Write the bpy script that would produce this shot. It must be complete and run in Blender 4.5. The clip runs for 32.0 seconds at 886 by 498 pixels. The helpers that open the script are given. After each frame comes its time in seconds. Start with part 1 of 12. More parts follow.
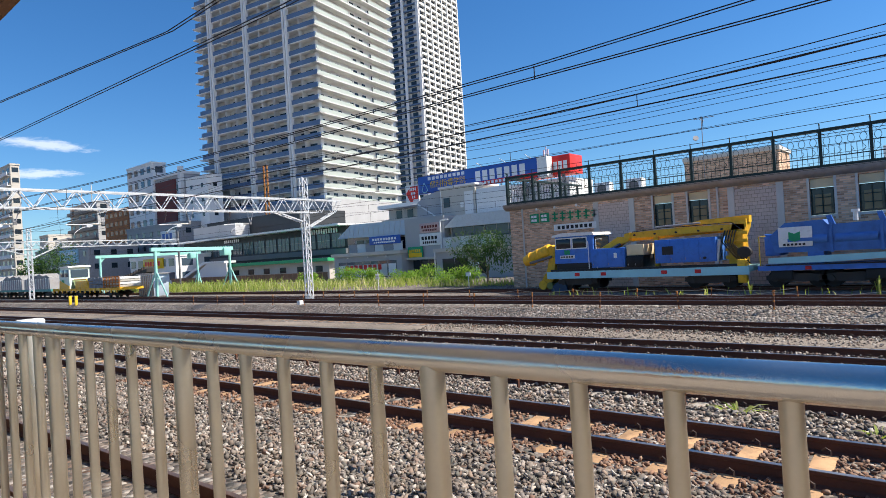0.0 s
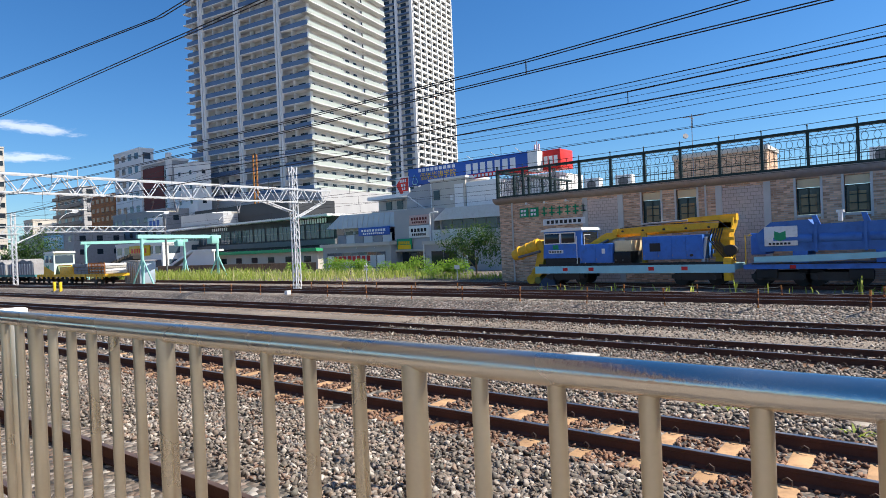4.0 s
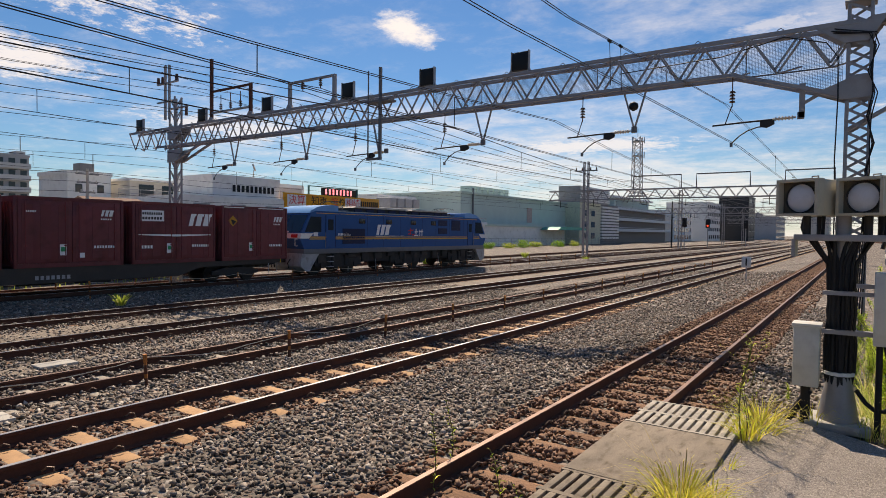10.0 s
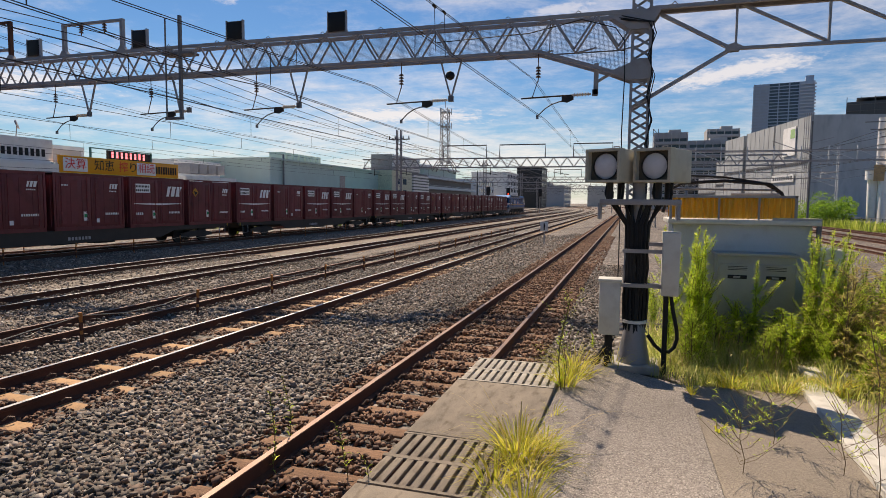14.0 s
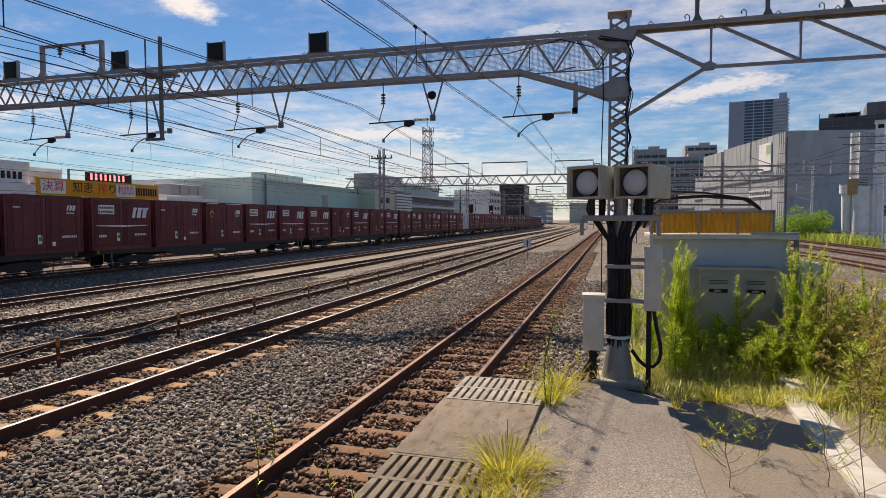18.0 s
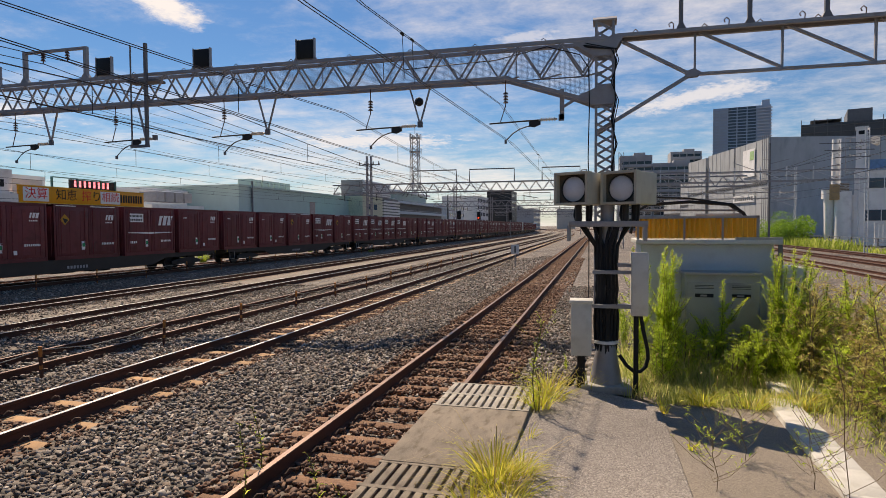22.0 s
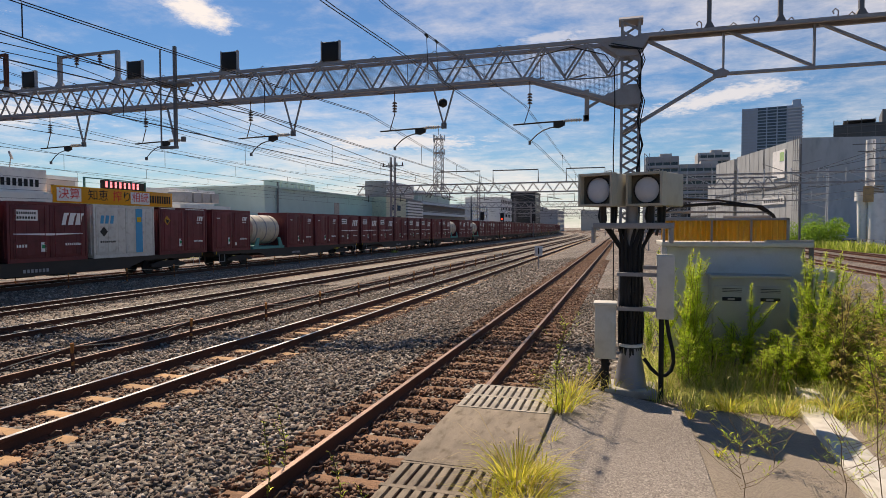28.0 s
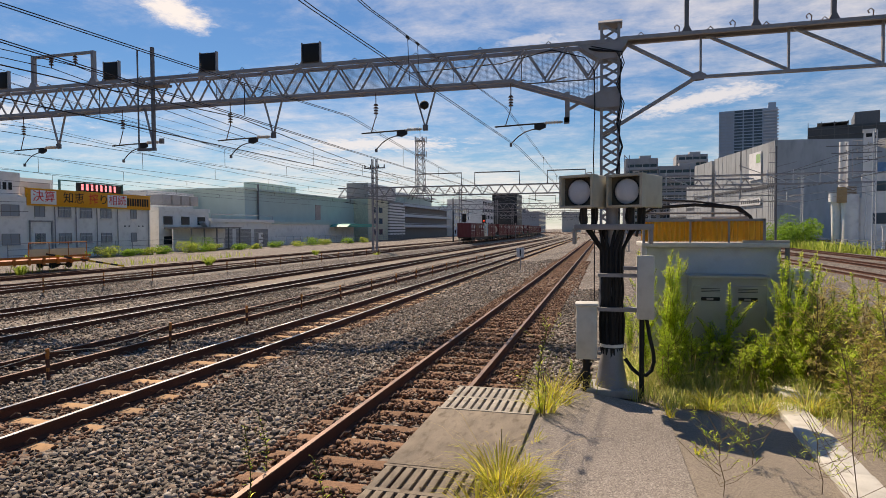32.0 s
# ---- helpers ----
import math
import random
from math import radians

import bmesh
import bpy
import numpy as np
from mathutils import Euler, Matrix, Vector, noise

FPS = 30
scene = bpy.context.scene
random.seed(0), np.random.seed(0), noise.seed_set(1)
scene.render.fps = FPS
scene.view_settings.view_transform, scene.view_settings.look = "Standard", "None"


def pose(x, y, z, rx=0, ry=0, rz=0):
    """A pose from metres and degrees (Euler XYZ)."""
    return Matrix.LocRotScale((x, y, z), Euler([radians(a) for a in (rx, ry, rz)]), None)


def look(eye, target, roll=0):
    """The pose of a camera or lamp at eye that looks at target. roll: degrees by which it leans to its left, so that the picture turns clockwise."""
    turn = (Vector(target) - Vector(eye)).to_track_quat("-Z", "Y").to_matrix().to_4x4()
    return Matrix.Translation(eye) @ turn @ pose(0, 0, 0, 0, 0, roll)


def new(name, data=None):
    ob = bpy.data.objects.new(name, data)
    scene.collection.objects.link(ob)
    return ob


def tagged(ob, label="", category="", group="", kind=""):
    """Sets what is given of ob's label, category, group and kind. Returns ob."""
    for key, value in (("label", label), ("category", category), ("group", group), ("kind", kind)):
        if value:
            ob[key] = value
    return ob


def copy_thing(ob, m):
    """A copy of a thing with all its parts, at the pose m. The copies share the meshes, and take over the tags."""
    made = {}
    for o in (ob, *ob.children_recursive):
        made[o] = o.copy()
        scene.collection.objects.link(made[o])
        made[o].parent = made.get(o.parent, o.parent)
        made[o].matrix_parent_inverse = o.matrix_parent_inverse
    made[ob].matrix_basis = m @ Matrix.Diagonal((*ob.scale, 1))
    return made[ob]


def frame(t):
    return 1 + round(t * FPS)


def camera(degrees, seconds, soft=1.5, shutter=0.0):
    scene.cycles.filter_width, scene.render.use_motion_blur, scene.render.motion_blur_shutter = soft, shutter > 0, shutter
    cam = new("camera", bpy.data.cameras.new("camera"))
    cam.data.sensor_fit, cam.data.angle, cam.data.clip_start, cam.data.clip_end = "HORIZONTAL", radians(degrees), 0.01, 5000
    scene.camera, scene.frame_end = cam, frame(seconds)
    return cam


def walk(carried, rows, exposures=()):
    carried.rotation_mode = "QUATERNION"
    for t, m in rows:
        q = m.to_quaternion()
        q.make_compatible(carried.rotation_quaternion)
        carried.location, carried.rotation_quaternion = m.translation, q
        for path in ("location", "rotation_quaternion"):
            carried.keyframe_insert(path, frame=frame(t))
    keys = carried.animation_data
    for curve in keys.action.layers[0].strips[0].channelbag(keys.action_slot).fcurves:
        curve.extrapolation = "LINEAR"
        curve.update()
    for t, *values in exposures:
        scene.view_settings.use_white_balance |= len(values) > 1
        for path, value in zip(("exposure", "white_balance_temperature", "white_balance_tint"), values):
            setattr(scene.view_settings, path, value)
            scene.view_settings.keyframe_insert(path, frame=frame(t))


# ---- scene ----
cam = camera(72.57, 32.0, 0.55)


def aim(t, x, y, z, yaw, pitch, roll):
    """A row of the path: eye, then yaw left of +y, pitch up and roll in degrees."""
    return t, pose(x, y, z, 90 + pitch, 0, yaw) @ pose(0, 0, 0, 0, 0, roll)


PATH = [
    aim(0, -0.486, -0.200, 2.600, 40.10, 0.46, -3.52),
    aim(0.5, -0.484, -0.200, 2.602, 40.10, 0.34, -3.10),
    aim(1, -0.482, -0.200, 2.604, 39.82, 0.24, -2.88),
    aim(1.5, -0.480, -0.200, 2.606, 39.75, 0.13, -2.88),
    aim(2, -0.478, -0.200, 2.608, 39.69, -0.06, -3.04),
    aim(2.5, -0.476, -0.200, 2.610, 39.60, -0.35, -2.66),
    aim(3, -0.474, -0.200, 2.612, 39.14, -0.43, -2.98),
    aim(3.5, -0.472, -0.200, 2.615, 39.10, -0.42, -2.86),
    aim(5.5, -0.464, -0.200, 2.623, 38.95, -0.04, -0.87),
    aim(6, -0.462, -0.200, 2.625, 38.26, -0.25, -0.96),
    aim(6.5, -0.465, -0.200, 2.618, 37.35, -0.23, -0.82),
    aim(7, -0.468, -0.200, 2.612, 35.86, -0.14, -0.55),
    aim(7.5, -0.445, -0.200, 2.605, 31.75, -0.08, -0.50),
    aim(8, -0.385, -0.200, 2.597, 20.50, 1.90, -1.01),
    aim(8.5, -0.315, -0.200, 2.583, 1.55, 2.03, -0.16),
    aim(8.8, -0.268, -0.200, 2.577, -8.30, 1.98, 0.45),
    aim(9, -0.240, -0.200, 2.575, -16.95, 1.96, 0.84),
    aim(9.5, -0.140, -0.270, 2.590, -37.96, 0.02, 1.23),
    aim(10, -0.070, -0.310, 2.640, -55.12, -1.68, 0.73),
    aim(10.5, 0.000, -0.260, 2.620, -61.11, -3.08, 1.01),
    aim(11, 0.000, -0.130, 2.612, -66.58, -4.80, 1.14),
    aim(11.5, 0.000, 0.000, 2.605, -70.06, -5.41, -0.86),
    aim(12, 0.000, 0.000, 2.603, -71.11, -5.26, -0.36),
    aim(12.5, 0.000, 0.000, 2.600, -71.57, -4.90, 0.03),
    aim(13, 0.000, 0.000, 2.600, -72.06, -4.62, 0.09),
    aim(13.5, 0.000, 0.000, 2.600, -72.43, -4.54, 0.04),
    aim(14, 0.000, 0.000, 2.600, -72.79, -4.48, 0.57),
    aim(14.5, 0.000, 0.000, 2.600, -73.53, -4.15, 1.16),
    aim(16.5, 0.000, 0.000, 2.600, -73.65, -3.65, 0.54),
    aim(17, 0.000, 0.000, 2.600, -73.71, -3.52, 0.59),
    aim(17.5, 0.000, 0.000, 2.600, -74.23, -3.39, 0.39),
    aim(18, 0.000, 0.000, 2.600, -74.33, -2.76, -0.10),
    aim(18.5, 0.000, 0.000, 2.600, -73.76, -2.19, -0.14),
    aim(19, 0.000, 0.000, 2.600, -73.09, -2.16, 0.70),
    aim(19.5, 0.000, 0.000, 2.600, -73.62, -2.06, 0.25),
    aim(20, 0.000, 0.000, 2.600, -74.04, -2.04, 0.60),
    aim(20.5, 0.000, 0.000, 2.600, -74.74, -2.31, 0.57),
    aim(21, 0.000, 0.000, 2.600, -75.10, -2.25, -0.03),
    aim(21.5, 0.000, 0.000, 2.600, -75.42, -2.24, 0.19),
    aim(22, 0.000, 0.000, 2.600, -75.48, -2.16, -0.31),
    aim(22.5, 0.000, 0.000, 2.600, -75.42, -1.89, -0.66),
    aim(23, 0.000, 0.000, 2.600, -74.84, -1.61, -0.61),
    aim(23.5, 0.000, 0.000, 2.600, -74.77, -1.42, -0.48),
    aim(24, 0.000, 0.000, 2.600, -74.95, -1.31, -0.46),
    aim(24.5, 0.000, 0.000, 2.600, -74.93, -1.37, -0.09),
    aim(26.5, 0.000, 0.000, 2.600, -74.18, -1.44, -0.13),
    aim(27, 0.000, 0.000, 2.600, -73.73, -1.52, -0.12),
    aim(27.5, 0.000, 0.000, 2.600, -73.35, -1.68, -0.19),
    aim(28, 0.000, 0.000, 2.600, -73.29, -2.05, -0.07),
    aim(28.5, 0.000, 0.000, 2.600, -73.55, -2.04, -0.09),
    aim(29, 0.000, 0.000, 2.600, -73.82, -1.97, 0.03),
    aim(29.5, 0.000, 0.000, 2.600, -74.05, -1.97, 0.12),
    aim(30, 0.000, 0.000, 2.600, -74.18, -1.96, -0.11),
    aim(30.5, 0.000, 0.000, 2.600, -74.50, -2.00, 0.53),
    aim(31, 0.000, 0.000, 2.600, -74.70, -1.94, -0.09),
    aim(31.5, 0.000, 0.000, 2.600, -74.84, -1.87, -0.02),
    aim(32, 0.000, 0.000, 2.600, -74.99, -1.87, -0.30),
]
walk(cam, PATH, [(0, 0.87, 6550, 10), (7.5, 0.88, 6700, 10), (8.3, 0.90, 7000, 10), (9.0, 0.92, 7750, 10), (9.6, 0.55, 7850, 14), (10.3, 0.35, 7900, 16), (12, 0.36, 7850, 16), (14.5, 0.35, 7850, 16), (17, 0.33, 7920, 16), (32, 0.32, 7920, 16)])

# ---- world and sun: clear late-summer sky with thin cloud, sun ahead and to the left ----
SUN = Vector((0.70, 0.54, 1.0)).normalized()


CLOUDS = [
    (19, 19.5, 21, 3.6, -9, 2.4, 0.85), (20, 13.0, 9, 2.9, -8, 1.5, 0.85), (51.5, 18.2, 4.6, 2.1, -22, 0.9, 0.95),
    (36, 9.0, 13, 2.0, -3, 1.4, 0.7), (69, 8.0, 15, 1.6, 0, 1.2, 0.75), (98, 11.0, 12, 1.5, 6, 1.2, 0.7), (83, 17, 6, 1.0, 4, 1.4, 0.5), (104, 20.5, 9, 2.4, 8, 1.4, 0.8),
    (40, 22.5, 7, 1.2, -10, 1.6, 0.6), (-73, 10.5, 5, 0.7, -4, 1.0, 0.5), (-74, 8.2, 5, 0.6, 2, 1.0, 0.5),
]


def sky():
    w = bpy.data.worlds.new("sky")
    scene.world = w
    w.use_nodes = True
    nt = w.node_tree
    nt.nodes.clear()
    out = nt.nodes.new("ShaderNodeOutputWorld")
    bg = nt.nodes.new("ShaderNodeBackground")
    bg.inputs[1].default_value = 0.0645
    tex = nt.nodes.new("ShaderNodeTexSky")
    tex.sky_type, tex.sun_disc = "NISHITA", False
    tex.sun_elevation, tex.sun_rotation = math.asin(SUN.z), math.atan2(SUN.x, SUN.y)
    tex.air_density, tex.dust_density, tex.ozone_density = 1.1, 0.18, 3.0
    geo = nt.nodes.new("ShaderNodeTexCoord")
    # project the view direction on a cloud layer
    sep = nt.nodes.new("ShaderNodeSeparateXYZ")
    nt.links.new(geo.outputs["Generated"], sep.inputs[0])

    def mth(op, a, b=None, clamp=False):
        n = nt.nodes.new("ShaderNodeMath")
        n.operation, n.use_clamp = op, clamp
        for i, v in enumerate((a, b)):
            if v is None:
                continue
            if isinstance(v, (int, float)):
                n.inputs[i].default_value = v
            else:
                nt.links.new(v, n.inputs[i])
        return n.outputs[0]
    zz = mth("ADD", mth("MAXIMUM", sep.outputs[2], 0.0), 0.10)
    comb = nt.nodes.new("ShaderNodeCombineXYZ")
    nt.links.new(mth("DIVIDE", sep.outputs[0], zz), comb.inputs[0])
    nt.links.new(mth("DIVIDE", sep.outputs[1], zz), comb.inputs[1])

    def noise_at(scale, detail, rough, dist, loc, stretch=(1, 1, 1)):
        mp = nt.nodes.new("ShaderNodeMapping")
        mp.inputs["Location"].default_value = loc
        mp.inputs["Scale"].default_value = stretch
        nt.links.new(comb.outputs[0], mp.inputs[0])
        n = nt.nodes.new("ShaderNodeTexNoise")
        n.inputs["Scale"].default_value, n.inputs["Detail"].default_value = scale, detail
        n.inputs["Roughness"].default_value, n.inputs["Distortion"].default_value = rough, dist
        nt.links.new(mp.outputs[0], n.inputs["Vector"])
        return n.outputs["Fac"]
    big = noise_at(0.62, 4, 0.55, 0.1, (3.1, 7.7, 0), (1, 0.7, 1))
    fine = noise_at(4.2, 12, 0.68, 0.15, (1.0, 2.0, 0), (1, 0.8, 1))
    tiny = noise_at(15.0, 8, 0.7, 0.0, (5.0, 1.0, 0))

    def smooth(v, lo, hi):
        r = nt.nodes.new("ShaderNodeMapRange")
        r.interpolation_type = "SMOOTHSTEP"
        r.inputs["From Min"].default_value, r.inputs["From Max"].default_value = lo, hi
        nt.links.new(v, r.inputs["Value"])
        return r.outputs[0]

    def along(axis):
        n = nt.nodes.new("ShaderNodeVectorMath")
        n.operation = "DOT_PRODUCT"
        nt.links.new(geo.outputs["Generated"], n.inputs[0])
        n.inputs[1].default_value = axis
        return n.outputs["Value"]
    # thin high cloud, thicker in the half of the sky towards +x and low down
    half = mth("MULTIPLY_ADD", mth("MINIMUM", sep.outputs[0], 0.62), 0.30)
    nt.nodes[-1].inputs[2].default_value = -0.105
    low = mth("MULTIPLY", mth("MAXIMUM", mth("SUBTRACT", 0.17, sep.outputs[2]), 0.0), mth("MULTIPLY", mth("MAXIMUM", sep.outputs[0], 0.0), 0.95))
    m = mth("ADD", mth("ADD", mth("MULTIPLY", big, 0.62), mth("MULTIPLY", fine, 0.55)), mth("ADD", low, half))
    cover = mth("MULTIPLY", smooth(m, 0.56, 0.95), 0.72)
    # single banks: heading and height in degrees, half widths, tilt of the long axis, raggedness
    for head, elev, ru, rv, tilt, rag, amount in CLOUDS:
        h, e, q = radians(head), radians(elev), radians(tilt)
        c = Vector((math.sin(h) * math.cos(e), math.cos(h) * math.cos(e), math.sin(e)))
        right = Vector((math.cos(h), -math.sin(h), 0))
        up = right.cross(c)
        u, v = right * math.cos(q) + up * math.sin(q), up * math.cos(q) - right * math.sin(q)
        a, b = mth("DIVIDE", along(u), math.sin(radians(ru))), mth("DIVIDE", along(v), math.sin(radians(rv)))
        d = mth("SQRT", mth("ADD", mth("MULTIPLY", a, a), mth("MULTIPLY", b, b)))
        n = mth("ADD", mth("MULTIPLY", mth("SUBTRACT", fine, 0.5), 1.6), mth("MULTIPLY", mth("SUBTRACT", tiny, 0.5), rag))
        k = mth("MULTIPLY", smooth(mth("ADD", mth("SUBTRACT", 0.75, d), n), 0.0, 0.62), amount)
        k = mth("MULTIPLY", k, smooth(along(c), 0.3, 0.5))
        cover = mth("MAXIMUM", cover, k)
    mix = nt.nodes.new("ShaderNodeMix")
    mix.data_type = "RGBA"
    nt.links.new(cover, mix.inputs["Factor"])
    tint = nt.nodes.new("ShaderNodeMix")
    tint.data_type, tint.blend_type = "RGBA", "MULTIPLY"
    tint.inputs["Factor"].default_value = 1.0
    tint.inputs["B"].default_value = (0.70, 0.93, 1.20, 1)
    nt.links.new(tex.outputs[0], tint.inputs["A"])
    sat = nt.nodes.new("ShaderNodeHueSaturation")
    sat.inputs["Saturation"].default_value = 1.12
    nt.links.new(tint.outputs["Result"], sat.inputs["Color"])
    nt.links.new(sat.outputs[0], mix.inputs["A"])
    mix.inputs["B"].default_value = (11.6, 11.8, 12.3, 1)
    nt.links.new(mix.outputs["Result"], bg.inputs[0])
    nt.links.new(bg.outputs[0], out.inputs[0])


sky()
sun = new("sun", bpy.data.lights.new("sun", "SUN"))
sun.data.energy, sun.data.angle, sun.data.color = 4.45, radians(0.53), (1.0, 0.93, 0.82)
sun.matrix_world = look((0, 0, 60), Vector((0, 0, 60)) - SUN)
scene.view_settings.exposure = 0.0


# ---- materials ----
def M(name, col, rough=0.6, metal=0.0, var=0.18, scale=3.0, bump=0.15, bscale=60.0, dirt=None, dirt_amt=0.35, stretch=(1, 1, 1), spread=0.0):
    """Painted or raw surface: base colour with large stains and fine grain, fine relief, spots of dirt."""
    m = bpy.data.materials.new(name)
    m.use_nodes = True
    nt = m.node_tree
    b = nt.nodes["Principled BSDF"]
    b.inputs["Metallic"].default_value = metal
    if not metal:
        b.inputs["Specular IOR Level"].default_value = 0.28
    tc = nt.nodes.new("ShaderNodeTexCoord")
    info = nt.nodes.new("ShaderNodeObjectInfo")
    off = nt.nodes.new("ShaderNodeVectorMath")
    off.operation = "MULTIPLY_ADD"
    nt.links.new(tc.outputs["Object"], off.inputs[0])
    off.inputs[1].default_value = stretch
    cmb = nt.nodes.new("ShaderNodeCombineXYZ")
    mul = nt.nodes.new("ShaderNodeMath")
    mul.operation = "MULTIPLY"
    nt.links.new(info.outputs["Random"], mul.inputs[0])
    mul.inputs[1].default_value = 37.0
    nt.links.new(mul.outputs[0], cmb.inputs[0])
    nt.links.new(mul.outputs[0], cmb.inputs[1])
    nt.links.new(cmb.outputs[0], off.inputs[2])
    vec = off.outputs[0]

    def nz(s, d):
        n = nt.nodes.new("ShaderNodeTexNoise")
        n.inputs["Scale"].default_value, n.inputs["Detail"].default_value = s, d
        nt.links.new(vec, n.inputs["Vector"])
        return n.outputs["Fac"]

    def ramp(v, lo, hi, a, c):
        r = nt.nodes.new("ShaderNodeMapRange")
        for k, x in zip(("From Min", "From Max", "To Min", "To Max"), (lo, hi, a, c)):
            r.inputs[k].default_value = x
        nt.links.new(v, r.inputs["Value"])
        return r.outputs[0]
    large, fine = nz(scale, 4), nz(bscale, 3)
    hsv = nt.nodes.new("ShaderNodeHueSaturation")
    hsv.inputs["Color"].default_value = (*col, 1)
    add = nt.nodes.new("ShaderNodeMath")
    add.operation = "ADD"
    nt.links.new(ramp(large, 0.25, 0.75, 1 - var, 1 + var), add.inputs[0])
    nt.links.new(ramp(fine, 0.2, 0.8, -var * 0.5, var * 0.5), add.inputs[1])
    val = add.outputs[0]
    if spread:
        a2 = nt.nodes.new("ShaderNodeMath")
        a2.operation = "ADD"
        nt.links.new(val, a2.inputs[0])
        nt.links.new(ramp(info.outputs["Random"], 0, 1, -spread, spread), a2.inputs[1])
        val = a2.outputs[0]
    nt.links.new(val, hsv.inputs["Value"])
    colour = hsv.outputs[0]
    if dirt:
        mix = nt.nodes.new("ShaderNodeMix")
        mix.data_type = "RGBA"
        d = nz(scale * 2.3, 7)
        nt.links.new(ramp(d, 0.52, 0.72, 0, dirt_amt), mix.inputs["Factor"])
        nt.links.new(colour, mix.inputs["A"])
        mix.inputs["B"].default_value = (*dirt, 1)
        colour = mix.outputs["Result"]
    nt.links.new(colour, b.inputs["Base Color"])
    nt.links.new(ramp(large, 0.3, 0.7, max(rough - 0.1, 0.03), min(rough + 0.1, 1)), b.inputs["Roughness"])
    if bump:
        bp = nt.nodes.new("ShaderNodeBump")
        bp.inputs["Strength"].default_value, bp.inputs["Distance"].default_value = bump, 0.01
        nt.links.new(fine, bp.inputs["Height"])
        nt.links.new(bp.outputs[0], b.inputs["Normal"])
    return m


def glass(name, col, rough=0.06):
    """Dark window glass that mirrors the sky."""
    m = bpy.data.materials.new(name)
    m.use_nodes = True
    b = m.node_tree.nodes["Principled BSDF"]
    b.inputs["Base Color"].default_value = (*col, 1)
    b.inputs["Roughness"].default_value = rough
    b.inputs["Specular IOR Level"].default_value = 0.5
    return m


def glow(name, col, power):
    m = bpy.data.materials.new(name)
    m.use_nodes = True
    b = m.node_tree.nodes["Principled BSDF"]
    b.inputs["Base Color"].default_value = (*col, 1)
    b.inputs["Emission Color"].default_value = (*col, 1)
    b.inputs["Emission Strength"].default_value = power
    return m


def stone_material(name, cols, bump=0.6, island=True, scale=22.0):
    """Crushed stone: a mix of stone colours, stone by stone."""
    m = bpy.data.materials.new(name)
    m.use_nodes = True
    nt = m.node_tree
    b = nt.nodes["Principled BSDF"]
    b.inputs["Roughness"].default_value = 0.85
    geo = nt.nodes.new("ShaderNodeNewGeometry")
    ramp = nt.nodes.new("ShaderNodeValToRGB")
    el = ramp.color_ramp.elements
    while len(el) < len(cols):
        el.new(0.5)
    for i, c in enumerate(cols):
        el[i].position, el[i].color = i / (len(cols) - 1), (*c, 1)
    nz = nt.nodes.new("ShaderNodeTexNoise")
    nz.inputs["Scale"].default_value, nz.inputs["Detail"].default_value = 0.35, 5
    nt.links.new(geo.outputs["Position"], nz.inputs["Vector"])
    mul = nt.nodes.new("ShaderNodeMix")
    mul.data_type, mul.blend_type = "RGBA", "MULTIPLY"
    mul.inputs["Factor"].default_value = 1.0
    mr = nt.nodes.new("ShaderNodeMapRange")
    for k, x in zip(("From Min", "From Max", "To Min", "To Max"), (0.3, 0.7, 0.72, 1.15)):
        mr.inputs[k].default_value = x
    nt.links.new(nz.outputs["Fac"], mr.inputs["Value"])
    nt.links.new(mr.outputs[0], mul.inputs["B"])
    nt.links.new(ramp.outputs[0], mul.inputs["A"])
    nt.links.new(mul.outputs["Result"], b.inputs["Base Color"])
    if island:
        nt.links.new(geo.outputs["Random Per Island"], ramp.inputs[0])
    else:
        vor = nt.nodes.new("ShaderNodeTexVoronoi")
        vor.inputs["Scale"].default_value = scale
        nt.links.new(geo.outputs["Position"], vor.inputs["Vector"])
        sx = nt.nodes.new("ShaderNodeSeparateXYZ")
        nt.links.new(vor.outputs["Color"], sx.inputs[0])
        nt.links.new(sx.outputs[0], ramp.inputs[0])
        bp = nt.nodes.new("ShaderNodeBump")
        bp.invert = True
        bp.inputs["Strength"].default_value, bp.inputs["Distance"].default_value = bump, 0.05
        nt.links.new(vor.outputs["Distance"], bp.inputs["Height"])
        nt.links.new(bp.outputs[0], b.inputs["Normal"])
    return m


BALLAST = [(0.035, 0.033, 0.030), (0.25, 0.205, 0.17), (0.095, 0.080, 0.068), (0.37, 0.32, 0.275), (0.17, 0.095, 0.062), (0.52, 0.47, 0.41), (0.06, 0.055, 0.048), (0.21, 0.16, 0.125), (0.12, 0.118, 0.098), (0.30, 0.215, 0.16)]
m_ground = stone_material("crushed stone bed", [tuple(v * 0.78 for v in c) for c in BALLAST], 1.0, False, 12.0)
m_stone = stone_material("crushed stone", BALLAST)
RUSTY = [(0.11, 0.055, 0.036), (0.27, 0.145, 0.085), (0.16, 0.090, 0.062), (0.33, 0.21, 0.14), (0.23, 0.115, 0.065), (0.07, 0.045, 0.035)]
m_rusty = stone_material("rust-stained stone", RUSTY)
m_rail = M("rusty rail steel", (0.105, 0.045, 0.030), 0.85, 0.0, 0.25, 1.5, 0.2, 40)
m_railtop = M("polished rail head", (0.42, 0.40, 0.38), 0.38, 1.0, 0.1, 2, 0.0)
m_railtop_dull = M("dull rail head", (0.20, 0.13, 0.10), 0.5, 0.7, 0.2, 3, 0.1)
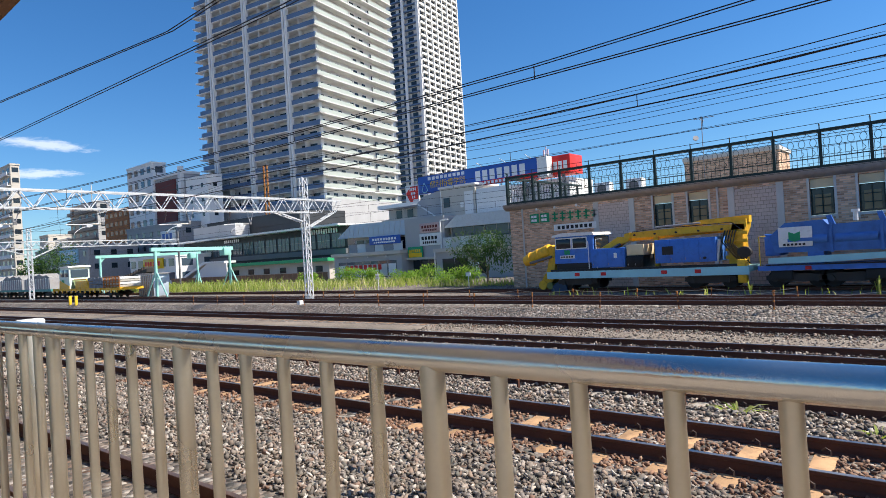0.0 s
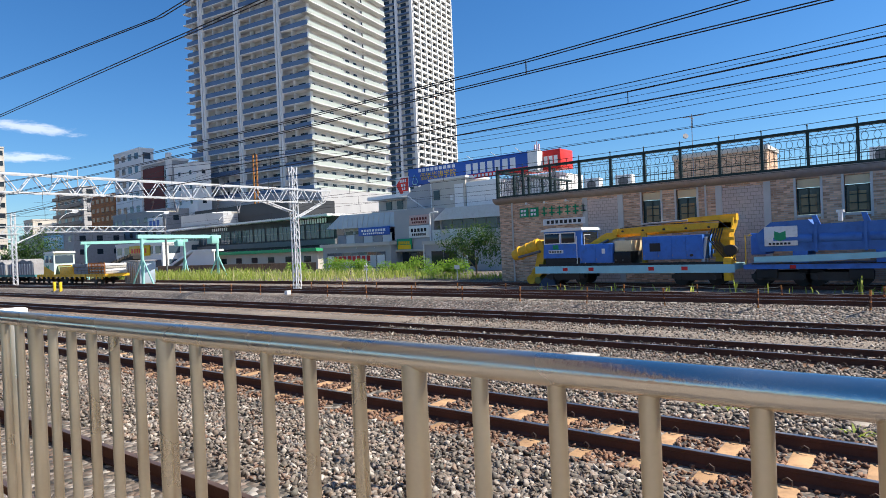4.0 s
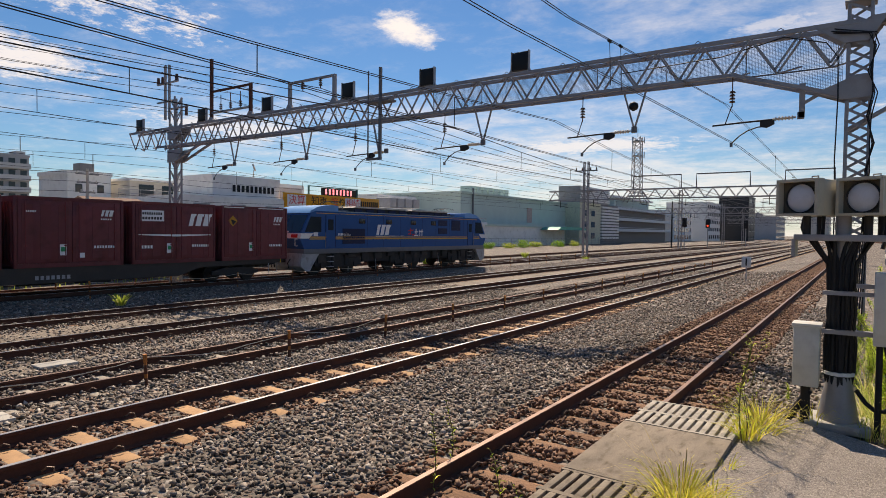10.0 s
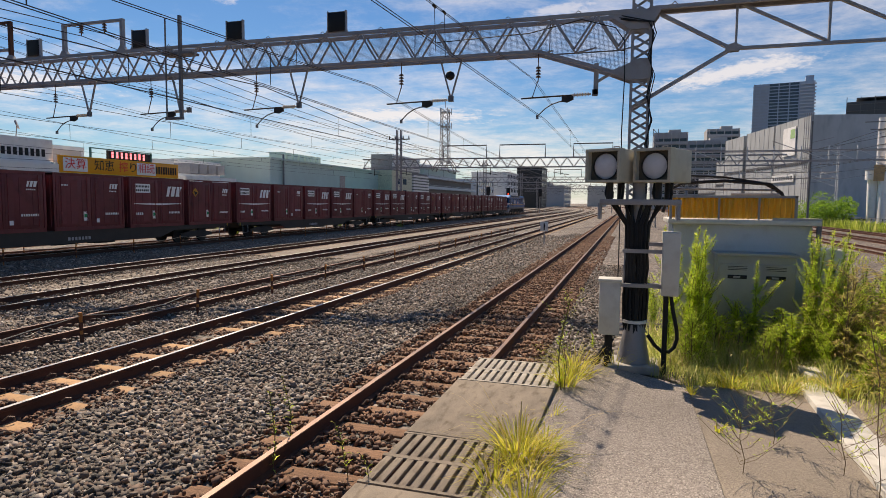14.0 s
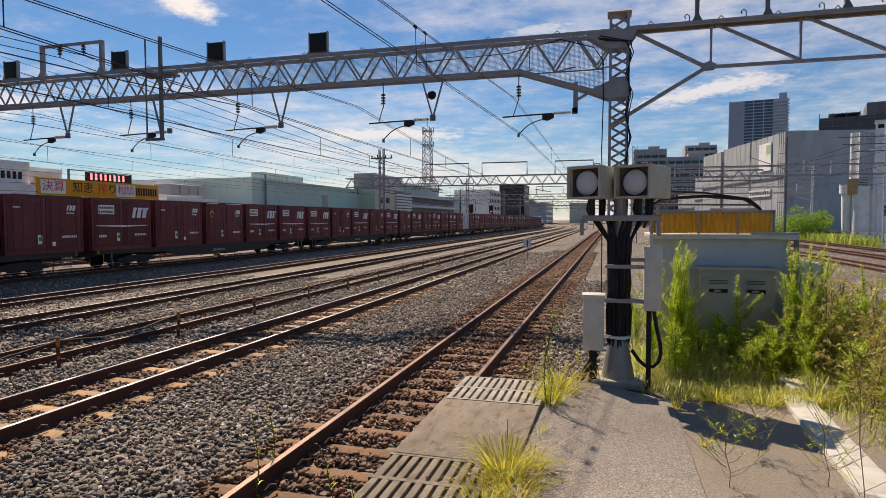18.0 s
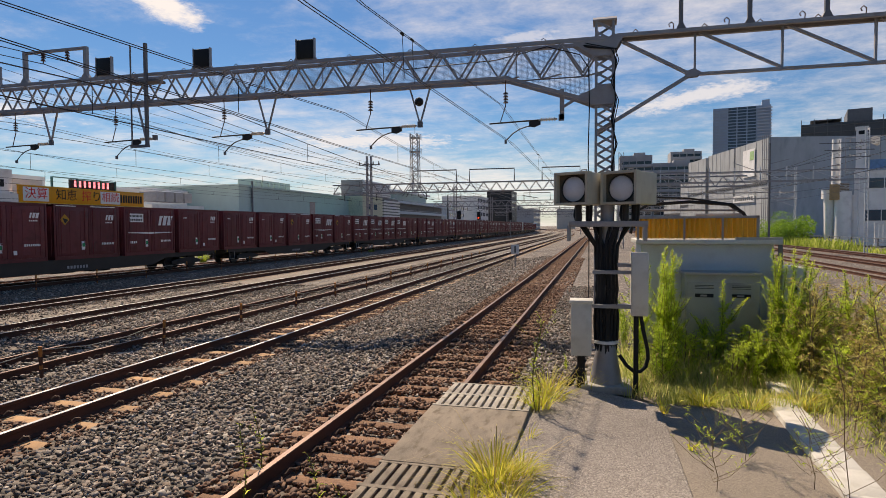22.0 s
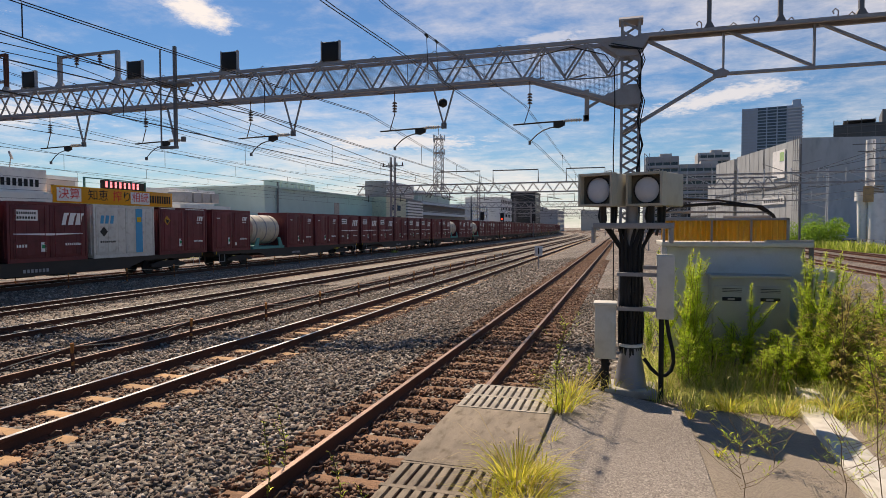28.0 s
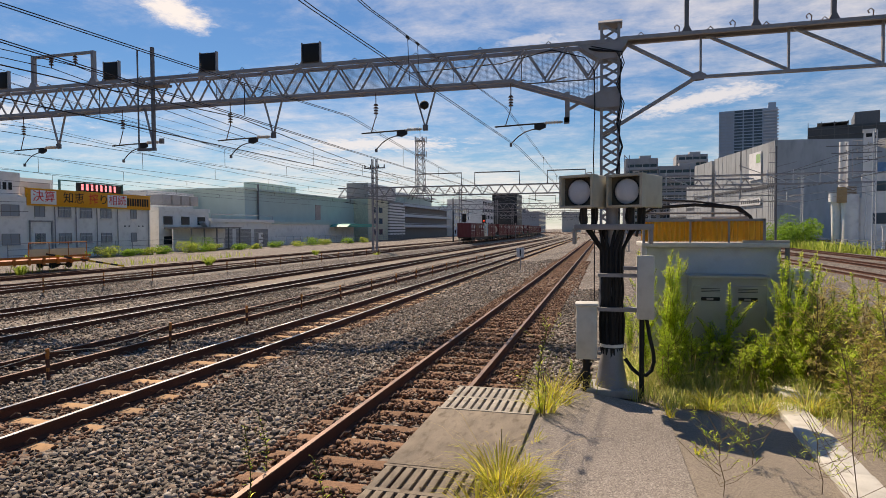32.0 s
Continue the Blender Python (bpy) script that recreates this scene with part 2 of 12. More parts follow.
m_tie_tan = M("tan composite sleeper", (0.46, 0.28, 0.15), 0.85, 0, 0.22, 4, 0.3, 70, (0.2, 0.12, 0.07), 0.5, (1, 1, 1), 0.12)
m_tie_wood = M("old wooden sleeper", (0.25, 0.145, 0.09), 0.95, 0, 0.3, 5, 0.5, 60, (0.08, 0.05, 0.04), 0.6, (6, 1, 1), 0.15)
m_tie_conc = M("grey concrete sleeper", (0.38, 0.34, 0.29), 0.9, 0, 0.2, 4, 0.3, 60, (0.18, 0.12, 0.08), 0.5, (1, 1, 1), 0.12)
m_clip = M("rail clip steel", (0.10, 0.07, 0.055), 0.6, 0.5)
m_conc = M("weathered concrete", (0.44, 0.42, 0.38), 0.9, 0, 0.16, 1.8, 0.3, 45, (0.2, 0.18, 0.15), 0.45)
m_asphalt = stone_material("worn grey asphalt", [(0.08, 0.068, 0.06), (0.32, 0.28, 0.245), (0.21, 0.18, 0.16), (0.48, 0.43, 0.38), (0.14, 0.12, 0.105), (0.34, 0.30, 0.265)], 0.45, False, 100.0)
m_slab = M("stained walkway concrete", (0.245, 0.205, 0.16), 0.95, 0, 0.3, 2.2, 0.6, 70, (0.11, 0.085, 0.06), 0.75, (1, 2.5, 1))
# paler than the other slabs: sunshine put into the far plate's colour
m_grate = M("pale worn concrete", (0.40, 0.365, 0.31), 0.95, 0, 0.2, 4, 0.5, 70, (0.18, 0.15, 0.11), 0.6)
m_white = M("white paint", (0.78, 0.78, 0.76), 0.55, 0, 0.06, 3, 0.1, 60, (0.4, 0.36, 0.3), 0.25)
m_letter = M("white lettering", (0.82, 0.82, 0.82), 0.5, 0, 0.03, 3, 0)
m_red = M("red lettering", (0.62, 0.03, 0.03), 0.5, 0, 0.05, 3, 0)
m_yellow = M("yellow paint", (0.75, 0.48, 0.03), 0.5, 0, 0.08, 3, 0.05)
m_green = M("green lettering", (0.02, 0.30, 0.13), 0.5, 0, 0.05, 3, 0)
m_black = M("black rubber", (0.015, 0.015, 0.016), 0.6, 0, 0.2, 4, 0.1)
m_dark = M("grimy black steel", (0.030, 0.028, 0.027), 0.7, 0.2, 0.3, 3, 0.2)
m_steel = M("grey weathered steel paint", (0.30, 0.295, 0.305), 0.55, 0.25, 0.12, 2, 0.1, 50, (0.22, 0.16, 0.12), 0.3)
m_steel_white = M("whitish painted steel", (0.56, 0.58, 0.60), 0.5, 0.1, 0.08, 2, 0.1, 50, (0.35, 0.28, 0.22), 0.25)
m_steel_dark = M("dark grey steel", (0.16, 0.16, 0.165), 0.6, 0.3, 0.15, 2, 0.1)
m_ins = M("brown insulator", (0.10, 0.05, 0.035), 0.3, 0, 0.1, 5, 0)
m_ins_white = M("pale insulator", (0.6, 0.55, 0.48), 0.3, 0, 0.1, 5, 0)
m_wire = M("dark copper wire", (0.035, 0.03, 0.028), 0.5, 0.5, 0.1, 3, 0)
m_orange = M("orange stake paint", (0.46, 0.17, 0.04), 0.7, 0, 0.2, 6, 0.1, 60, (0.15, 0.08, 0.05), 0.6)
m_rope = M("pale rope", (0.5, 0.45, 0.36), 0.9, 0, 0.1, 5, 0)


# ---- mesh helpers ----
class G:
    """Collects vertices and faces for one mesh."""

    def __init__(self):
        self.v, self.f = [], []

    def add(self, vs, fs):
        n = len(self.v)
        self.v += [tuple(p) for p in vs]
        self.f += [tuple(i + n for i in q) for q in fs]
        return self

    def box(self, x0, y0, z0, x1, y1, z1, c=0.0):
        if c <= 0:
            vs = [(x, y, z) for x in (x0, x1) for y in (y0, y1) for z in (z0, z1)]
            return self.add(vs, [(0, 1, 3, 2), (4, 6, 7, 5), (0, 4, 5, 1), (2, 3, 7, 6), (0, 2, 6, 4), (1, 5, 7, 3)])
        bm = bmesh.new()
        bmesh.ops.create_cube(bm, size=1)
        bmesh.ops.scale(bm, vec=(x1 - x0, y1 - y0, z1 - z0), verts=bm.verts)
        bmesh.ops.translate(bm, vec=((x0 + x1) / 2, (y0 + y1) / 2, (z0 + z1) / 2), verts=bm.verts)
        bmesh.ops.bevel(bm, geom=bm.edges[:], offset=c, segments=2, affect="EDGES", profile=0.5)
        bm.verts.index_update()
        self.add([v.co[:] for v in bm.verts], [[v.index for v in f.verts] for f in bm.faces])
        bm.free()
        return self

    def cyl(self, p, q, r, r2=None, n=10):
        p, q = Vector(p), Vector(q)
        r2 = r if r2 is None else r2
        d = (q - p).normalized()
        a = d.orthogonal().normalized()
        b = d.cross(a)
        vs = []
        for c, rad in ((p, r), (q, r2)):
            vs += [c + (a * math.cos(2 * math.pi * i / n) + b * math.sin(2 * math.pi * i / n)) * rad for i in range(n)]
        fs = [(i, (i + 1) % n, n + (i + 1) % n, n + i) for i in range(n)] + [tuple(range(n - 1, -1, -1)), tuple(range(n, 2 * n))]
        return self.add(vs, fs)

    def bar(self, p, q, w, h=None):
        """A flat or square bar between two points, its height roughly upwards."""
        h = w if h is None else h
        p, q = Vector(p), Vector(q)
        d = (q - p).normalized()
        up = Vector((0, 0, 1)) if abs(d.z) < 0.95 else Vector((1, 0, 0))
        a = d.cross(up).normalized() * w / 2
        b = a.cross(d).normalized() * h / 2
        vs = [c + s * a + t * b for c in (p, q) for s, t in ((-1, -1), (1, -1), (1, 1), (-1, 1))]
        return self.add(vs, [(0, 1, 5, 4), (1, 2, 6, 5), (2, 3, 7, 6), (3, 0, 4, 7), (3, 2, 1, 0), (4, 5, 6, 7)])

    def tube(self, pts, r, n=8):
        pts = [Vector(p) for p in pts]
        rings, a = [], None
        for i, p in enumerate(pts):
            d = (pts[min(i + 1, len(pts) - 1)] - pts[max(i - 1, 0)]).normalized()
            a = d.orthogonal().normalized() if a is None else (a - d * a.dot(d)).normalized()
            b = d.cross(a)
            rings.append([p + (a * math.cos(2 * math.pi * k / n) + b * math.sin(2 * math.pi * k / n)) * r for k in range(n)])
        vs = [v for ring in rings for v in ring]
        fs = [(j * n + k, j * n + (k + 1) % n, (j + 1) * n + (k + 1) % n, (j + 1) * n + k) for j in range(len(pts) - 1) for k in range(n)]
        fs += [tuple(range(n - 1, -1, -1)), tuple(range((len(pts) - 1) * n, len(pts) * n))]
        return self.add(vs, fs)

    def prism(self, pts, lo, hi, axis="y"):
        """A polygon of (u, v) pushed along an axis; (u, v) are the other two axes in order."""
        n = len(pts)

        def at(u, v, w):
            return {"x": (w, u, v), "y": (u, w, v), "z": (u, v, w)}[axis]
        vs = [at(u, v, lo) for u, v in pts] + [at(u, v, hi) for u, v in pts]
        fs = [(i, (i + 1) % n, n + (i + 1) % n, n + i) for i in range(n)] + [tuple(range(n - 1, -1, -1)), tuple(range(n, 2 * n))]
        return self.add(vs, fs)

    def mesh(self, name, mat, smooth=True):
        me = bpy.data.meshes.new(name)
        me.from_pydata(self.v, [], self.f)
        if mat:
            me.materials.append(mat)
        bm = bmesh.new()
        bm.from_mesh(me)
        bmesh.ops.recalc_face_normals(bm, faces=bm.faces)
        bm.to_mesh(me)
        bm.free()
        if smooth:
            me.polygons.foreach_set("use_smooth", [True] * len(me.polygons))
            me.set_sharp_from_angle(angle=radians(38))
        return me


def part(name, g, mat, parent=None, label="", smooth=True):
    me = g if isinstance(g, bpy.types.Mesh) else g.mesh(name, mat, smooth)
    ob = new(name, me)
    if parent is not None:
        ob.parent = parent
    if label:
        tagged(ob, label)
    return ob


def thing(name, x=0, y=0, z=0, label="", category="", group="", kind="", rz=0):
    ob = new(name)
    ob.empty_display_size = 0.2
    ob.matrix_basis = pose(x, y, z, 0, 0, rz)
    return tagged(ob, label, category, group, kind)


def put(ob, x=0, y=0, z=0, rz=0):
    ob.matrix_basis = pose(x, y, z, 0, 0, rz)
    return ob


def text(name, words, size, mat, parent, m, depth=0.01, label="", width=None):
    """Raised letters as a mesh, lying in the XY plane of m, centred."""
    cu = bpy.data.curves.new(name, "FONT")
    cu.body, cu.size, cu.extrude = words, size, depth
    cu.align_x, cu.align_y = "CENTER", "CENTER"
    cu.resolution_u = 2
    tmp = bpy.data.objects.new(name, cu)
    scene.collection.objects.link(tmp)
    me = bpy.data.meshes.new_from_object(tmp.evaluated_get(bpy.context.evaluated_depsgraph_get()))
    bpy.data.objects.remove(tmp)
    me.name = name
    me.materials.clear()
    me.materials.append(mat)
    if width and len(me.vertices):
        xs = [v.co.x for v in me.vertices]
        k = width / max(max(xs) - min(xs), 1e-3)
        me.transform(Matrix.Diagonal((k, 1, 1, 1)))
    ob = new(name, me)
    if parent is not None:
        ob.parent = parent
    ob.matrix_basis = m
    return tagged(ob, label) if label else ob


rnd = random.Random(7)

# ---- ground: one sheet with raised beds under the tracks ----
#          name   y     rail z
TRACKS = {"N": (2.38, 0.40), "A": (7.35, 0.20), "B": (11.0, 0.0), "C": (14.95, 0.0), "D": (18.95, 0.0), "T": (24.55, 0.20)}
PROFILE = [(-3000, -0.6), (-60, -0.3), (-9, -0.05), (-6, 0.10), (0.2, 0.22), (4.2, 0.20), (5.0, 0.02), (9.2, 0.02), (9.9, -0.18), (19.8, -0.18), (20.4, -0.38), (21.8, -0.38), (22.6, 0.02), (26.8, 0.02), (28.2, -0.3), (3000, -0.6)]


def bend(x, k=1.0):
    """The tracks swing gently nearer to the platform behind the camera and to the left far ahead."""
    d = 0.0
    if k < 0:        # the freight track: a long curve, drawing nearer to the others on both sides
        return (-0.0003 * (15 - x) ** 2 if x < 15 else -0.9 * (1 - math.exp(-((x - 15) / 55) ** 2))) + (bend(x, 0) if x > 150 else 0)
    if x < -2:
        d -= 0.055 * (math.sqrt((-x - 2) ** 2 + 36) - 6) * k
    if x > 150:
        d += (x - 150) ** 2 * 0.00035
    return d


def ground_z(y):
    for (a, za), (b, zb) in zip(PROFILE, PROFILE[1:]):
        if a <= y <= b:
            return za + (zb - za) * (y - a) / (b - a)
    return -0.6


def build_ground():
    xs = [-3000, -600, -200, -120] + list(range(-90, 161, 10)) + [200, 260, 330, 420, 560, 900, 3000]
    ys = [p[0] for p in PROFILE]
    g = G()
    for x in xs:
        for y in ys:
            sway = bend(x) if -60 < y < 21.8 else (bend(x, -1) if y < 27 else (bend(max(x, 0)) if y < 60 else 0))
            g.v.append((x, y + (sway if abs(y) < 60 else 0), ground_z(y)))
    n = len(ys)
    g.f = [(i * n + j, (i + 1) * n + j, (i + 1) * n + j + 1, i * n + j + 1) for i in range(len(xs) - 1) for j in range(n - 1)]
    tagged(part("ground", g, m_ground, None, "", False), "grey-brown crushed stone ballast yard reaching far out", "ground", kind="structure")


build_ground()
RAIL = [(-0.0725, -0.174), (0.0725, -0.174), (0.0725, -0.162), (0.012, -0.140), (0.009, -0.052), (0.0325, -0.038), (0.0325, -0.004), (-0.0325, -0.004), (-0.0325, -0.038), (-0.009, -0.052), (-0.012, -0.140), (-0.0725, -0.162)]
HEAD = [(-0.030, -0.006), (0.030, -0.006), (0.0285, 0.0), (-0.0285, 0.0)]


def sweep(profile, xs, y0, z0, k, mat, name, parent, slope=0.0):
    g = G()
    n = len(profile)
    for x in xs:
        yy = y0 + bend(x, k) + slope * x
        g.v += [(x, yy + u, z0 + w) for u, w in profile]
    g.f = [(i * n + j, i * n + (j + 1) % n, (i + 1) * n + (j + 1) % n, (i + 1) * n + j) for i in range(len(xs) - 1) for j in range(n)]
    return part(name, g, mat, parent)


XS = [-220, -160, -120, -90, -70, -55, -45, -36, -28, -21, -15, -10, -6, -3, 0, 150, 180, 210, 250, 300, 350, 400, 460]


def build_track(key, y, z, tie, head, near, spacing, label, k=1.0, x0=-90, x1=170, tie_w=0.21, tie_l=2.1, phase=0.0):
    t = thing("railway_track", 0, 0, 0, label, "railway track", "parallel railway tracks", "structure")
    for s in (-1, 1):
        r = sweep(RAIL, XS, y + s * 0.566, z, k, m_rail, "rail", t)
        sweep(HEAD, XS, y + s * 0.566, z, k, head, "rail_head", r)
    gt = G().box(-tie_w / 2, -tie_l / 2, -0.33, tie_w / 2, tie_l / 2, -0.174, 0.012)
    me = gt.mesh("sleeper", tie)
    gc = G()
    for s in (-1, 1):
        for o in (-1, 1):
            gc.tube([(0.05, s * 0.566 + o * 0.16, -0.15), (0.05, s * 0.566 + o * 0.15, -0.10), (0.0, s * 0.566 + o * 0.12, -0.085), (-0.04, s * 0.566 + o * 0.10, -0.12), (-0.05, s * 0.566 + o * 0.06, -0.135)], 0.010, 5)
    mc = gc.mesh("rail_clips", m_clip)
    rest, clips = G(), G()
    x = x0 + phase
    while x < x1:
        yy = y + bend(x, k)
        a = math.degrees(math.atan((bend(x + 0.5, k) - bend(x - 0.5, k))))
        if near[0] <= x <= near[1]:
            ob = put(part("sleeper", me, None, t), x, yy, z + rnd.uniform(-0.008, 0.008), a + rnd.uniform(-0.6, 0.6))
            if -5 < x < 14:
                put(part("rail_clips", mc, None, ob), 0, 0, 0)
        else:
            rest.box(x - tie_w / 2, yy - tie_l / 2, z - 0.33, x + tie_w / 2, yy + tie_l / 2, z - 0.174)
        x += spacing
    tagged(part("far_sleepers", rest, tie, t), kind="stuff")
    return t


build_track("N", *TRACKS["N"], m_tie_wood, m_railtop_dull, (0, 32), 0.56, "rusty little-used siding track on old wooden sleepers", 1, -5, 120, 0.2, 2.1)
build_track("A", *TRACKS["A"], m_tie_tan, m_railtop, (-22, 30), 0.735, "main track with polished rails on tan sleepers", 1, -90, 170, 0.24, 2.0, 0.1)
build_track("B", *TRACKS["B"], m_tie_conc, m_railtop_dull, (-14, 24), 0.62, "dark-railed track on grey concrete sleepers", 1, -90, 170)
build_track("C", *TRACKS["C"], m_tie_wood, m_railtop, (-14, 30), 0.62, "main track with rails sunk in ballast", 1, -90, 170)
build_track("D", *TRACKS["D"], m_tie_wood, m_railtop, (-10, 26), 0.62, "track with brown rails sunk in ballast", 0.6, -90, 170)
build_track("T", *TRACKS["T"], m_tie_conc, m_railtop, (-10, 20), 0.62, "freight track on a raised ballast bed", -1.0, -120, 230)
build_track("S", 34.5, -0.12, m_tie_wood, m_railtop_dull, (-5, 5), 0.62, "storage track under the parked work train", 0.0, -60, 60)
build_track("R", 29.2, -0.12, m_tie_wood, m_railtop_dull, (5, 15), 0.62, "rusty yard track beside the freight line", 0.0, -120, 170)


def service_path():
    """Trodden sandy strips between the main tracks."""
    m = stone_material("trodden sandy gravel", [(0.14, 0.11, 0.085), (0.25, 0.205, 0.16), (0.19, 0.155, 0.12), (0.29, 0.24, 0.19)], 0.4, False, 60.0)
    for y, w, z in ((16.85, 0.85, -0.135), (12.95, 0.35, -0.14)):
        prof = [(-w, -0.05), (w, -0.05), (w * 0.85, 0.0), (-w * 0.85, 0.0)]
        ob = sweep(prof, XS, y, z, 1.0, m, "service_path", None)
        tagged(ob, "trodden sandy walking strip between the tracks", "path", kind="structure")


service_path()

# ---- the freight train (moves) ----
SPEED, HEAD0, HEAD_T = 23.25, 4.15, 8.5
TRAIN_Y, TRAIN_Z = TRACKS["T"]
m_maroon = M("maroon container paint", (0.165, 0.040, 0.044), 0.5, 0, 0.16, 1.2, 0.12, 30, (0.05, 0.02, 0.018), 0.4, (1, 1, 1), 0.16)
m_grime = M("brown wagon grime", (0.060, 0.050, 0.043), 0.85, 0.1, 0.25, 2, 0.2, 40)
m_blue = M("deep blue locomotive paint", (0.013, 0.085, 0.255), 0.42, 0, 0.06, 1.0, 0.0)
m_blue.node_tree.nodes["Principled BSDF"].inputs["Specular IOR Level"].default_value = 0.2
m_louvre = M("blue-black louvre paint", (0.008, 0.02, 0.07), 0.5, 0, 0.1, 2, 0)
m_blue_light = M("sky blue roof paint", (0.13, 0.33, 0.62), 0.4, 0, 0.08, 2, 0.0)
m_sill_dark = M("dark grey sill paint", (0.15, 0.155, 0.165), 0.6, 0, 0.12, 2, 0.1)
m_sill = M("grey sill paint", (0.36, 0.36, 0.37), 0.6, 0, 0.12, 2, 0.1, 40, (0.12, 0.09, 0.07), 0.5)
m_roofgear = M("grimy beige roof gear", (0.52, 0.48, 0.41), 0.75, 0, 0.18, 2, 0.2, 40, (0.12, 0.09, 0.06), 0.5)
m_gold = M("orange-yellow stripe", (0.80, 0.42, 0.04), 0.45, 0, 0.04, 3, 0)
m_glass = glass("dark cab glass", (0.015, 0.02, 0.025))
m_lamp = glow("lit headlamp", (1.0, 0.75, 0.35), 2.0)
m_tank = M("cream tank paint", (0.55, 0.50, 0.40), 0.5, 0, 0.12, 2, 0.1, 40, (0.25, 0.17, 0.1), 0.4)
m_pale = M("pale grey container paint", (0.66, 0.65, 0.60), 0.5, 0, 0.08, 2, 0.1, 40, (0.3, 0.2, 0.14), 0.35)
m_sky = M("blue band", (0.05, 0.35, 0.6), 0.5, 0, 0.05, 2, 0)
m_amberd = M("faded amber paint", (0.50, 0.25, 0.03), 0.6, 0, 0.1, 3, 0)
m_teal = M("teal frame paint", (0.07, 0.28, 0.26), 0.55, 0, 0.12, 2, 0.1)
m_maroon_end = M("red container end paint", (0.23, 0.045, 0.05), 0.5, 0, 0.14, 1.2, 0.12, 30, (0.05, 0.02, 0.018), 0.4)


def railway_logo(g, x, z, s, y):
    """A plain three-stroke slanted mark."""
    for i, (w, o) in enumerate(((0.20, 0.0), (0.26, 0.33), (0.30, 0.70))):
        h = s * 0.55
        x0 = x + o * s
        g.prism([(x0, z), (x0 + w * s, z), (x0 + w * s + 0.14 * s, z + h), (x0 + 0.14 * s, z + h)], y, y + 0.006, "y")
        g.prism([(x0 + 0.10 * s, z + h * 0.8), (x0 + w * s + 0.16 * s, z + h * 0.8), (x0 + w * s + 0.2 * s, z + h), (x0 + 0.14 * s, z + h)], y - 0.004, y - 0.001, "y")


def bars(g, x, z, w, h, n, y, gap=0.35):
    """Unreadable small writing as a row of plain bars."""
    step = w / n
    for i in range(n):
        g.box(x + i * step, y, z, x + i * step + step * (1 - gap), y + 0.005, z + h)


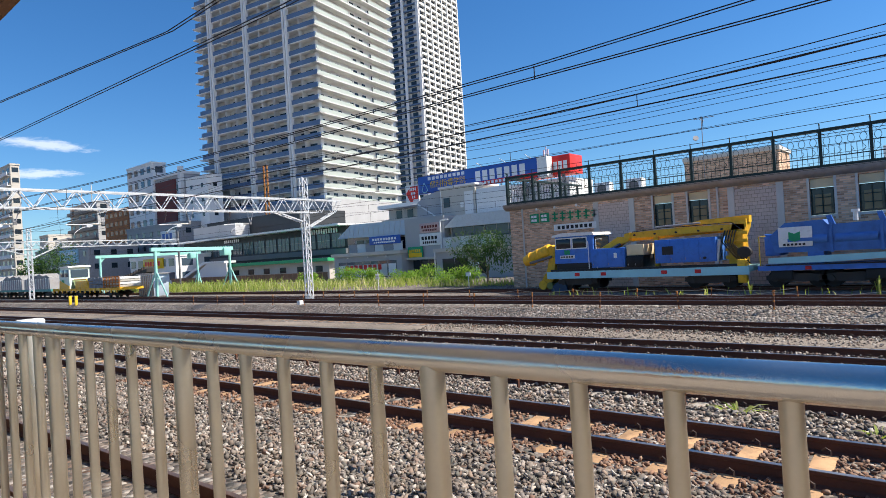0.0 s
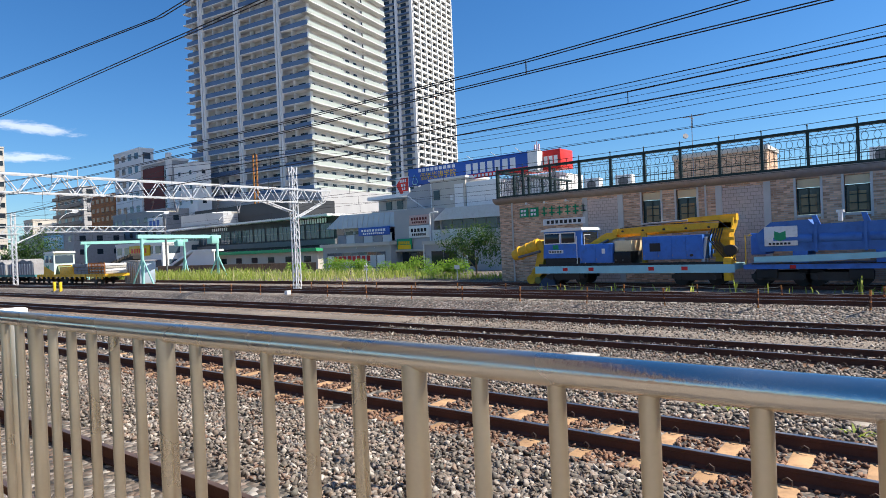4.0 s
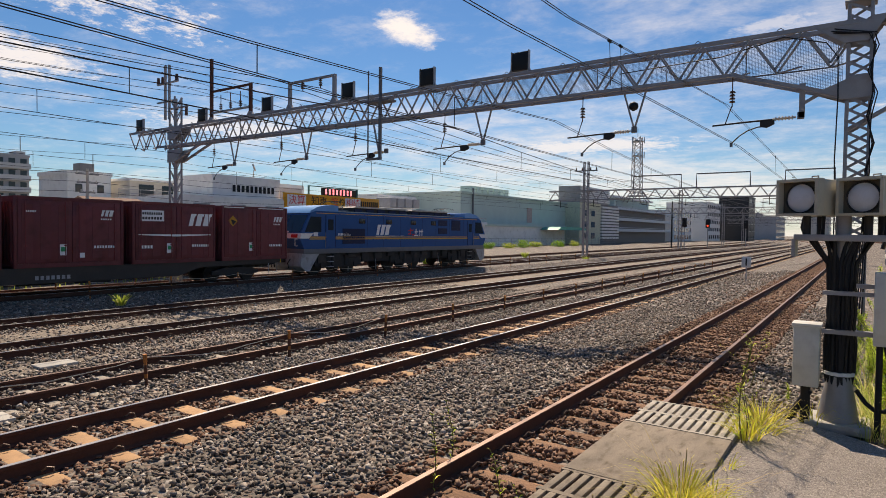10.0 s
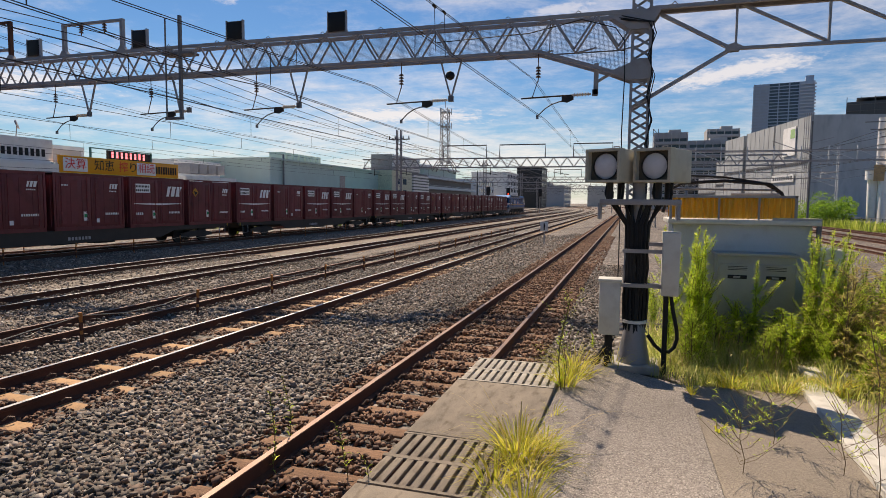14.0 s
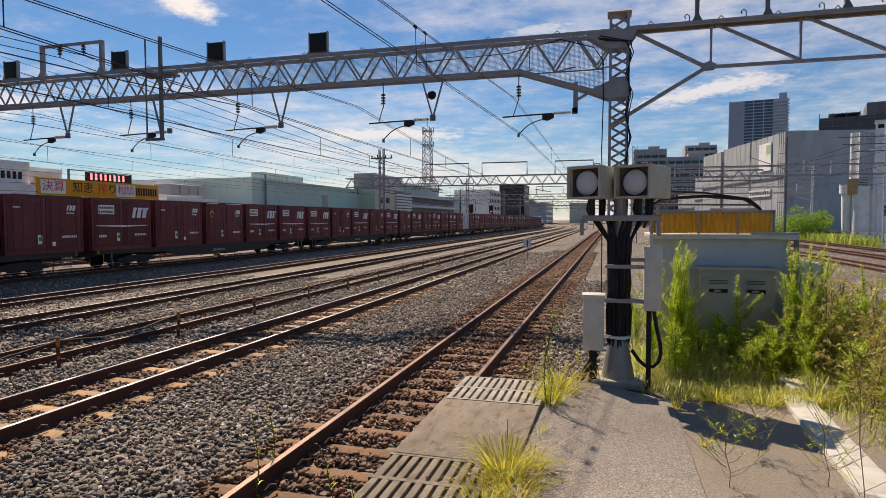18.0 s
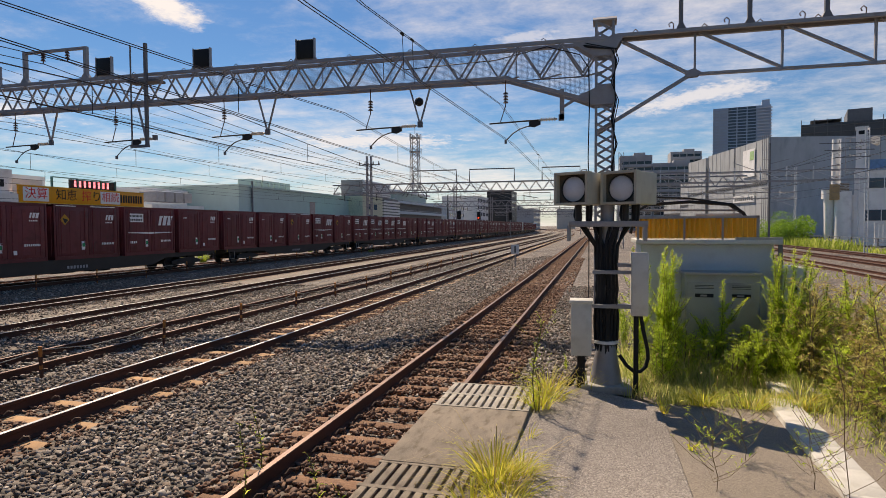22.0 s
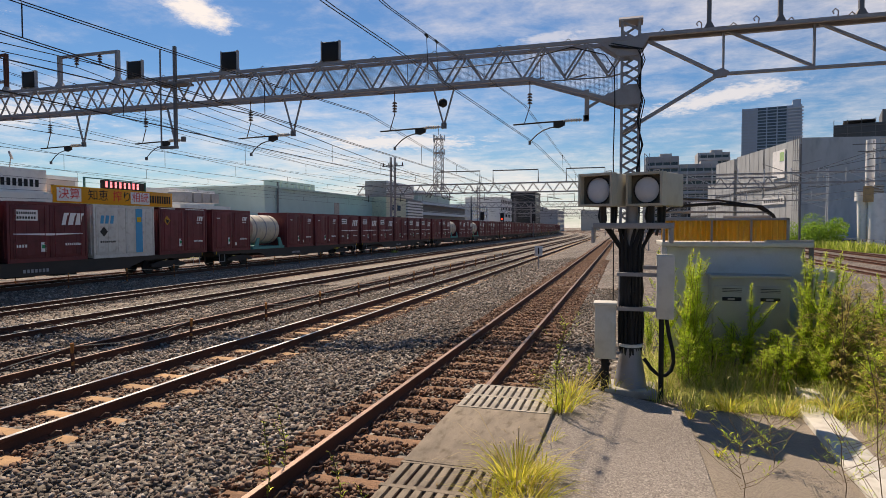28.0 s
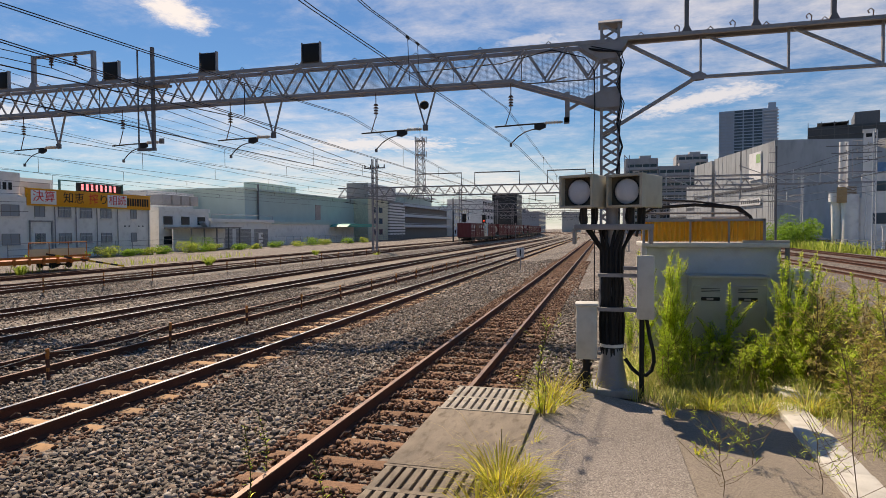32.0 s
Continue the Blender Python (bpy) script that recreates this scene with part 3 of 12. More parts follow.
def make_container(kind, label):
    c = thing("freight_container", 0, 0, 0, label, "container", "containers on the freight train")
    L, W, H = 1.857, 1.225, 2.50
    g = G().box(-L, -W + 0.03, 0.12, L, W - 0.03, H - 0.02)
    part("body", g, m_pale if kind == "pale" else m_maroon, c)
    paint = m_pale if kind == "pale" else m_maroon
    fr = G()
    for sx in (-1, 1):
        for sy in (-1, 1):
            fr.box(sx * L - (0.10 if sx > 0 else 0), sy * W - (0.08 if sy > 0 else 0), 0.0, sx * L + (0.10 if sx < 0 else 0), sy * W + (0.08 if sy < 0 else 0), H, 0.012)
    for sy in (-1, 1):
        fr.box(-L + 0.1, sy * W - (0.07 if sy > 0 else 0), H - 0.11, L - 0.1, sy * W + (0.07 if sy < 0 else 0), H)
        fr.box(-L + 0.1, sy * W - (0.07 if sy > 0 else 0), 0.0, L - 0.1, sy * W + (0.07 if sy < 0 else 0), 0.15)
    for sx in (-1, 1):
        for z0, z1 in ((0.02, 0.14), (H - 0.11, H - 0.01)):
            fr.box(sx * L - (0.06 if sx > 0 else 0), -W + 0.01, z0, sx * L + (0.06 if sx < 0 else 0), W - 0.01, z1)
    part("corner_frame", fr, paint, c)
    ends = G()
    for s in (-1, 1):
        for i in range(9):
            y = -1.0 + i * 0.25
            ends.box(s * L - 0.03, y - 0.07, 0.2, s * L + 0.012, y + 0.07, H - 0.2)
    part("end_ribs", ends, paint, c)
    y = -W
    for a, b in ((-L + 0.13, -0.012), (0.012, L - 0.13)):
        d = G().box(a, y + 0.006, 0.17, b, y + 0.04, H - 0.13, 0.008)
        for i in range(3):
            x = a + (b - a) * (i + 0.5) / 3
            d.box(x - 0.17, y - 0.004, 0.30, x + 0.17, y + 0.01, H - 0.28)
        door = part("side_door", d, paint, c)
        if kind != "pale":
            lb = G()
            for x in (a + 0.22, b - 0.22):
                lb.cyl((x, y - 0.02, 0.2), (x, y - 0.02, H - 0.16), 0.014, n=6)
                lb.box(x - 0.05, y - 0.03, 0.75, x + 0.05, y - 0.004, 0.80)
            part("locking_bar", lb, m_maroon_end, door)
    yy = y - 0.012
    mk = G()
    if kind == "logo":
        railway_logo(mk, 0.55, 1.55, 0.95, yy)
        mk.prism([(-1.62, 1.16), (0.0, 1.10), (1.62, 1.16), (1.62, 1.19), (-1.62, 1.19)], yy, yy + 0.006, "y")
        plate = G().box(-1.52, yy, 1.72, -0.55, yy + 0.006, 2.16)
        part("white_plate", plate, m_letter, c)
        pb = G()
        bars(pb, -1.46, 1.98, 0.85, 0.10, 9, yy - 0.004)
        bars(pb, -1.46, 1.79, 0.85, 0.10, 7, yy - 0.004)
        part("plate_writing", pb, m_dark, c)
        bars(mk, 0.72, 0.66, 0.85, 0.10, 8, yy)
        bars(mk, -1.5, 0.62, 0.5, 0.12, 4, yy)
    elif kind == "plain":
        railway_logo(mk, 1.0, 1.86, 0.42, yy)
        bars(mk, 1.0, 1.72, 0.42, 0.06, 5, yy)
        bars(mk, 0.75, 0.66, 0.8, 0.10, 8, yy)
        bars(mk, -1.5, 1.95, 0.35, 0.06, 5, yy)
        mk.box(0.25, yy, 0.32, 0.42, yy + 0.005, 0.50)
    elif kind == "diamond":
        railway_logo(mk, 1.0, 1.80, 0.46, yy)
        bars(mk, 1.0, 1.66, 0.42, 0.06, 5, yy)
        bars(mk, 0.75, 0.62, 0.8, 0.10, 8, yy)
        mk.box(-1.75, yy, 2.41, -0.7, yy + 0.005, 2.45).box(0.1, yy, 2.41, 1.6, yy + 0.005, 2.45)
        dm = G().prism([(-1.3, 1.56), (-1.05, 1.81), (-1.3, 2.06), (-1.55, 1.81)], yy, yy + 0.006, "y")
        part("yellow_diamond", dm, m_amberd, c)
        dk = G().prism([(-1.3, 1.62), (-1.12, 1.80), (-1.42, 1.88)], yy - 0.004, yy, "y")
        part("diamond_mark", dk, m_dark, c)
    if kind == "pale":
        bnd = G().box(0.62, yy, 0.2, 1.05, yy + 0.006, 2.36)
        part("blue_band", bnd, m_sky, c)
        lg = G()
        for i, x in enumerate((-1.5, -1.22, -0.94)):
            lg.prism([(x, 1.62), (x + 0.18, 1.62), (x + 0.24, 2.0), (x + 0.06, 2.0)], yy, yy + 0.006, "y")
        part("blue_mark", lg, m_sky, c)
        dk = G().prism([(-1.3, 1.0), (-1.08, 1.24), (-1.3, 1.48), (-1.52, 1.24)], yy, yy + 0.006, "y")
        bars(dk, -1.5, 0.72, 0.9, 0.09, 8, yy)
        part("dark_diamond", dk, m_dark, c)
        fr2 = G().box(0.70, yy - 0.004, 1.70, 0.97, yy, 1.95)
        part("orange_picture", fr2, m_yellow, c)
    else:
        part("white_markings", mk, m_letter, c)
        st = G().box(-0.42, yy, 0.42, -0.20, yy + 0.006, 0.82)
        part("sticker", st, m_letter, c)
        part("sticker_mark", G().box(-0.39, yy - 0.004, 0.56, -0.23, yy, 0.72), m_green, c)
    return c


def make_tank(label):
    c = thing("tank_container", 0, 0, 0, label, "container", "containers on the freight train")
    t = G()
    t.cyl((-1.55, 0, 1.30), (1.55, 0, 1.30), 0.98, n=28)
    t.cyl((1.55, 0, 1.30), (1.75, 0, 1.30), 0.98, 0.55, n=28)
    t.cyl((-1.75, 0, 1.30), (-1.55, 0, 1.30), 0.55, 0.98, n=28)
    part("tank", t, m_tank, c)
    for x in (-1.1, 0, 1.1):
        part("tank_band", G().cyl((x - 0.05, 0, 1.30), (x + 0.05, 0, 1.30), 1.0, n=28), m_steel, c)
    f = G().box(-1.85, -1.2, 0, 1.85, 1.2, 0.16)
    for s in (-1, 1):
        for sy in (-1, 1):
            f.prism([(s * 1.25, 0.1), (s * 1.7, 0.1), (s * 1.35, 0.75), (s * 1.1, 0.75)], sy * 1.15 - 0.04, sy * 1.15 + 0.04, "y")
    part("saddle_frame", f, m_teal, c)
    return c


def make_wagon():
    w = thing("container_wagon", 0, 0, 0, "long brown flat container wagon on two bogies", "freight wagon", "wagons of the freight train")
    L = 9.75
    g = G()
    for sy in (-1, 1):
        g.prism([(-L, 0.98), (-L, 0.80), (-5.2, 0.74), (-4.2, 0.42), (4.2, 0.42), (5.2, 0.74), (L, 0.80), (L, 0.98)], sy * 1.12 - 0.06, sy * 1.12 + 0.06, "y")
    g.box(-L, -1.1, 0.9, L, 1.1, 0.97)
    g.box(-L, -0.25, 0.62, L, 0.25, 0.9)
    part("underframe", g, m_grime, w)
    part("frame_writing", (lambda q: (bars(q, -1.2, 0.55, 1.2, 0.14, 7, -1.19), q)[1])(G()), m_sill, w)
    for sx in (-1, 1):
        b = thing("bogie")
        b.parent = w
        put(b, sx * 7.1, 0, 0)
        f = G()
        for sy in (-1, 1):
            f.prism([(-1.25, 0.50), (-1.25, 0.36), (-0.4, 0.30), (0.4, 0.30), (1.25, 0.36), (1.25, 0.50), (0.5, 0.66), (-0.5, 0.66)], sy * 1.0 - 0.07, sy * 1.0 + 0.07, "y")
        f.box(-0.3, -1.0, 0.34, 0.3, 1.0, 0.6)
        bo = part("bogie_frame", f, m_dark, w)
        put(bo, sx * 7.1, 0, 0)
        bpy.data.objects.remove(b)
        for wx in (-0.95, 0.95):
            wh = G()
            for sy in (-1, 1):
                wh.cyl((0, sy * 0.50, 0), (0, sy * 0.62, 0), 0.405, n=20)
            wh.cyl((0, -0.6, 0), (0, 0.6, 0), 0.08, n=8)
            put(part("wheelset", wh, m_dark, w), sx * 7.1 + wx, 0, 0.405)
        part("coupler", G().box(sx * L, -0.12, 0.66, sx * (L + 0.42), 0.12, 0.9, 0.03), m_dark, w)
        st = G()
        for sy in (-1, 1):
            st.tube([(sx * (L - 0.9), sy * 1.22, 0.80), (sx * (L - 0.9), sy * 1.22, 0.35), (sx * (L - 0.4), sy * 1.22, 0.35), (sx * (L - 0.4), sy * 1.22, 0.80)], 0.02, 6)
        part("step", st, m_sill, w)
        part("brake_handle", G().tube([(sx * (L - 0.15), -1.2, 0.8), (sx * (L - 0.15), -1.2, 1.55), (sx * (L - 0.45), -1.2, 1.55)], 0.018, 6), m_yellow, w)
    tk = G().cyl((-1.6, -0.7, 0.55), (-0.4, -0.7, 0.55), 0.22, n=14)
    tk.box(0.4, -0.95, 0.32, 1.5, -0.45, 0.62)
    part("brake_gear", tk, m_dark, w)
    return w


def make_loco():
    o = thing("electric_locomotive", 0, 0, 0, "deep blue electric freight locomotive with orange stripes and white marks", "locomotive")
    E, W = 8.72, 1.40
    side = [(-E, 1.42), (E, 1.42), (E + 0.28, 1.95), (E + 0.22, 2.25), (E - 0.42, 3.30), (E - 0.75, 3.42), (-E + 0.75, 3.42), (-E + 0.42, 3.30), (-E - 0.22, 2.25), (-E - 0.28, 1.95)]
    part("body", G().prism(side, -W, W, "y"), m_blue, o)
    sl = G().box(-E - 0.05, -W - 0.015, 1.18, E + 0.05, W + 0.015, 1.44, 0.01)
    part("sill", sl, m_sill_dark, o)
    st = G()
    for z in (1.93, 2.03):
        st.box(-E + 0.35, -W - 0.008, z, E - 0.55, -W, z + 0.05)
    st.box(-E + 0.8, -W - 0.008, 3.30, E - 0.9, -W, 3.325)
    part("orange_stripe", st, m_gold, o)
    for s in (-1, 1):
        cap = [(s * (E - 2.45), 3.40), (s * (E - 2.45), 3.74), (s * (E - 2.0), 3.78), (s * (E - 1.4), 3.73), (s * (E - 0.9), 3.62), (s * (E - 0.5), 3.44), (s * (E - 0.36), 3.30), (s * (E - 0.75), 3.28)]
        part("cab_roof", G().prism(cap, -W + 0.06, W - 0.06, "y"), m_blue_light, o, "sky blue cab roof dome")
        wb = [(s * (E + 0.285), 1.98), (s * (E + 0.225), 2.25), (s * (E - 0.62), 2.25), (s * (E - 0.3), 1.98)]
        part("white_front_band", G().prism(wb, -W - 0.006, W + 0.006, "y"), m_white, o)
        ws = G()
        a, b = Vector((s * (E + 0.20), 0, 2.30)), Vector((s * (E - 0.36), 0, 3.20))
        nrm = Vector((b.z - a.z, 0, -(b.x - a.x))).normalized() * (0.012 * s)
        for y0, y1 in ((-1.30, -0.03), (0.03, 1.30)):
            ws.add([(a.x + nrm.x, y0, a.z + nrm.z), (a.x + nrm.x, y1, a.z + nrm.z), (b.x + nrm.x, y1 * 0.97, b.z + nrm.z), (b.x + nrm.x, y0 * 0.97, b.z + nrm.z)], [(0, 1, 2, 3)])
        part("windscreen", ws, m_glass, o)
        cw = [(s * (E - 0.02), 2.32), (s * (E - 0.42), 3.12), (s * (E - 1.15), 3.12), (s * (E - 1.15), 2.32)]
        part("cab_side_window", G().prism(cw, -W - 0.01, -W + 0.02, "y"), m_glass, o)
        dr = G().box(s * (E - 2.15), -W - 0.012, 1.55, s * (E - 1.5), -W + 0.01, 3.18)
        door = part("crew_door", dr, m_blue, o)
        part("door_window", G().box(s * (E - 2.02), -W - 0.02, 2.42, s * (E - 1.63), -W - 0.01, 3.0), m_glass, door)
        fl = G()
        for dx in (2.18, 1.47):
            fl.box(s * (E - dx) - 0.012, -W - 0.016, 1.5, s * (E - dx) + 0.012, -W, 3.22)
        part("door_seam", fl, m_louvre, door)
        for i in range(3):
            part("cab_step", G().box(s * (E - 1.85) - 0.2, -W - 0.05, 0.45 + 0.27 * i, s * (E - 1.85) + 0.2, -W + 0.1, 0.49 + 0.27 * i), m_sill, door)
        part("handrail", G().cyl((s * (E - 1.42), -W - 0.06, 1.5), (s * (E - 1.42), -W - 0.06, 2.3), 0.018, n=6), m_steel, door)
        sk = [(s * (E + 0.15), 1.20), (s * (E + 0.22), 0.55), (s * (E - 0.10), 0.30), (s * (E - 0.40), 0.30), (s * (E - 1.05), 1.20)]
        part("skirt", G().prism(sk, -W + 0.02, W - 0.02, "y"), m_sill, o, "grey front skirt")
        for y in (-0.95, 0.95):
            part("headlight", G().box(s * (E + 0.24), y - 0.22, 2.02, s * (E + 0.31), y + 0.22, 2.20, 0.02), m_lamp if s > 0 else m_red, o)
        part("coupler", G().box(s * (E + 0.1), -0.18, 0.72, s * (E + 0.62), 0.18, 1.0, 0.04), m_dark, o)
        for y in (-0.55, 0.55, 0.8):
            part("brake_hose", G().tube([(s * (E + 0.2), y, 0.9), (s * (E + 0.36), y, 0.7), (s * (E + 0.30), y, 0.45)], 0.03, 6), m_dark, o)
        for y in (-1.2, 1.2):
            part("front_handrail", G().tube([(s * (E + 0.28), y, 1.6), (s * (E + 0.45), y, 1.6), (s * (E + 0.45), y, 1.95), (s * (E + 0.30), y, 1.95)], 0.018, 6), m_white, o)
        part("number_plate", G().box(s * (E + 0.26), -0.5, 2.28, s * (E + 0.30), 0.5, 2.36), m_letter, o)
        for y in (-0.65, 0.65):
            part("wiper", G().bar((s * (E + 0.16), y, 2.36), (s * (E - 0.10), y + 0.25, 2.80), 0.02, 0.03), m_dark, o)
        # folded pantograph
        px = s * (E - 3.6)
        pb = G().box(px - 0.8, -0.7, 3.52, px + 0.8, 0.7, 3.58)
        for dx in (-0.6, 0.6):
            for y in (-0.6, 0.6):
                pb.cyl((px + dx, y, 3.42), (px + dx, y, 3.55), 0.07, n=10)
        pan = part("pantograph", pb, m_steel_dark, o)
        arm = G()
        for y in (-0.3, 0.3):
            arm.tube([(px + s * 0.7, y, 3.62), (px - s * 0.75, y * 0.5, 3.80), (px + s * 0.35, y * 0.3, 4.02)], 0.025, 6)
        for dx in (-0.12, 0.12):
            arm.tube([(px + s * 0.35 + dx, -0.85, 3.94), (px + s * 0.35 + dx, -0.6, 4.04), (px + s * 0.35 + dx, 0.6, 4.04), (px + s * 0.35 + dx, 0.85, 3.94)], 0.02, 6)
        part("collector_arm", arm, m_dark, pan)
    for x0, x1 in ((-4.9, 0.1), (0.35, 4.6)):
        # box sides much darker than the lid on top, for contrast
        h = G().prism([(x0, 3.42), (x1, 3.42), (x1 - 0.12, 3.70), (x0 + 0.12, 3.70)], -1.02, 1.02, "y")
        house = part("roof_housing", h, m_dark, o, "dark roof equipment housing")
        part("housing_lid", G().prism([(x0 + 0.05, 3.70), (x1 - 0.05, 3.70), (x1 - 0.2, 3.79), (x0 + 0.2, 3.79)], -1.14, 1.14, "y"), m_roofgear, house, "pale beige housing lid")
        for i in range(5):
            xx = x0 + 0.5 + i * (x1 - x0 - 1.0) / 4
            part("housing_vent", G().box(xx - 0.32, -1.07, 3.46, xx + 0.32, -1.0, 3.64), m_louvre, house)
    part("roof_line", G().box(-6.4, -1.2, 3.42, 6.4, -1.14, 3.47), m_roofgear, o)
    for x in (-5.6, -5.2, 5.0, 5.5, 0.22):
        ins = G()
        for j in range(3):
            ins.cyl((x, -0.5, 3.46 + 0.08 * j), (x, -0.5, 3.52 + 0.08 * j), 0.09, 0.06, n=8)
        part("roof_insulator", ins, m_ins, o)
    for x in (-4.45, -2.1, 0.25, 2.40):
        part("side_window", G().box(x - 0.26, -W - 0.012, 2.82, x + 0.26, -W + 0.01, 3.10, 0.03), m_glass, o)
    for x0, z0, x1, z1 in ((2.95, 2.80, 4.0, 3.18), (2.95, 2.26, 4.0, 2.64), (4.5, 2.50, 5.6, 3.20), (-6.0, 1.68, -4.2, 2.52)):
        v = G().box(x0, -W - 0.006, z0, x1, -W + 0.01, z1)
        n = int((z1 - z0) / 0.07)
        for i in range(n):
            z = z0 + 0.02 + i * (z1 - z0 - 0.04) / n
            v.box(x0 + 0.03, -W - 0.03, z, x1 - 0.03, -W - 0.004, z + 0.03)
        part("louvre", v, m_louvre, o)
    for x in (-7.0, -4.0, -2.6, -1.0, 1.2, 2.7, 4.25, 6.0):
        part("panel_seam", G().box(x - 0.008, -W - 0.004, 1.46, x + 0.008, -W, 3.40), m_louvre, o)
    for i in range(14):
        x = -7.4 + i * 1.13
        part("underfloor_box", G().box(x - 0.3, -1.30, 0.66 + 0.12 * (i % 3), x + 0.28, -1.1, 1.14, 0.02), m_dark if i % 4 else m_grime, o)
    for x in (-5.4, -3.1, 3.2, 5.3):
        part("sand_pipe", G().tube([(x, -1.2, 1.0), (x + 0.05, -1.22, 0.5), (x + 0.15, -1.1, 0.15)], 0.025, 6), m_sill, o)
    lg = G()
    railway_logo(lg, -3.25, 2.18, 1.1, -W - 0.012)
    lg.prism([(-3.3, 2.09), (-0.7, 2.11), (-0.7, 2.13), (-3.3, 2.13)], -W - 0.012, -W - 0.004, "y")
    bars(lg, -6.35, 2.14, 1.0, 0.13, 9, -W - 0.012)
    lg.box(-8.1, -W - 0.012, 2.10, -7.8, -W - 0.004, 2.30)
    # lively brush-like white strokes beside a red one
    for k, (x, z, w, h) in enumerate(((0.35, 2.12, 0.42, 0.06), (0.40, 2.34, 0.30, 0.06), (0.50, 2.2, 0.07, 0.35), (0.90, 2.12, 0.06, 0.40), (0.85, 2.38, 0.42, 0.06), (1.12, 2.12, 0.06, 0.4))):
        lg.prism([(x, z), (x + w, z + 0.02), (x + w, z + h + 0.02), (x, z + h)], -W - 0.012 - 0.002 * k, -W - 0.004, "y")
    part("white_marks", lg, m_letter, o)
    rg = G()
    for k, (x, z, w, h) in enumerate(((-0.25, 2.42, 0.5, 0.07), (-0.05, 2.15, 0.07, 0.45), (0.12, 2.15, 0.25, 0.08), (-0.25, 2.2, 0.2, 0.07))):
        rg.prism([(x, z), (x + w, z + 0.03), (x + w, z + h + 0.03), (x, z + h)], -W - 0.012 - 0.002 * k, -W - 0.004, "y")
    part("red_brush_mark", rg, m_red, o)
    part("underframe", G().box(-7.9, -1.15, 0.62, 7.9, 1.15, 1.2), m_dark, o)
    for bx in (-6.1, 0, 6.1):
        f = G()
        for sy in (-1, 1):
            f.prism([(-1.75, 0.95), (-1.75, 0.50), (-0.6, 0.42), (0.6, 0.42), (1.75, 0.50), (1.75, 0.95)], sy * 1.15 - 0.10, sy * 1.15 + 0.10, "y")
            for wx in (-1.25, 1.25):
                f.cyl((wx, sy * 1.2, 0.56), (wx, sy * 1.32, 0.56), 0.17, n=12)
            for wx in (-0.5, 0.5):
                f.cyl((wx, sy * 1.25, 0.5), (wx, sy * 1.25, 1.05), 0.11, n=10)
        f.box(-0.35, -1.1, 0.6, 0.35, 1.1, 0.8)
        put(part("bogie_frame", f, m_dark, o), bx, 0, 0)
        for wx in (-1.25, 1.25):
            wh = G()
            for sy in (-1, 1):
                wh.cyl((0, sy * 0.5, 0), (0, sy * 0.64, 0), 0.56, n=24)
            wh.cyl((0, -0.6, 0), (0, 0.6, 0), 0.1, n=8)
            put(part("wheelset", wh, m_dark, o), bx + wx, 0, 0.56)
    return o


def track_pose(s_front, z):
    """The pose on the freight track of a thing whose centre lies at x."""
    a = math.degrees(math.atan2(bend(s_front + 2, -1) - bend(s_front - 2, -1), 4))
    return pose(s_front, TRAIN_Y + bend(s_front, -1), z, 0, 0, a)


MOVERS = []          # (thing, distance behind the locomotive's nose, height)


def build_train():
    MOVERS.append((make_loco(), 9.1, TRAIN_Z))
    wagon = make_wagon()
    kinds = {
        "logo": make_container("logo", "maroon freight container with a white slanted mark and white plate"),
        "plain": make_container("plain", "plain maroon freight container with a small white mark"),
        "diamond": make_container("diamond", "maroon freight container with a yellow diamond and white top line"),
        "pale": make_container("pale", "pale grey freight container with a blue band"),
        "tank": make_tank("cream cylindrical tank container in a teal frame"),
    }
    used = set()
    special = {(20, 4): "logo", (20, 3): "diamond", (20, 2): "logo", (20, 1): "pale", (20, 0): "diamond", (19, 4): "plain", (19, 3): "tank", (17, 2): "tank", (16, 4): "tank", (5, 2): "pale", (0, 0): "diamond", (0, 1): "logo", (0, 2): "plain", (0, 3): "logo"}
    r = random.Random(21)
    for i in range(21):
        s = 18.6 + 20.45 * i
        w = wagon if i == 0 else copy_thing(wagon, Matrix())
        MOVERS.append((w, s + 10.2, TRAIN_Z))
        for k in range(5):
            kind = special.get((i, k)) or r.choice(("logo", "plain", "plain", "diamond", "logo"))
            c = kinds[kind] if kind not in used else copy_thing(kinds[kind], Matrix())
            used.add(kind)
            MOVERS.append((c, s + 2.08 + 4.06 * k, TRAIN_Z + 0.98))


build_train()

# ---- the platform-end fence of bare steel tubes ----
m_fence = M("brushed stainless tube", (0.76, 0.70, 0.61), 0.27, 1.0, 0.05, 3, 0.05, 120)
m_fence_bar = M("satin beige steel bar", (0.68, 0.58, 0.43), 0.34, 0.9, 0.06, 3, 0.05, 90)
FLOOR = 1.25


def fence_y(x):
    return 0.80 + 0.05 * min(x + 0.3, 0)


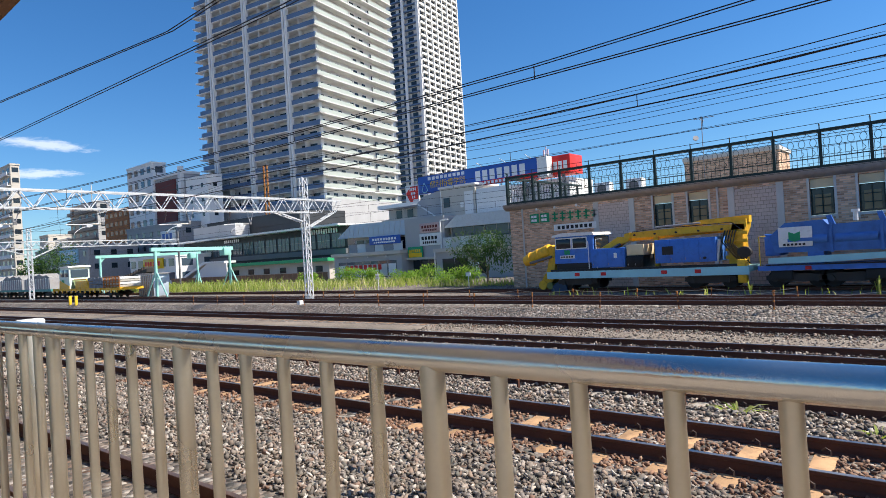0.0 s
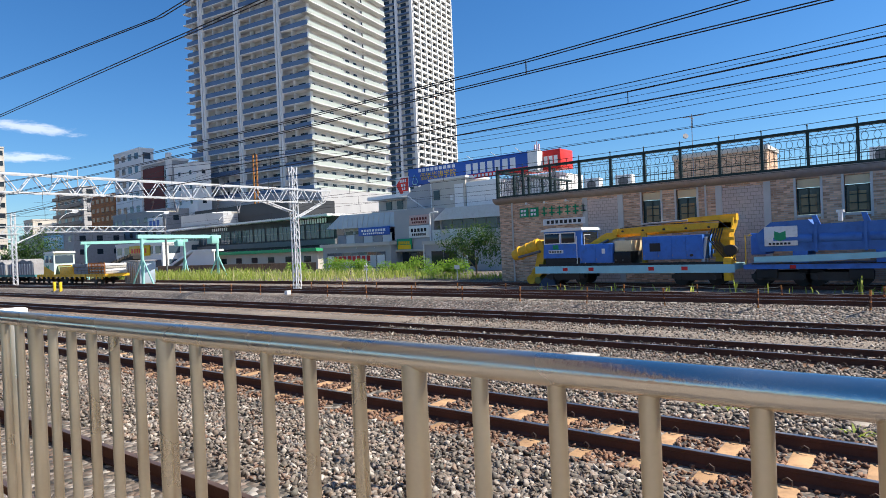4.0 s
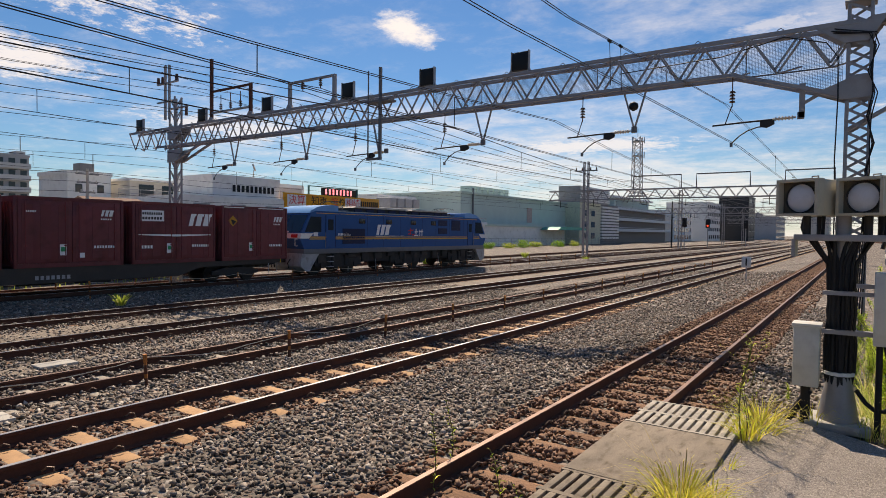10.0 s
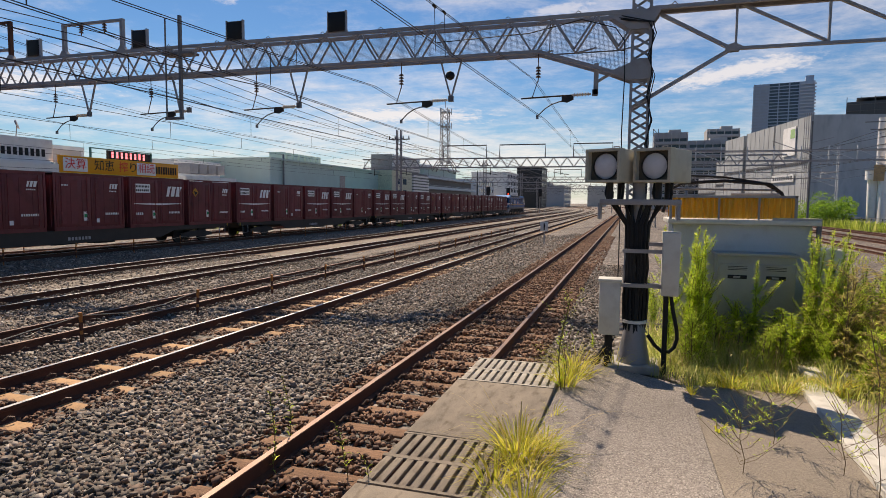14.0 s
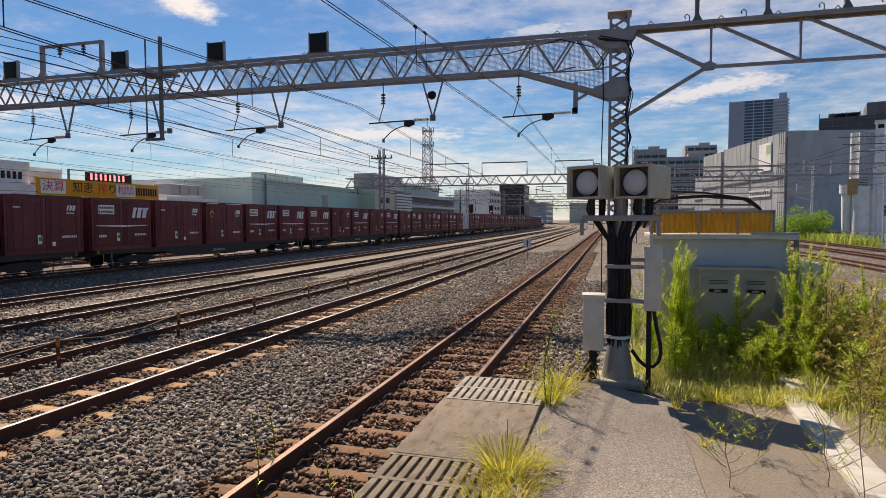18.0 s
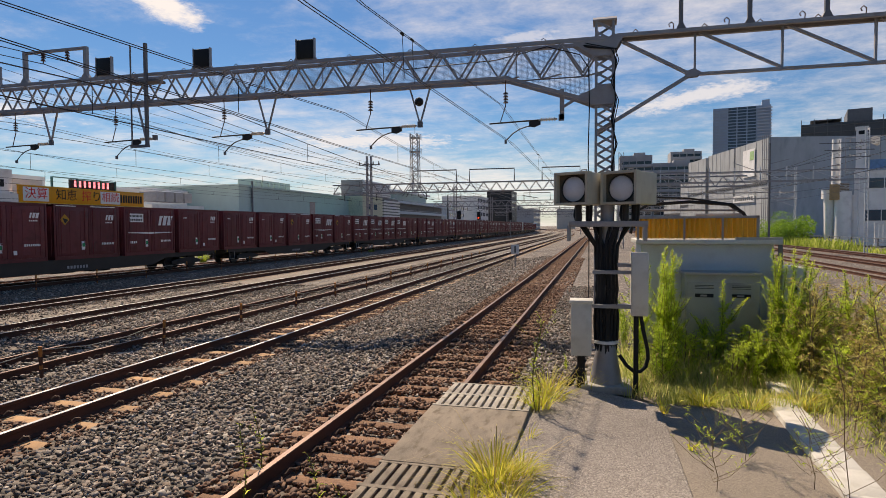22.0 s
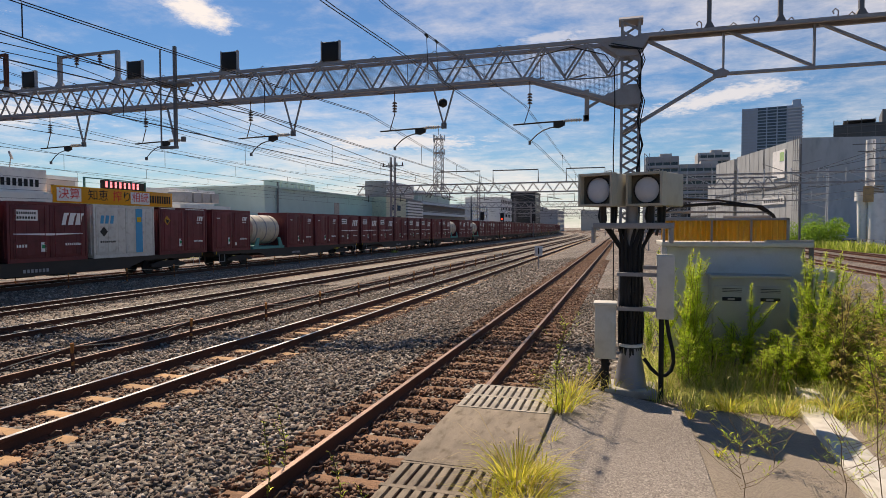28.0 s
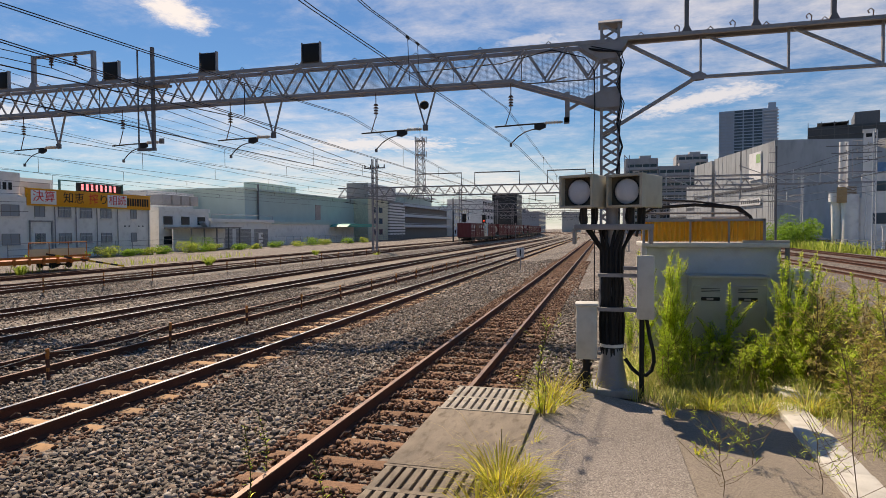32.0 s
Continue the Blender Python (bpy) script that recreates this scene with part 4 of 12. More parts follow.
def build_fence():
    f = thing("platform_fence", 0, 0, FLOOR, "bare stainless tube fence along the platform end", "fence")
    z = 2.385 - FLOOR
    end = -0.015
    pts = [(x, fence_y(x), z) for x in (-9, -6, -3, -1.5, -0.6, end - 0.14)]
    for i in range(1, 8):
        a = math.pi / 2 * i / 7
        pts.append((end - 0.14 + 0.14 * math.sin(a), fence_y(0), z - 0.14 + 0.14 * math.cos(a)))
    pts.append((end, fence_y(0), -0.1))
    part("top_rail", G().tube(pts, 0.030, 20), m_fence, f)
    bar = G().cyl((0, 0, -0.15), (0, 0, z - 0.02), 0.017, n=14).mesh("bar", m_fence_bar)
    post = G().cyl((0, 0, -0.15), (0, 0, z - 0.012), 0.027, n=18).mesh("post", m_fence_bar)
    step = 0.165
    for i in range(-46, 3):
        xx = -0.51 + i * step
        if i == 0 or i <= -5 and (i + 5) % 6 == 0:
            put(part("post", post, None, f), xx, fence_y(xx), 0)
        else:
            put(part("bar", bar, None, f), xx, fence_y(xx), 0)
    # the lower wing across the platform end
    w = thing("gate_fence", end + 0.045, 0.785, FLOOR, "lower stainless tube fence crossing the platform end", "fence")
    zz = 2.305 - FLOOR
    part("top_rail", G().tube([(0.0, 0.0, -0.1), (0.0, 0.0, zz - 0.075), (0.003, -0.009, zz - 0.04), (0.010, -0.028, zz - 0.014), (0.022, -0.062, zz - 0.002), (0.035, -0.10, zz), (0.12, -0.34, zz), (0.5, -1.4, zz)], 0.029, 24), m_fence, w)
    wb = G().cyl((0, 0, -0.1), (0, 0, zz - 0.02), 0.017, n=14).mesh("bar", m_fence_bar)
    for i in range(1, 8):
        put(part("bar", wb, None, w), 0.06 + 0.06 * i, -0.03 - 0.17 * i, 0)
    cap = thing("fence_post_cap", -3.85, 0.72, FLOOR, "fence corner post with a square white cap", "post")
    part("post", G().box(-0.02, -0.02, -0.1, 0.02, 0.02, 1.13, 0.006), m_fence_bar, cap)
    part("cap", G().box(-0.05, -0.05, 1.13, 0.05, 0.05, 1.16, 0.008), m_white, cap)


build_fence()


def build_platform():
    g = G().box(-60, -6.5, 0.0, 1.2, 0.90, FLOOR)
    tagged(part("platform", g, m_asphalt), "asphalt-paved station platform end", "platform", kind="structure")
    ramp = G().prism([(1.2, 0.0), (1.2, FLOOR), (4.2, 0.43), (7.4, 0.345), (8.0, 0.33), (8.0, 0.0)], -0.74, 0.90, "y")
    ramp.prism([(7.99, -0.70), (8.42, -0.05), (8.62, 0.35), (8.6, 0.90), (7.99, 0.90)], 0.0, 0.328, "z")
    tagged(part("ramp", ramp, m_asphalt), "worn grey asphalt ramp at the platform end", "ramp", kind="structure")
    m_old = stone_material("old brown-grey pavement", [(0.10, 0.083, 0.066), (0.30, 0.25, 0.20), (0.19, 0.155, 0.125), (0.36, 0.31, 0.25), (0.14, 0.115, 0.09)], 0.3, False, 130.0)
    old = G().prism([(1.2, 0.0), (1.2, FLOOR), (4.2, 0.405), (8.15, 0.305), (8.3, 0.0)], -3.4, -0.742, "y")
    tagged(part("old_pavement", old, m_old), "dusty old pavement beside the asphalt ramp", "pavement", kind="structure")


build_platform()


def platform_canopy():
    m = M("brown canopy steel", (0.20, 0.095, 0.045), 0.7, 0, 0.15, 1, 0.1)
    c = thing("platform_canopy", -30, 0, FLOOR, "brown steel platform canopy on slender posts", "canopy")
    part("roof", G().box(-30, -6.2, 3.12, 28.2, 0.95, 3.2), m_white, c, "white roof sheets")
    part("fascia", G().box(-30, 0.93, 3.04, 28.2, 1.0, 3.24), m, c)
    part("fascia", G().box(28.2, -6.2, 3.04, 28.28, 1.0, 3.24), m, c)
    for i in range(9):
        x = -28 + i * 7
        part("beam", G().box(x - 0.08, -6.1, 2.92, x + 0.08, 0.9, 3.12), m_white, c)
        part("post", G().box(x - 0.09, -3.1, 0, x + 0.09, -2.9, 2.95, 0.01), m, c)


platform_canopy()


# ---- lattice poles and beams of the overhead line ----
def lattice_pole(parent, x, y, z0, z1, w=0.50, d=0.42, mat=None, pitch=0.55):
    mat = mat or m_steel
    a = 0.07
    leg = G()
    for sx in (-1, 1):
        for sy in (-1, 1):
            leg = G().box(sx * d / 2 - (a if sx > 0 else 0), sy * w / 2 - (a if sy > 0 else 0), z0, sx * d / 2 + (a if sx < 0 else 0), sy * w / 2 + (a if sy < 0 else 0), z1)
            put(part("leg", leg, mat, parent), x, y, 0)
    n = int((z1 - z0) / pitch)
    h = (z1 - z0) / n
    br = G()
    for s in (-1, 1):
        # flat lacing bars, leaning one way in front and the other way behind
        br.bar((s * (d / 2 - 0.01), s * (w / 2 - 0.03), 0), (s * (d / 2 - 0.01), s * (-w / 2 + 0.03), h), 0.012, 0.06)
        br.bar((s * (-d / 2 + 0.03), s * (w / 2 - 0.01), h), (s * (d / 2 - 0.03), s * (w / 2 - 0.01), 0), 0.012, 0.06)
    me = br.mesh("lattice", mat)
    for i in range(n):
        put(part("lattice", me, None, parent), x, y, z0 + i * h)


def truss_beam(parent, x, y0, y1, zb, zt, d=0.45, mat=None, pitch=1.1, haunch=2.5):
    """A box truss along y: chords, V-shaped web, stepped-up underside near the far end."""
    mat = mat or m_steel
    for s in (-1, 1):
        part("top_chord", G().box(x + s * d / 2 - 0.04, y0, zt - 0.10, x + s * d / 2 + 0.04, y1, zt), mat, parent)
        part("bottom_chord", G().box(x + s * d / 2 - 0.04, y0 + haunch, zb, x + s * d / 2 + 0.04, y1 - haunch, zb + 0.09), mat, parent)
    n = max(2, int((y1 - y0) / pitch))
    h = (y1 - y0) / n
    for i in range(n):
        a, m, b = y0 + i * h, y0 + (i + 0.5) * h, y0 + (i + 1) * h
        for s in (-1, 1):
            xx = x + s * (d / 2)
            for p, q in (((xx, a, zt - 0.05), (xx, m, zb + 0.05)), ((xx, m, zb + 0.05), (xx, b, zt - 0.05))):
                part("web_brace", G().bar(p, q, 0.035, 0.05), mat, parent)
        for zc in (zt, zb + 0.1):
            part("cross_brace", G().bar((x - d / 2, a, zc - 0.05), (x + d / 2, m, zc - 0.05), 0.05, 0.03), mat, parent)


m_rust_walk = M("rust-brown walkway steel", (0.17, 0.105, 0.075), 0.85, 0.1, 0.3, 3, 0.2, 40, (0.3, 0.28, 0.26), 0.4)


def build_main_gantry():
    X, YN, YF = 16.6, -0.12, 27.2
    zb, zt = 6.55, 7.50
    g = thing("overhead_line_gantry", X, 0, 0, "light grey steel truss gantry spanning the tracks", "gantry", "overhead line gantries")
    lattice_pole(g, 0, YN, 0.0, 7.9, pitch=0.26)
    part("pole_cap", G().prism([(-0.26, 7.9), (0.26, 7.9), (0.26, 7.93), (0.1, 8.03), (-0.1, 8.03), (-0.26, 7.93)], YN - 0.3, YN + 0.3, "y"), m_steel, g)
    lattice_pole(g, 0, YF, -0.2, 8.95)
    truss_beam(g, 0, YN, 31.0, zb, zt)
    for y, s in ((YN, 1), (YF, -1)):
        for sx in (-1, 1):
            part("gusset", G().prism([(y - 0.45, 7.44), (y - 0.41, 7.36), (y - 0.16, 7.0), (y + 0.28, 7.0), (y + 0.84, 7.40), (y + 0.84, 7.44)] if s > 0 else [(y + 0.3, 7.5), (y + 0.3, 6.9), (y - 0.35, 6.9), (y - 1.1, 7.5)], sx * 0.24 - 0.012, sx * 0.24 + 0.012, "x"), m_steel, g)
            part("lower_gusset", G().prism([(y - 0.24, 6.27), (y - 0.24, 5.76), (y + 0.28, 5.74), (y + 0.78, 5.95), (y + 0.05, 6.27)] if s > 0 else [(y + 0.3, 6.4), (y + 0.3, 5.8), (y - 0.35, 5.8), (y - 1.0, 6.4)], sx * 0.24 - 0.012, sx * 0.24 + 0.012, "x"), m_steel, g)
            part("haunch", G().bar((sx * 0.22, y + s * 0.3, 5.84), (sx * 0.22, y + s * 2.6, zb + 0.05), 0.08, 0.09), m_steel, g)
    # the beam goes on over the other lines to the right, shallower, with a rust-stained walkway on top
    for sx in (-1, 1):
        part("top_chord", G().box(sx * 0.2 - 0.05, -24, 7.44, sx * 0.2 + 0.05, YN - 0.2, 7.53), m_steel, g)
        part("web_gusset", G().prism([(-2.08, 6.34), (-2.42, 6.36), (-2.46, 6.47), (-2.3, 6.56), (-2.12, 6.5)], sx * 0.075 - 0.01, sx * 0.075 + 0.01, "x"), m_steel, g)
    part("walkway_plank", G().box(-0.16, -24, 7.53, 0.16, YN - 0.3, 7.56), m_rust_walk, g, "rust-brown walkway plank")
    part("bottom_chord", G().box(-0.06, -24, 6.39, 0.06, -2.2, 6.46), m_steel, g)
    part("knee_brace", G().bar((0, YN + 0.2, 5.07), (0, -2.2, 6.40), 0.12, 0.085), m_steel, g)
    part("knee_brace", G().bar((0, YN - 0.45, 7.38), (0, -2.2, 6.44), 0.12, 0.075), m_steel, g)
    for i in range(10):
        y = -2.33 - i * 2.0
        part("web_brace", G().bar((0, y, 6.44), (0, y, 7.47), 0.05, 0.07), m_steel, g)
        part("web_brace", G().bar((0, y - 0.1, 7.47), (0, y - 2.0, 6.46), 0.09, 0.06), m_steel, g)
    hook = G().tube([(0, -0.05, 0), (0, -0.06, 0.14), (0, 0.0, 0.20), (0, 0.06, 0.14), (0, 0.03, 0.08)], 0.014, 5).mesh("hook", m_rust_walk)
    for i in range(16):
        put(part("hook", hook, None, g), 0.18 * (-1) ** i, -0.9 - i * 0.71 - 0.13 * (i % 3), 7.53)
    for y in (-1.99, -3.59, -5.29, -7.1):
        part("stub_post", G().box(-0.05, y - 0.05, 7.56, 0.05, y + 0.05, 9.0), m_steel_dark, g)
        part("stub_foot", G().prism([(y - 0.13, 7.56), (y + 0.13, 7.56), (y + 0.05, 7.72), (y - 0.05, 7.72)], -0.08, 0.08, "x"), m_steel_dark, g)
    return g


gantry = build_main_gantry()


def build_left_gantry(X, yn, yf, mat, joined=False):
    g = thing("overhead_line_gantry", X, 0, 0, "white painted steel truss gantry over the tracks", "gantry", "overhead line gantries")
    lattice_pole(g, 0, yf, -0.3, 8.9, 0.5, 0.42, mat, 0.6)
    lattice_pole(g, 0, yn, -0.1, 8.0, 0.5, 0.42, mat, 0.6)
    truss_beam(g, 0, yn, yf + 3.4, 6.25, 7.3, 0.45, mat, 1.3)
    for s in (-1, 1):
        part("haunch", G().bar((s * 0.22, yf - 0.3, 5.6), (s * 0.22, yf - 2.6, 6.3), 0.09, 0.09), mat, g)
        part("haunch", G().bar((s * 0.22, yf + 0.3, 5.2), (s * 0.22, yf + 2.6, 6.3), 0.09, 0.09), mat, g)
    return g


build_left_gantry(-37.1, -2.5, 27.6, m_steel_white)

# ---- fittings on the main gantry ----
m_panel = M("black signal panel", (0.012, 0.012, 0.013), 0.5, 0, 0.1, 3, 0)
m_beige = M("beige lamp housing paint", (0.50, 0.46, 0.36), 0.55, 0, 0.08, 2, 0.1, 50, (0.3, 0.25, 0.18), 0.35)
m_lens = M("milky lamp lens", (0.62, 0.63, 0.66), 0.25, 0, 0.06, 4, 0.3, 80)
m_cab = M("warm grey cabinet paint", (0.62, 0.60, 0.54), 0.5, 0, 0.07, 2, 0.05, 40, (0.3, 0.26, 0.2), 0.3)
m_cab3 = M("olive-grey cabinet paint", (0.37, 0.365, 0.335), 0.5, 0, 0.08, 1.5, 0.05, 40, (0.22, 0.19, 0.15), 0.3)
m_cab2 = M("blue-grey cabinet paint", (0.53, 0.555, 0.56), 0.5, 0, 0.08, 1.5, 0.05, 40, (0.25, 0.22, 0.18), 0.3)
m_amber = M("amber corrugated plastic", (0.72, 0.36, 0.03), 0.35, 0, 0.12, 2, 0.05)
m_amber.node_tree.nodes["Principled BSDF"].inputs["Transmission Weight"].default_value = 0.25


# dark brown stands in for the shade inside the lamp hood
m_face = M("dark brown lamp face", (0.10, 0.085, 0.06), 0.6)


def net_material():
    """Dark wire netting: square holes of about 4 cm."""
    m = bpy.data.materials.new("dark wire netting")
    m.use_nodes = True
    nt = m.node_tree
    b = nt.nodes["Principled BSDF"]
    b.inputs["Base Color"].default_value = (0.05, 0.10, 0.22, 1)
    tc = nt.nodes.new("ShaderNodeTexCoord")
    tr = nt.nodes.new("ShaderNodeBsdfTransparent")
    mx = nt.nodes.new("ShaderNodeMixShader")
    sep = nt.nodes.new("ShaderNodeSeparateXYZ")
    nt.links.new(tc.outputs["Object"], sep.inputs[0])
    outs = []
    for i in (1, 2):
        a = nt.nodes.new("ShaderNodeMath")
        a.operation = "MULTIPLY"
        a.inputs[1].default_value = 30.0
        nt.links.new(sep.outputs[i], a.inputs[0])
        fr = nt.nodes.new("ShaderNodeMath")
        fr.operation = "FRACT"
        nt.links.new(a.outputs[0], fr.inputs[0])
        lt = nt.nodes.new("ShaderNodeMath")
        lt.operation = "LESS_THAN"
        lt.inputs[1].default_value = 0.20
        nt.links.new(fr.outputs[0], lt.inputs[0])
        outs.append(lt.outputs[0])
    mxm = nt.nodes.new("ShaderNodeMath")
    mxm.operation = "MAXIMUM"
    nt.links.new(outs[0], mxm.inputs[0])
    nt.links.new(outs[1], mxm.inputs[1])
    nt.links.new(mxm.outputs[0], mx.inputs[0])
    nt.links.new(tr.outputs[0], mx.inputs[1])
    nt.links.new(b.outputs[0], mx.inputs[2])
    nt.links.new(mx.outputs[0], nt.nodes["Material Output"].inputs[0])
    return m


m_net = net_material()
GX = 16.6


def registration_arm(X, y, kind, s, mat):
    """A pull-off arm under a beam: struts, ribbed insulator, steady arm curving down to the wire."""
    a = thing("registration_arm", X, y, 0, "thin pull-off arm with ribbed insulator under the beam", "wire arm", "arms under the gantry")
    if kind == 0:
        for u in (-1, 1):
            part("drop_strut", G().bar((0, u * 0.32, 6.6), (0, 0, 5.5), 0.04, 0.05), m_steel, a)
    elif kind == 1:
        part("drop_strut", G().box(-0.04, -0.08, 5.45, 0.04, 0.04, 6.25), m_steel, a)
        part("drop_strut", G().bar((0, -0.6, 6.1), (0, 0, 5.75), 0.05, 0.07), m_steel, a)
    part("hinge_plate", G().box(-0.04, -0.07, 5.42, 0.04, 0.07, 5.58), m_steel_dark, a)
    ins = G().cyl((0, s * 0.10, 5.47), (0, s * 0.60, 5.46), 0.026, n=8)
    for j in range(6):
        ins.cyl((0, s * (0.16 + 0.07 * j), 5.468), (0, s * (0.185 + 0.07 * j), 5.468), 0.052, n=10)
    part("ribbed_insulator", ins, m_ins_white, a)
    part("arm", G().tube([(0, s * 0.55, 5.46), (0, s * 1.2, 5.445), (0, s * 1.95, 5.42)], 0.022, 8), mat, a)
    part("bracket", G().prism([(s * 0.55, 5.44), (s * 0.55, 5.34), (s * 0.72, 5.27), (s * 0.86, 5.30), (s * 0.86, 5.44)], -0.03, 0.03, "x"), mat, a)
    part("pull_off", G().tube([(0, s * 0.70, 5.31), (0, s * 0.92, 5.30), (0, s * 1.12, 5.24), (0, s * 1.30, 5.13), (0, s * 1.50, 4.94)], 0.016, 6), mat, a)
    part("wire_clip", G().box(-0.03, s * 1.50 - 0.03, 4.86, 0.03, s * 1.50 + 0.03, 4.96), m_steel_dark, a)
    hang = G().cyl((0, s * 1.5, 5.85), (0, s * 1.5, 6.58), 0.014, n=6).bar((0, s * 1.5, 5.9), (0, s * 1.65, 5.44), 0.02)
    for j in range(4):
        hang.cyl((0, s * 1.5, 5.97 + 0.08 * j), (0, s * 1.5, 6.01 + 0.08 * j), 0.075, 0.05, n=10)
    part("hanging_insulator", hang, m_ins, a)


def gantry_fittings():
    net = thing("netting_panel", GX, 0, 0, "dark wire netting stretched along the gantry beam", "netting")
    part("net", G().add([(0.30, 0.2, 6.0), (0.30, 2.4, 6.55), (0.30, 12.0, 6.62), (0.30, 12.0, 7.45), (0.30, 0.2, 7.45)], [(0, 1, 2, 3, 4)]), m_net, net)
    for z in (6.62, 7.45):
        part("edge_wire", G().cyl((0.30, 0.3, z), (0.30, 12.0, z), 0.015, n=5), m_steel_dark, net)
    for i in range(7):
        part("tie_wire", G().cyl((0.30, 0.3 + 1.95 * i, 6.62), (0.30, 0.3 + 1.95 * i, 7.45), 0.01, n=5), m_steel_dark, net)
    for y in (8.5, 12.05, 15.75, 20.4, 25.0, 30.4):
        s = thing("gantry_signal", GX, y, 7.5, "square black panel on a steel frame on the gantry beam", "signal", "black panels on the gantry")
        part("panel", G().box(-0.04, -0.27, 0.12, 0.04, 0.27, 0.66, 0.01), m_panel, s)
        for sy in (-1, 1):
            part("side_frame", G().prism([(sy * 0.28, 0.0), (sy * 0.42, 0.0), (sy * 0.31, 0.16), (sy * 0.31, 0.70), (sy * 0.28, 0.70)], -0.05, 0.05, "x"), m_steel, s)
        part("back_plate", G().box(0.05, -0.30, 0.10, 0.07, 0.30, 0.70), m_steel, s)
    # goal-post frames on top of the beam
    for y0, y1, h, tall in ((16.47, 18.99, 1.1, 0), (21.5, 24.3, 1.4, 2.85)):
        f = thing("wire_support_frame", GX, 0, 7.5, "grey tube frame with insulators standing on the gantry beam", "frame")
        for y in (y0, y1):
            part("post", G().box(-0.06, y - 0.06, 0, 0.06, y + 0.06, tall if tall and y == y1 else h), m_steel if not tall else m_rail, f)
            part("foot", G().prism([(y - 0.2, 0), (y + 0.2, 0), (y + 0.06, 0.2), (y - 0.06, 0.2)], -0.08, 0.08, "x"), m_steel, f)
        part("cross_bar", G().box(-0.05, y0, h - 0.08, 0.05, y1, h), m_steel if not tall else m_rail, f)
        zi = h - 0.1
        if tall:
            zi = 0.75
            part("lower_bar", G().box(-0.05, y0, 0.36, 0.05, y1, 0.44), m_steel, f)
        for k in ((0.3, 0.7) if not tall else (0.25, 0.5, 0.75)):
            y = y0 + (y1 - y0) * k
            ins = G()
            for j in range(3):
                ins.cyl((0, y, zi - 0.06 - 0.09 * j), (0, y, zi - 0.01 - 0.09 * j), 0.08, 0.05, n=10)
            ins.cyl((0, y, zi - 0.35), (0, y, zi + (0.1 if not tall else 0.4)), 0.02, n=6)
            part("insulator", ins, m_ins, f)
    mast = thing("tall_stay_post", GX - 0.35, 13.85, 5.15, "tall thin steel posts strapped to the gantry", "post")
    part("post", G().box(-0.045, -0.045, 0, 0.045, 0.045, 3.25), m_steel_dark, mast)
    part("post", G().box(-0.018, 0.55, 0, 0.018, 0.586, 3.2), m_steel_dark, mast)
    part("foot_bar", G().box(-0.05, -0.06, 0, 0.05, 0.6, 0.08), m_steel_dark, mast)
    part("strap", G().box(-0.04, -0.4, 2.05, 0.4, 0.7, 2.12), m_steel_dark, mast)
    part("stay", G().bar((0, 0, 0.1), (0.2, 0.5, 1.4), 0.05), m_steel, mast)
    top = thing("insulator_mast", GX, 27.7, 8.95, "thin twin steel mast with insulators above the far pole", "mast")
    for y in (0.0, 0.35):
        part("mast_post", G().box(-0.05, y, -1.0, 0.05, y + 0.09, 1.65), m_steel, top)
    part("cross_arm", G().box(-0.04, -0.5, -0.15, 0.04, 1.1, -0.08), m_steel, top)
    part("cross_arm", G().box(-0.04, -0.7, 0.75, 0.04, 1.1, 0.82), m_steel, top)
    for y in (-0.6, 0.62, 1.0):
        part("insulator", G().cyl((0, y, 0.82), (0, y, 1.12), 0.09, 0.06, n=10), m_ins, top)
    part("side_arm", G().box(-0.04, -1.5, -0.55, 0.04, 0, -0.48), m_steel, top)
    part("insulator", G().cyl((0, -1.4, -0.95), (0, -1.4, -0.55), 0.07, n=8), m_ins, top)
    # step loops and rail along the top chord
    lp = thing("beam_loops", GX, 0, 7.5, "small steel hoops along the top of the beam", "hoop")
    me = G().tube([(0.22, -0.06, 0), (0.22, -0.06, 0.16), (0.22, 0.0, 0.2), (0.22, 0.06, 0.16), (0.22, 0.06, 0)], 0.012, 5).mesh("hoop", m_steel_dark)
    for i in range(14):
        put(part("hoop", me, None, lp), 0, 1.5 + i * 1.9, 0)
    # registration arms with insulators under the beam
    for y, kind in ((1.0, 1), (4.95, 0), (9.8, 0), (13.85, 2), (18.0, 0), (22.6, 0)):
        registration_arm(GX, y, kind, 1, m_dark)
    ball = thing("bell_on_beam", GX - 0.1, 4.95, 6.12, "round black bell hung in a bracket under the beam", "bell")
    s = G()
    for i in range(6):
        z0, z1 = -0.13 + 0.26 * i / 6, -0.13 + 0.26 * (i + 1) / 6
        s.cyl((0, 0, z0), (0, 0, z1), math.sqrt(max(0.0001, 0.0169 - z0 * z0)), math.sqrt(max(0.0001, 0.0169 - z1 * z1)), n=14)
    part("bell", s, m_panel, ball)
    # black cables down the near pole
    cb = thing("pole_cables", GX - 0.3, -0.3, 0, "black cables running down the gantry pole", "cable")
    for i in range(4):
        o, u = 0.05 * i, 0.05 * math.sin(i * 2.3)
        part("cable", G().tube([(0.1, 0.9 - o, 7.35 - u), (0, 0.5, 7.24 - u), (0, 0.02 - o, 7.14), (0, -0.12 + u, 6.85), (-0.02, -0.03 - u, 6.3), (-0.05, -0.12 + u, 5.8), (-0.04, -0.02 + u, 5.3), (-0.05, -0.10 - u, 4.7), (-0.05, -0.02 + u, 4.1), (-0.05, -0.08 + o * 0.6, 3.4), (-0.1, 0.0 + o, 0.5)], 0.013, 6), m_black, cb)
    cb2 = thing("pole_cables", GX - 0.3, 0.16, 0, "black cables running down the gantry pole", "cable")
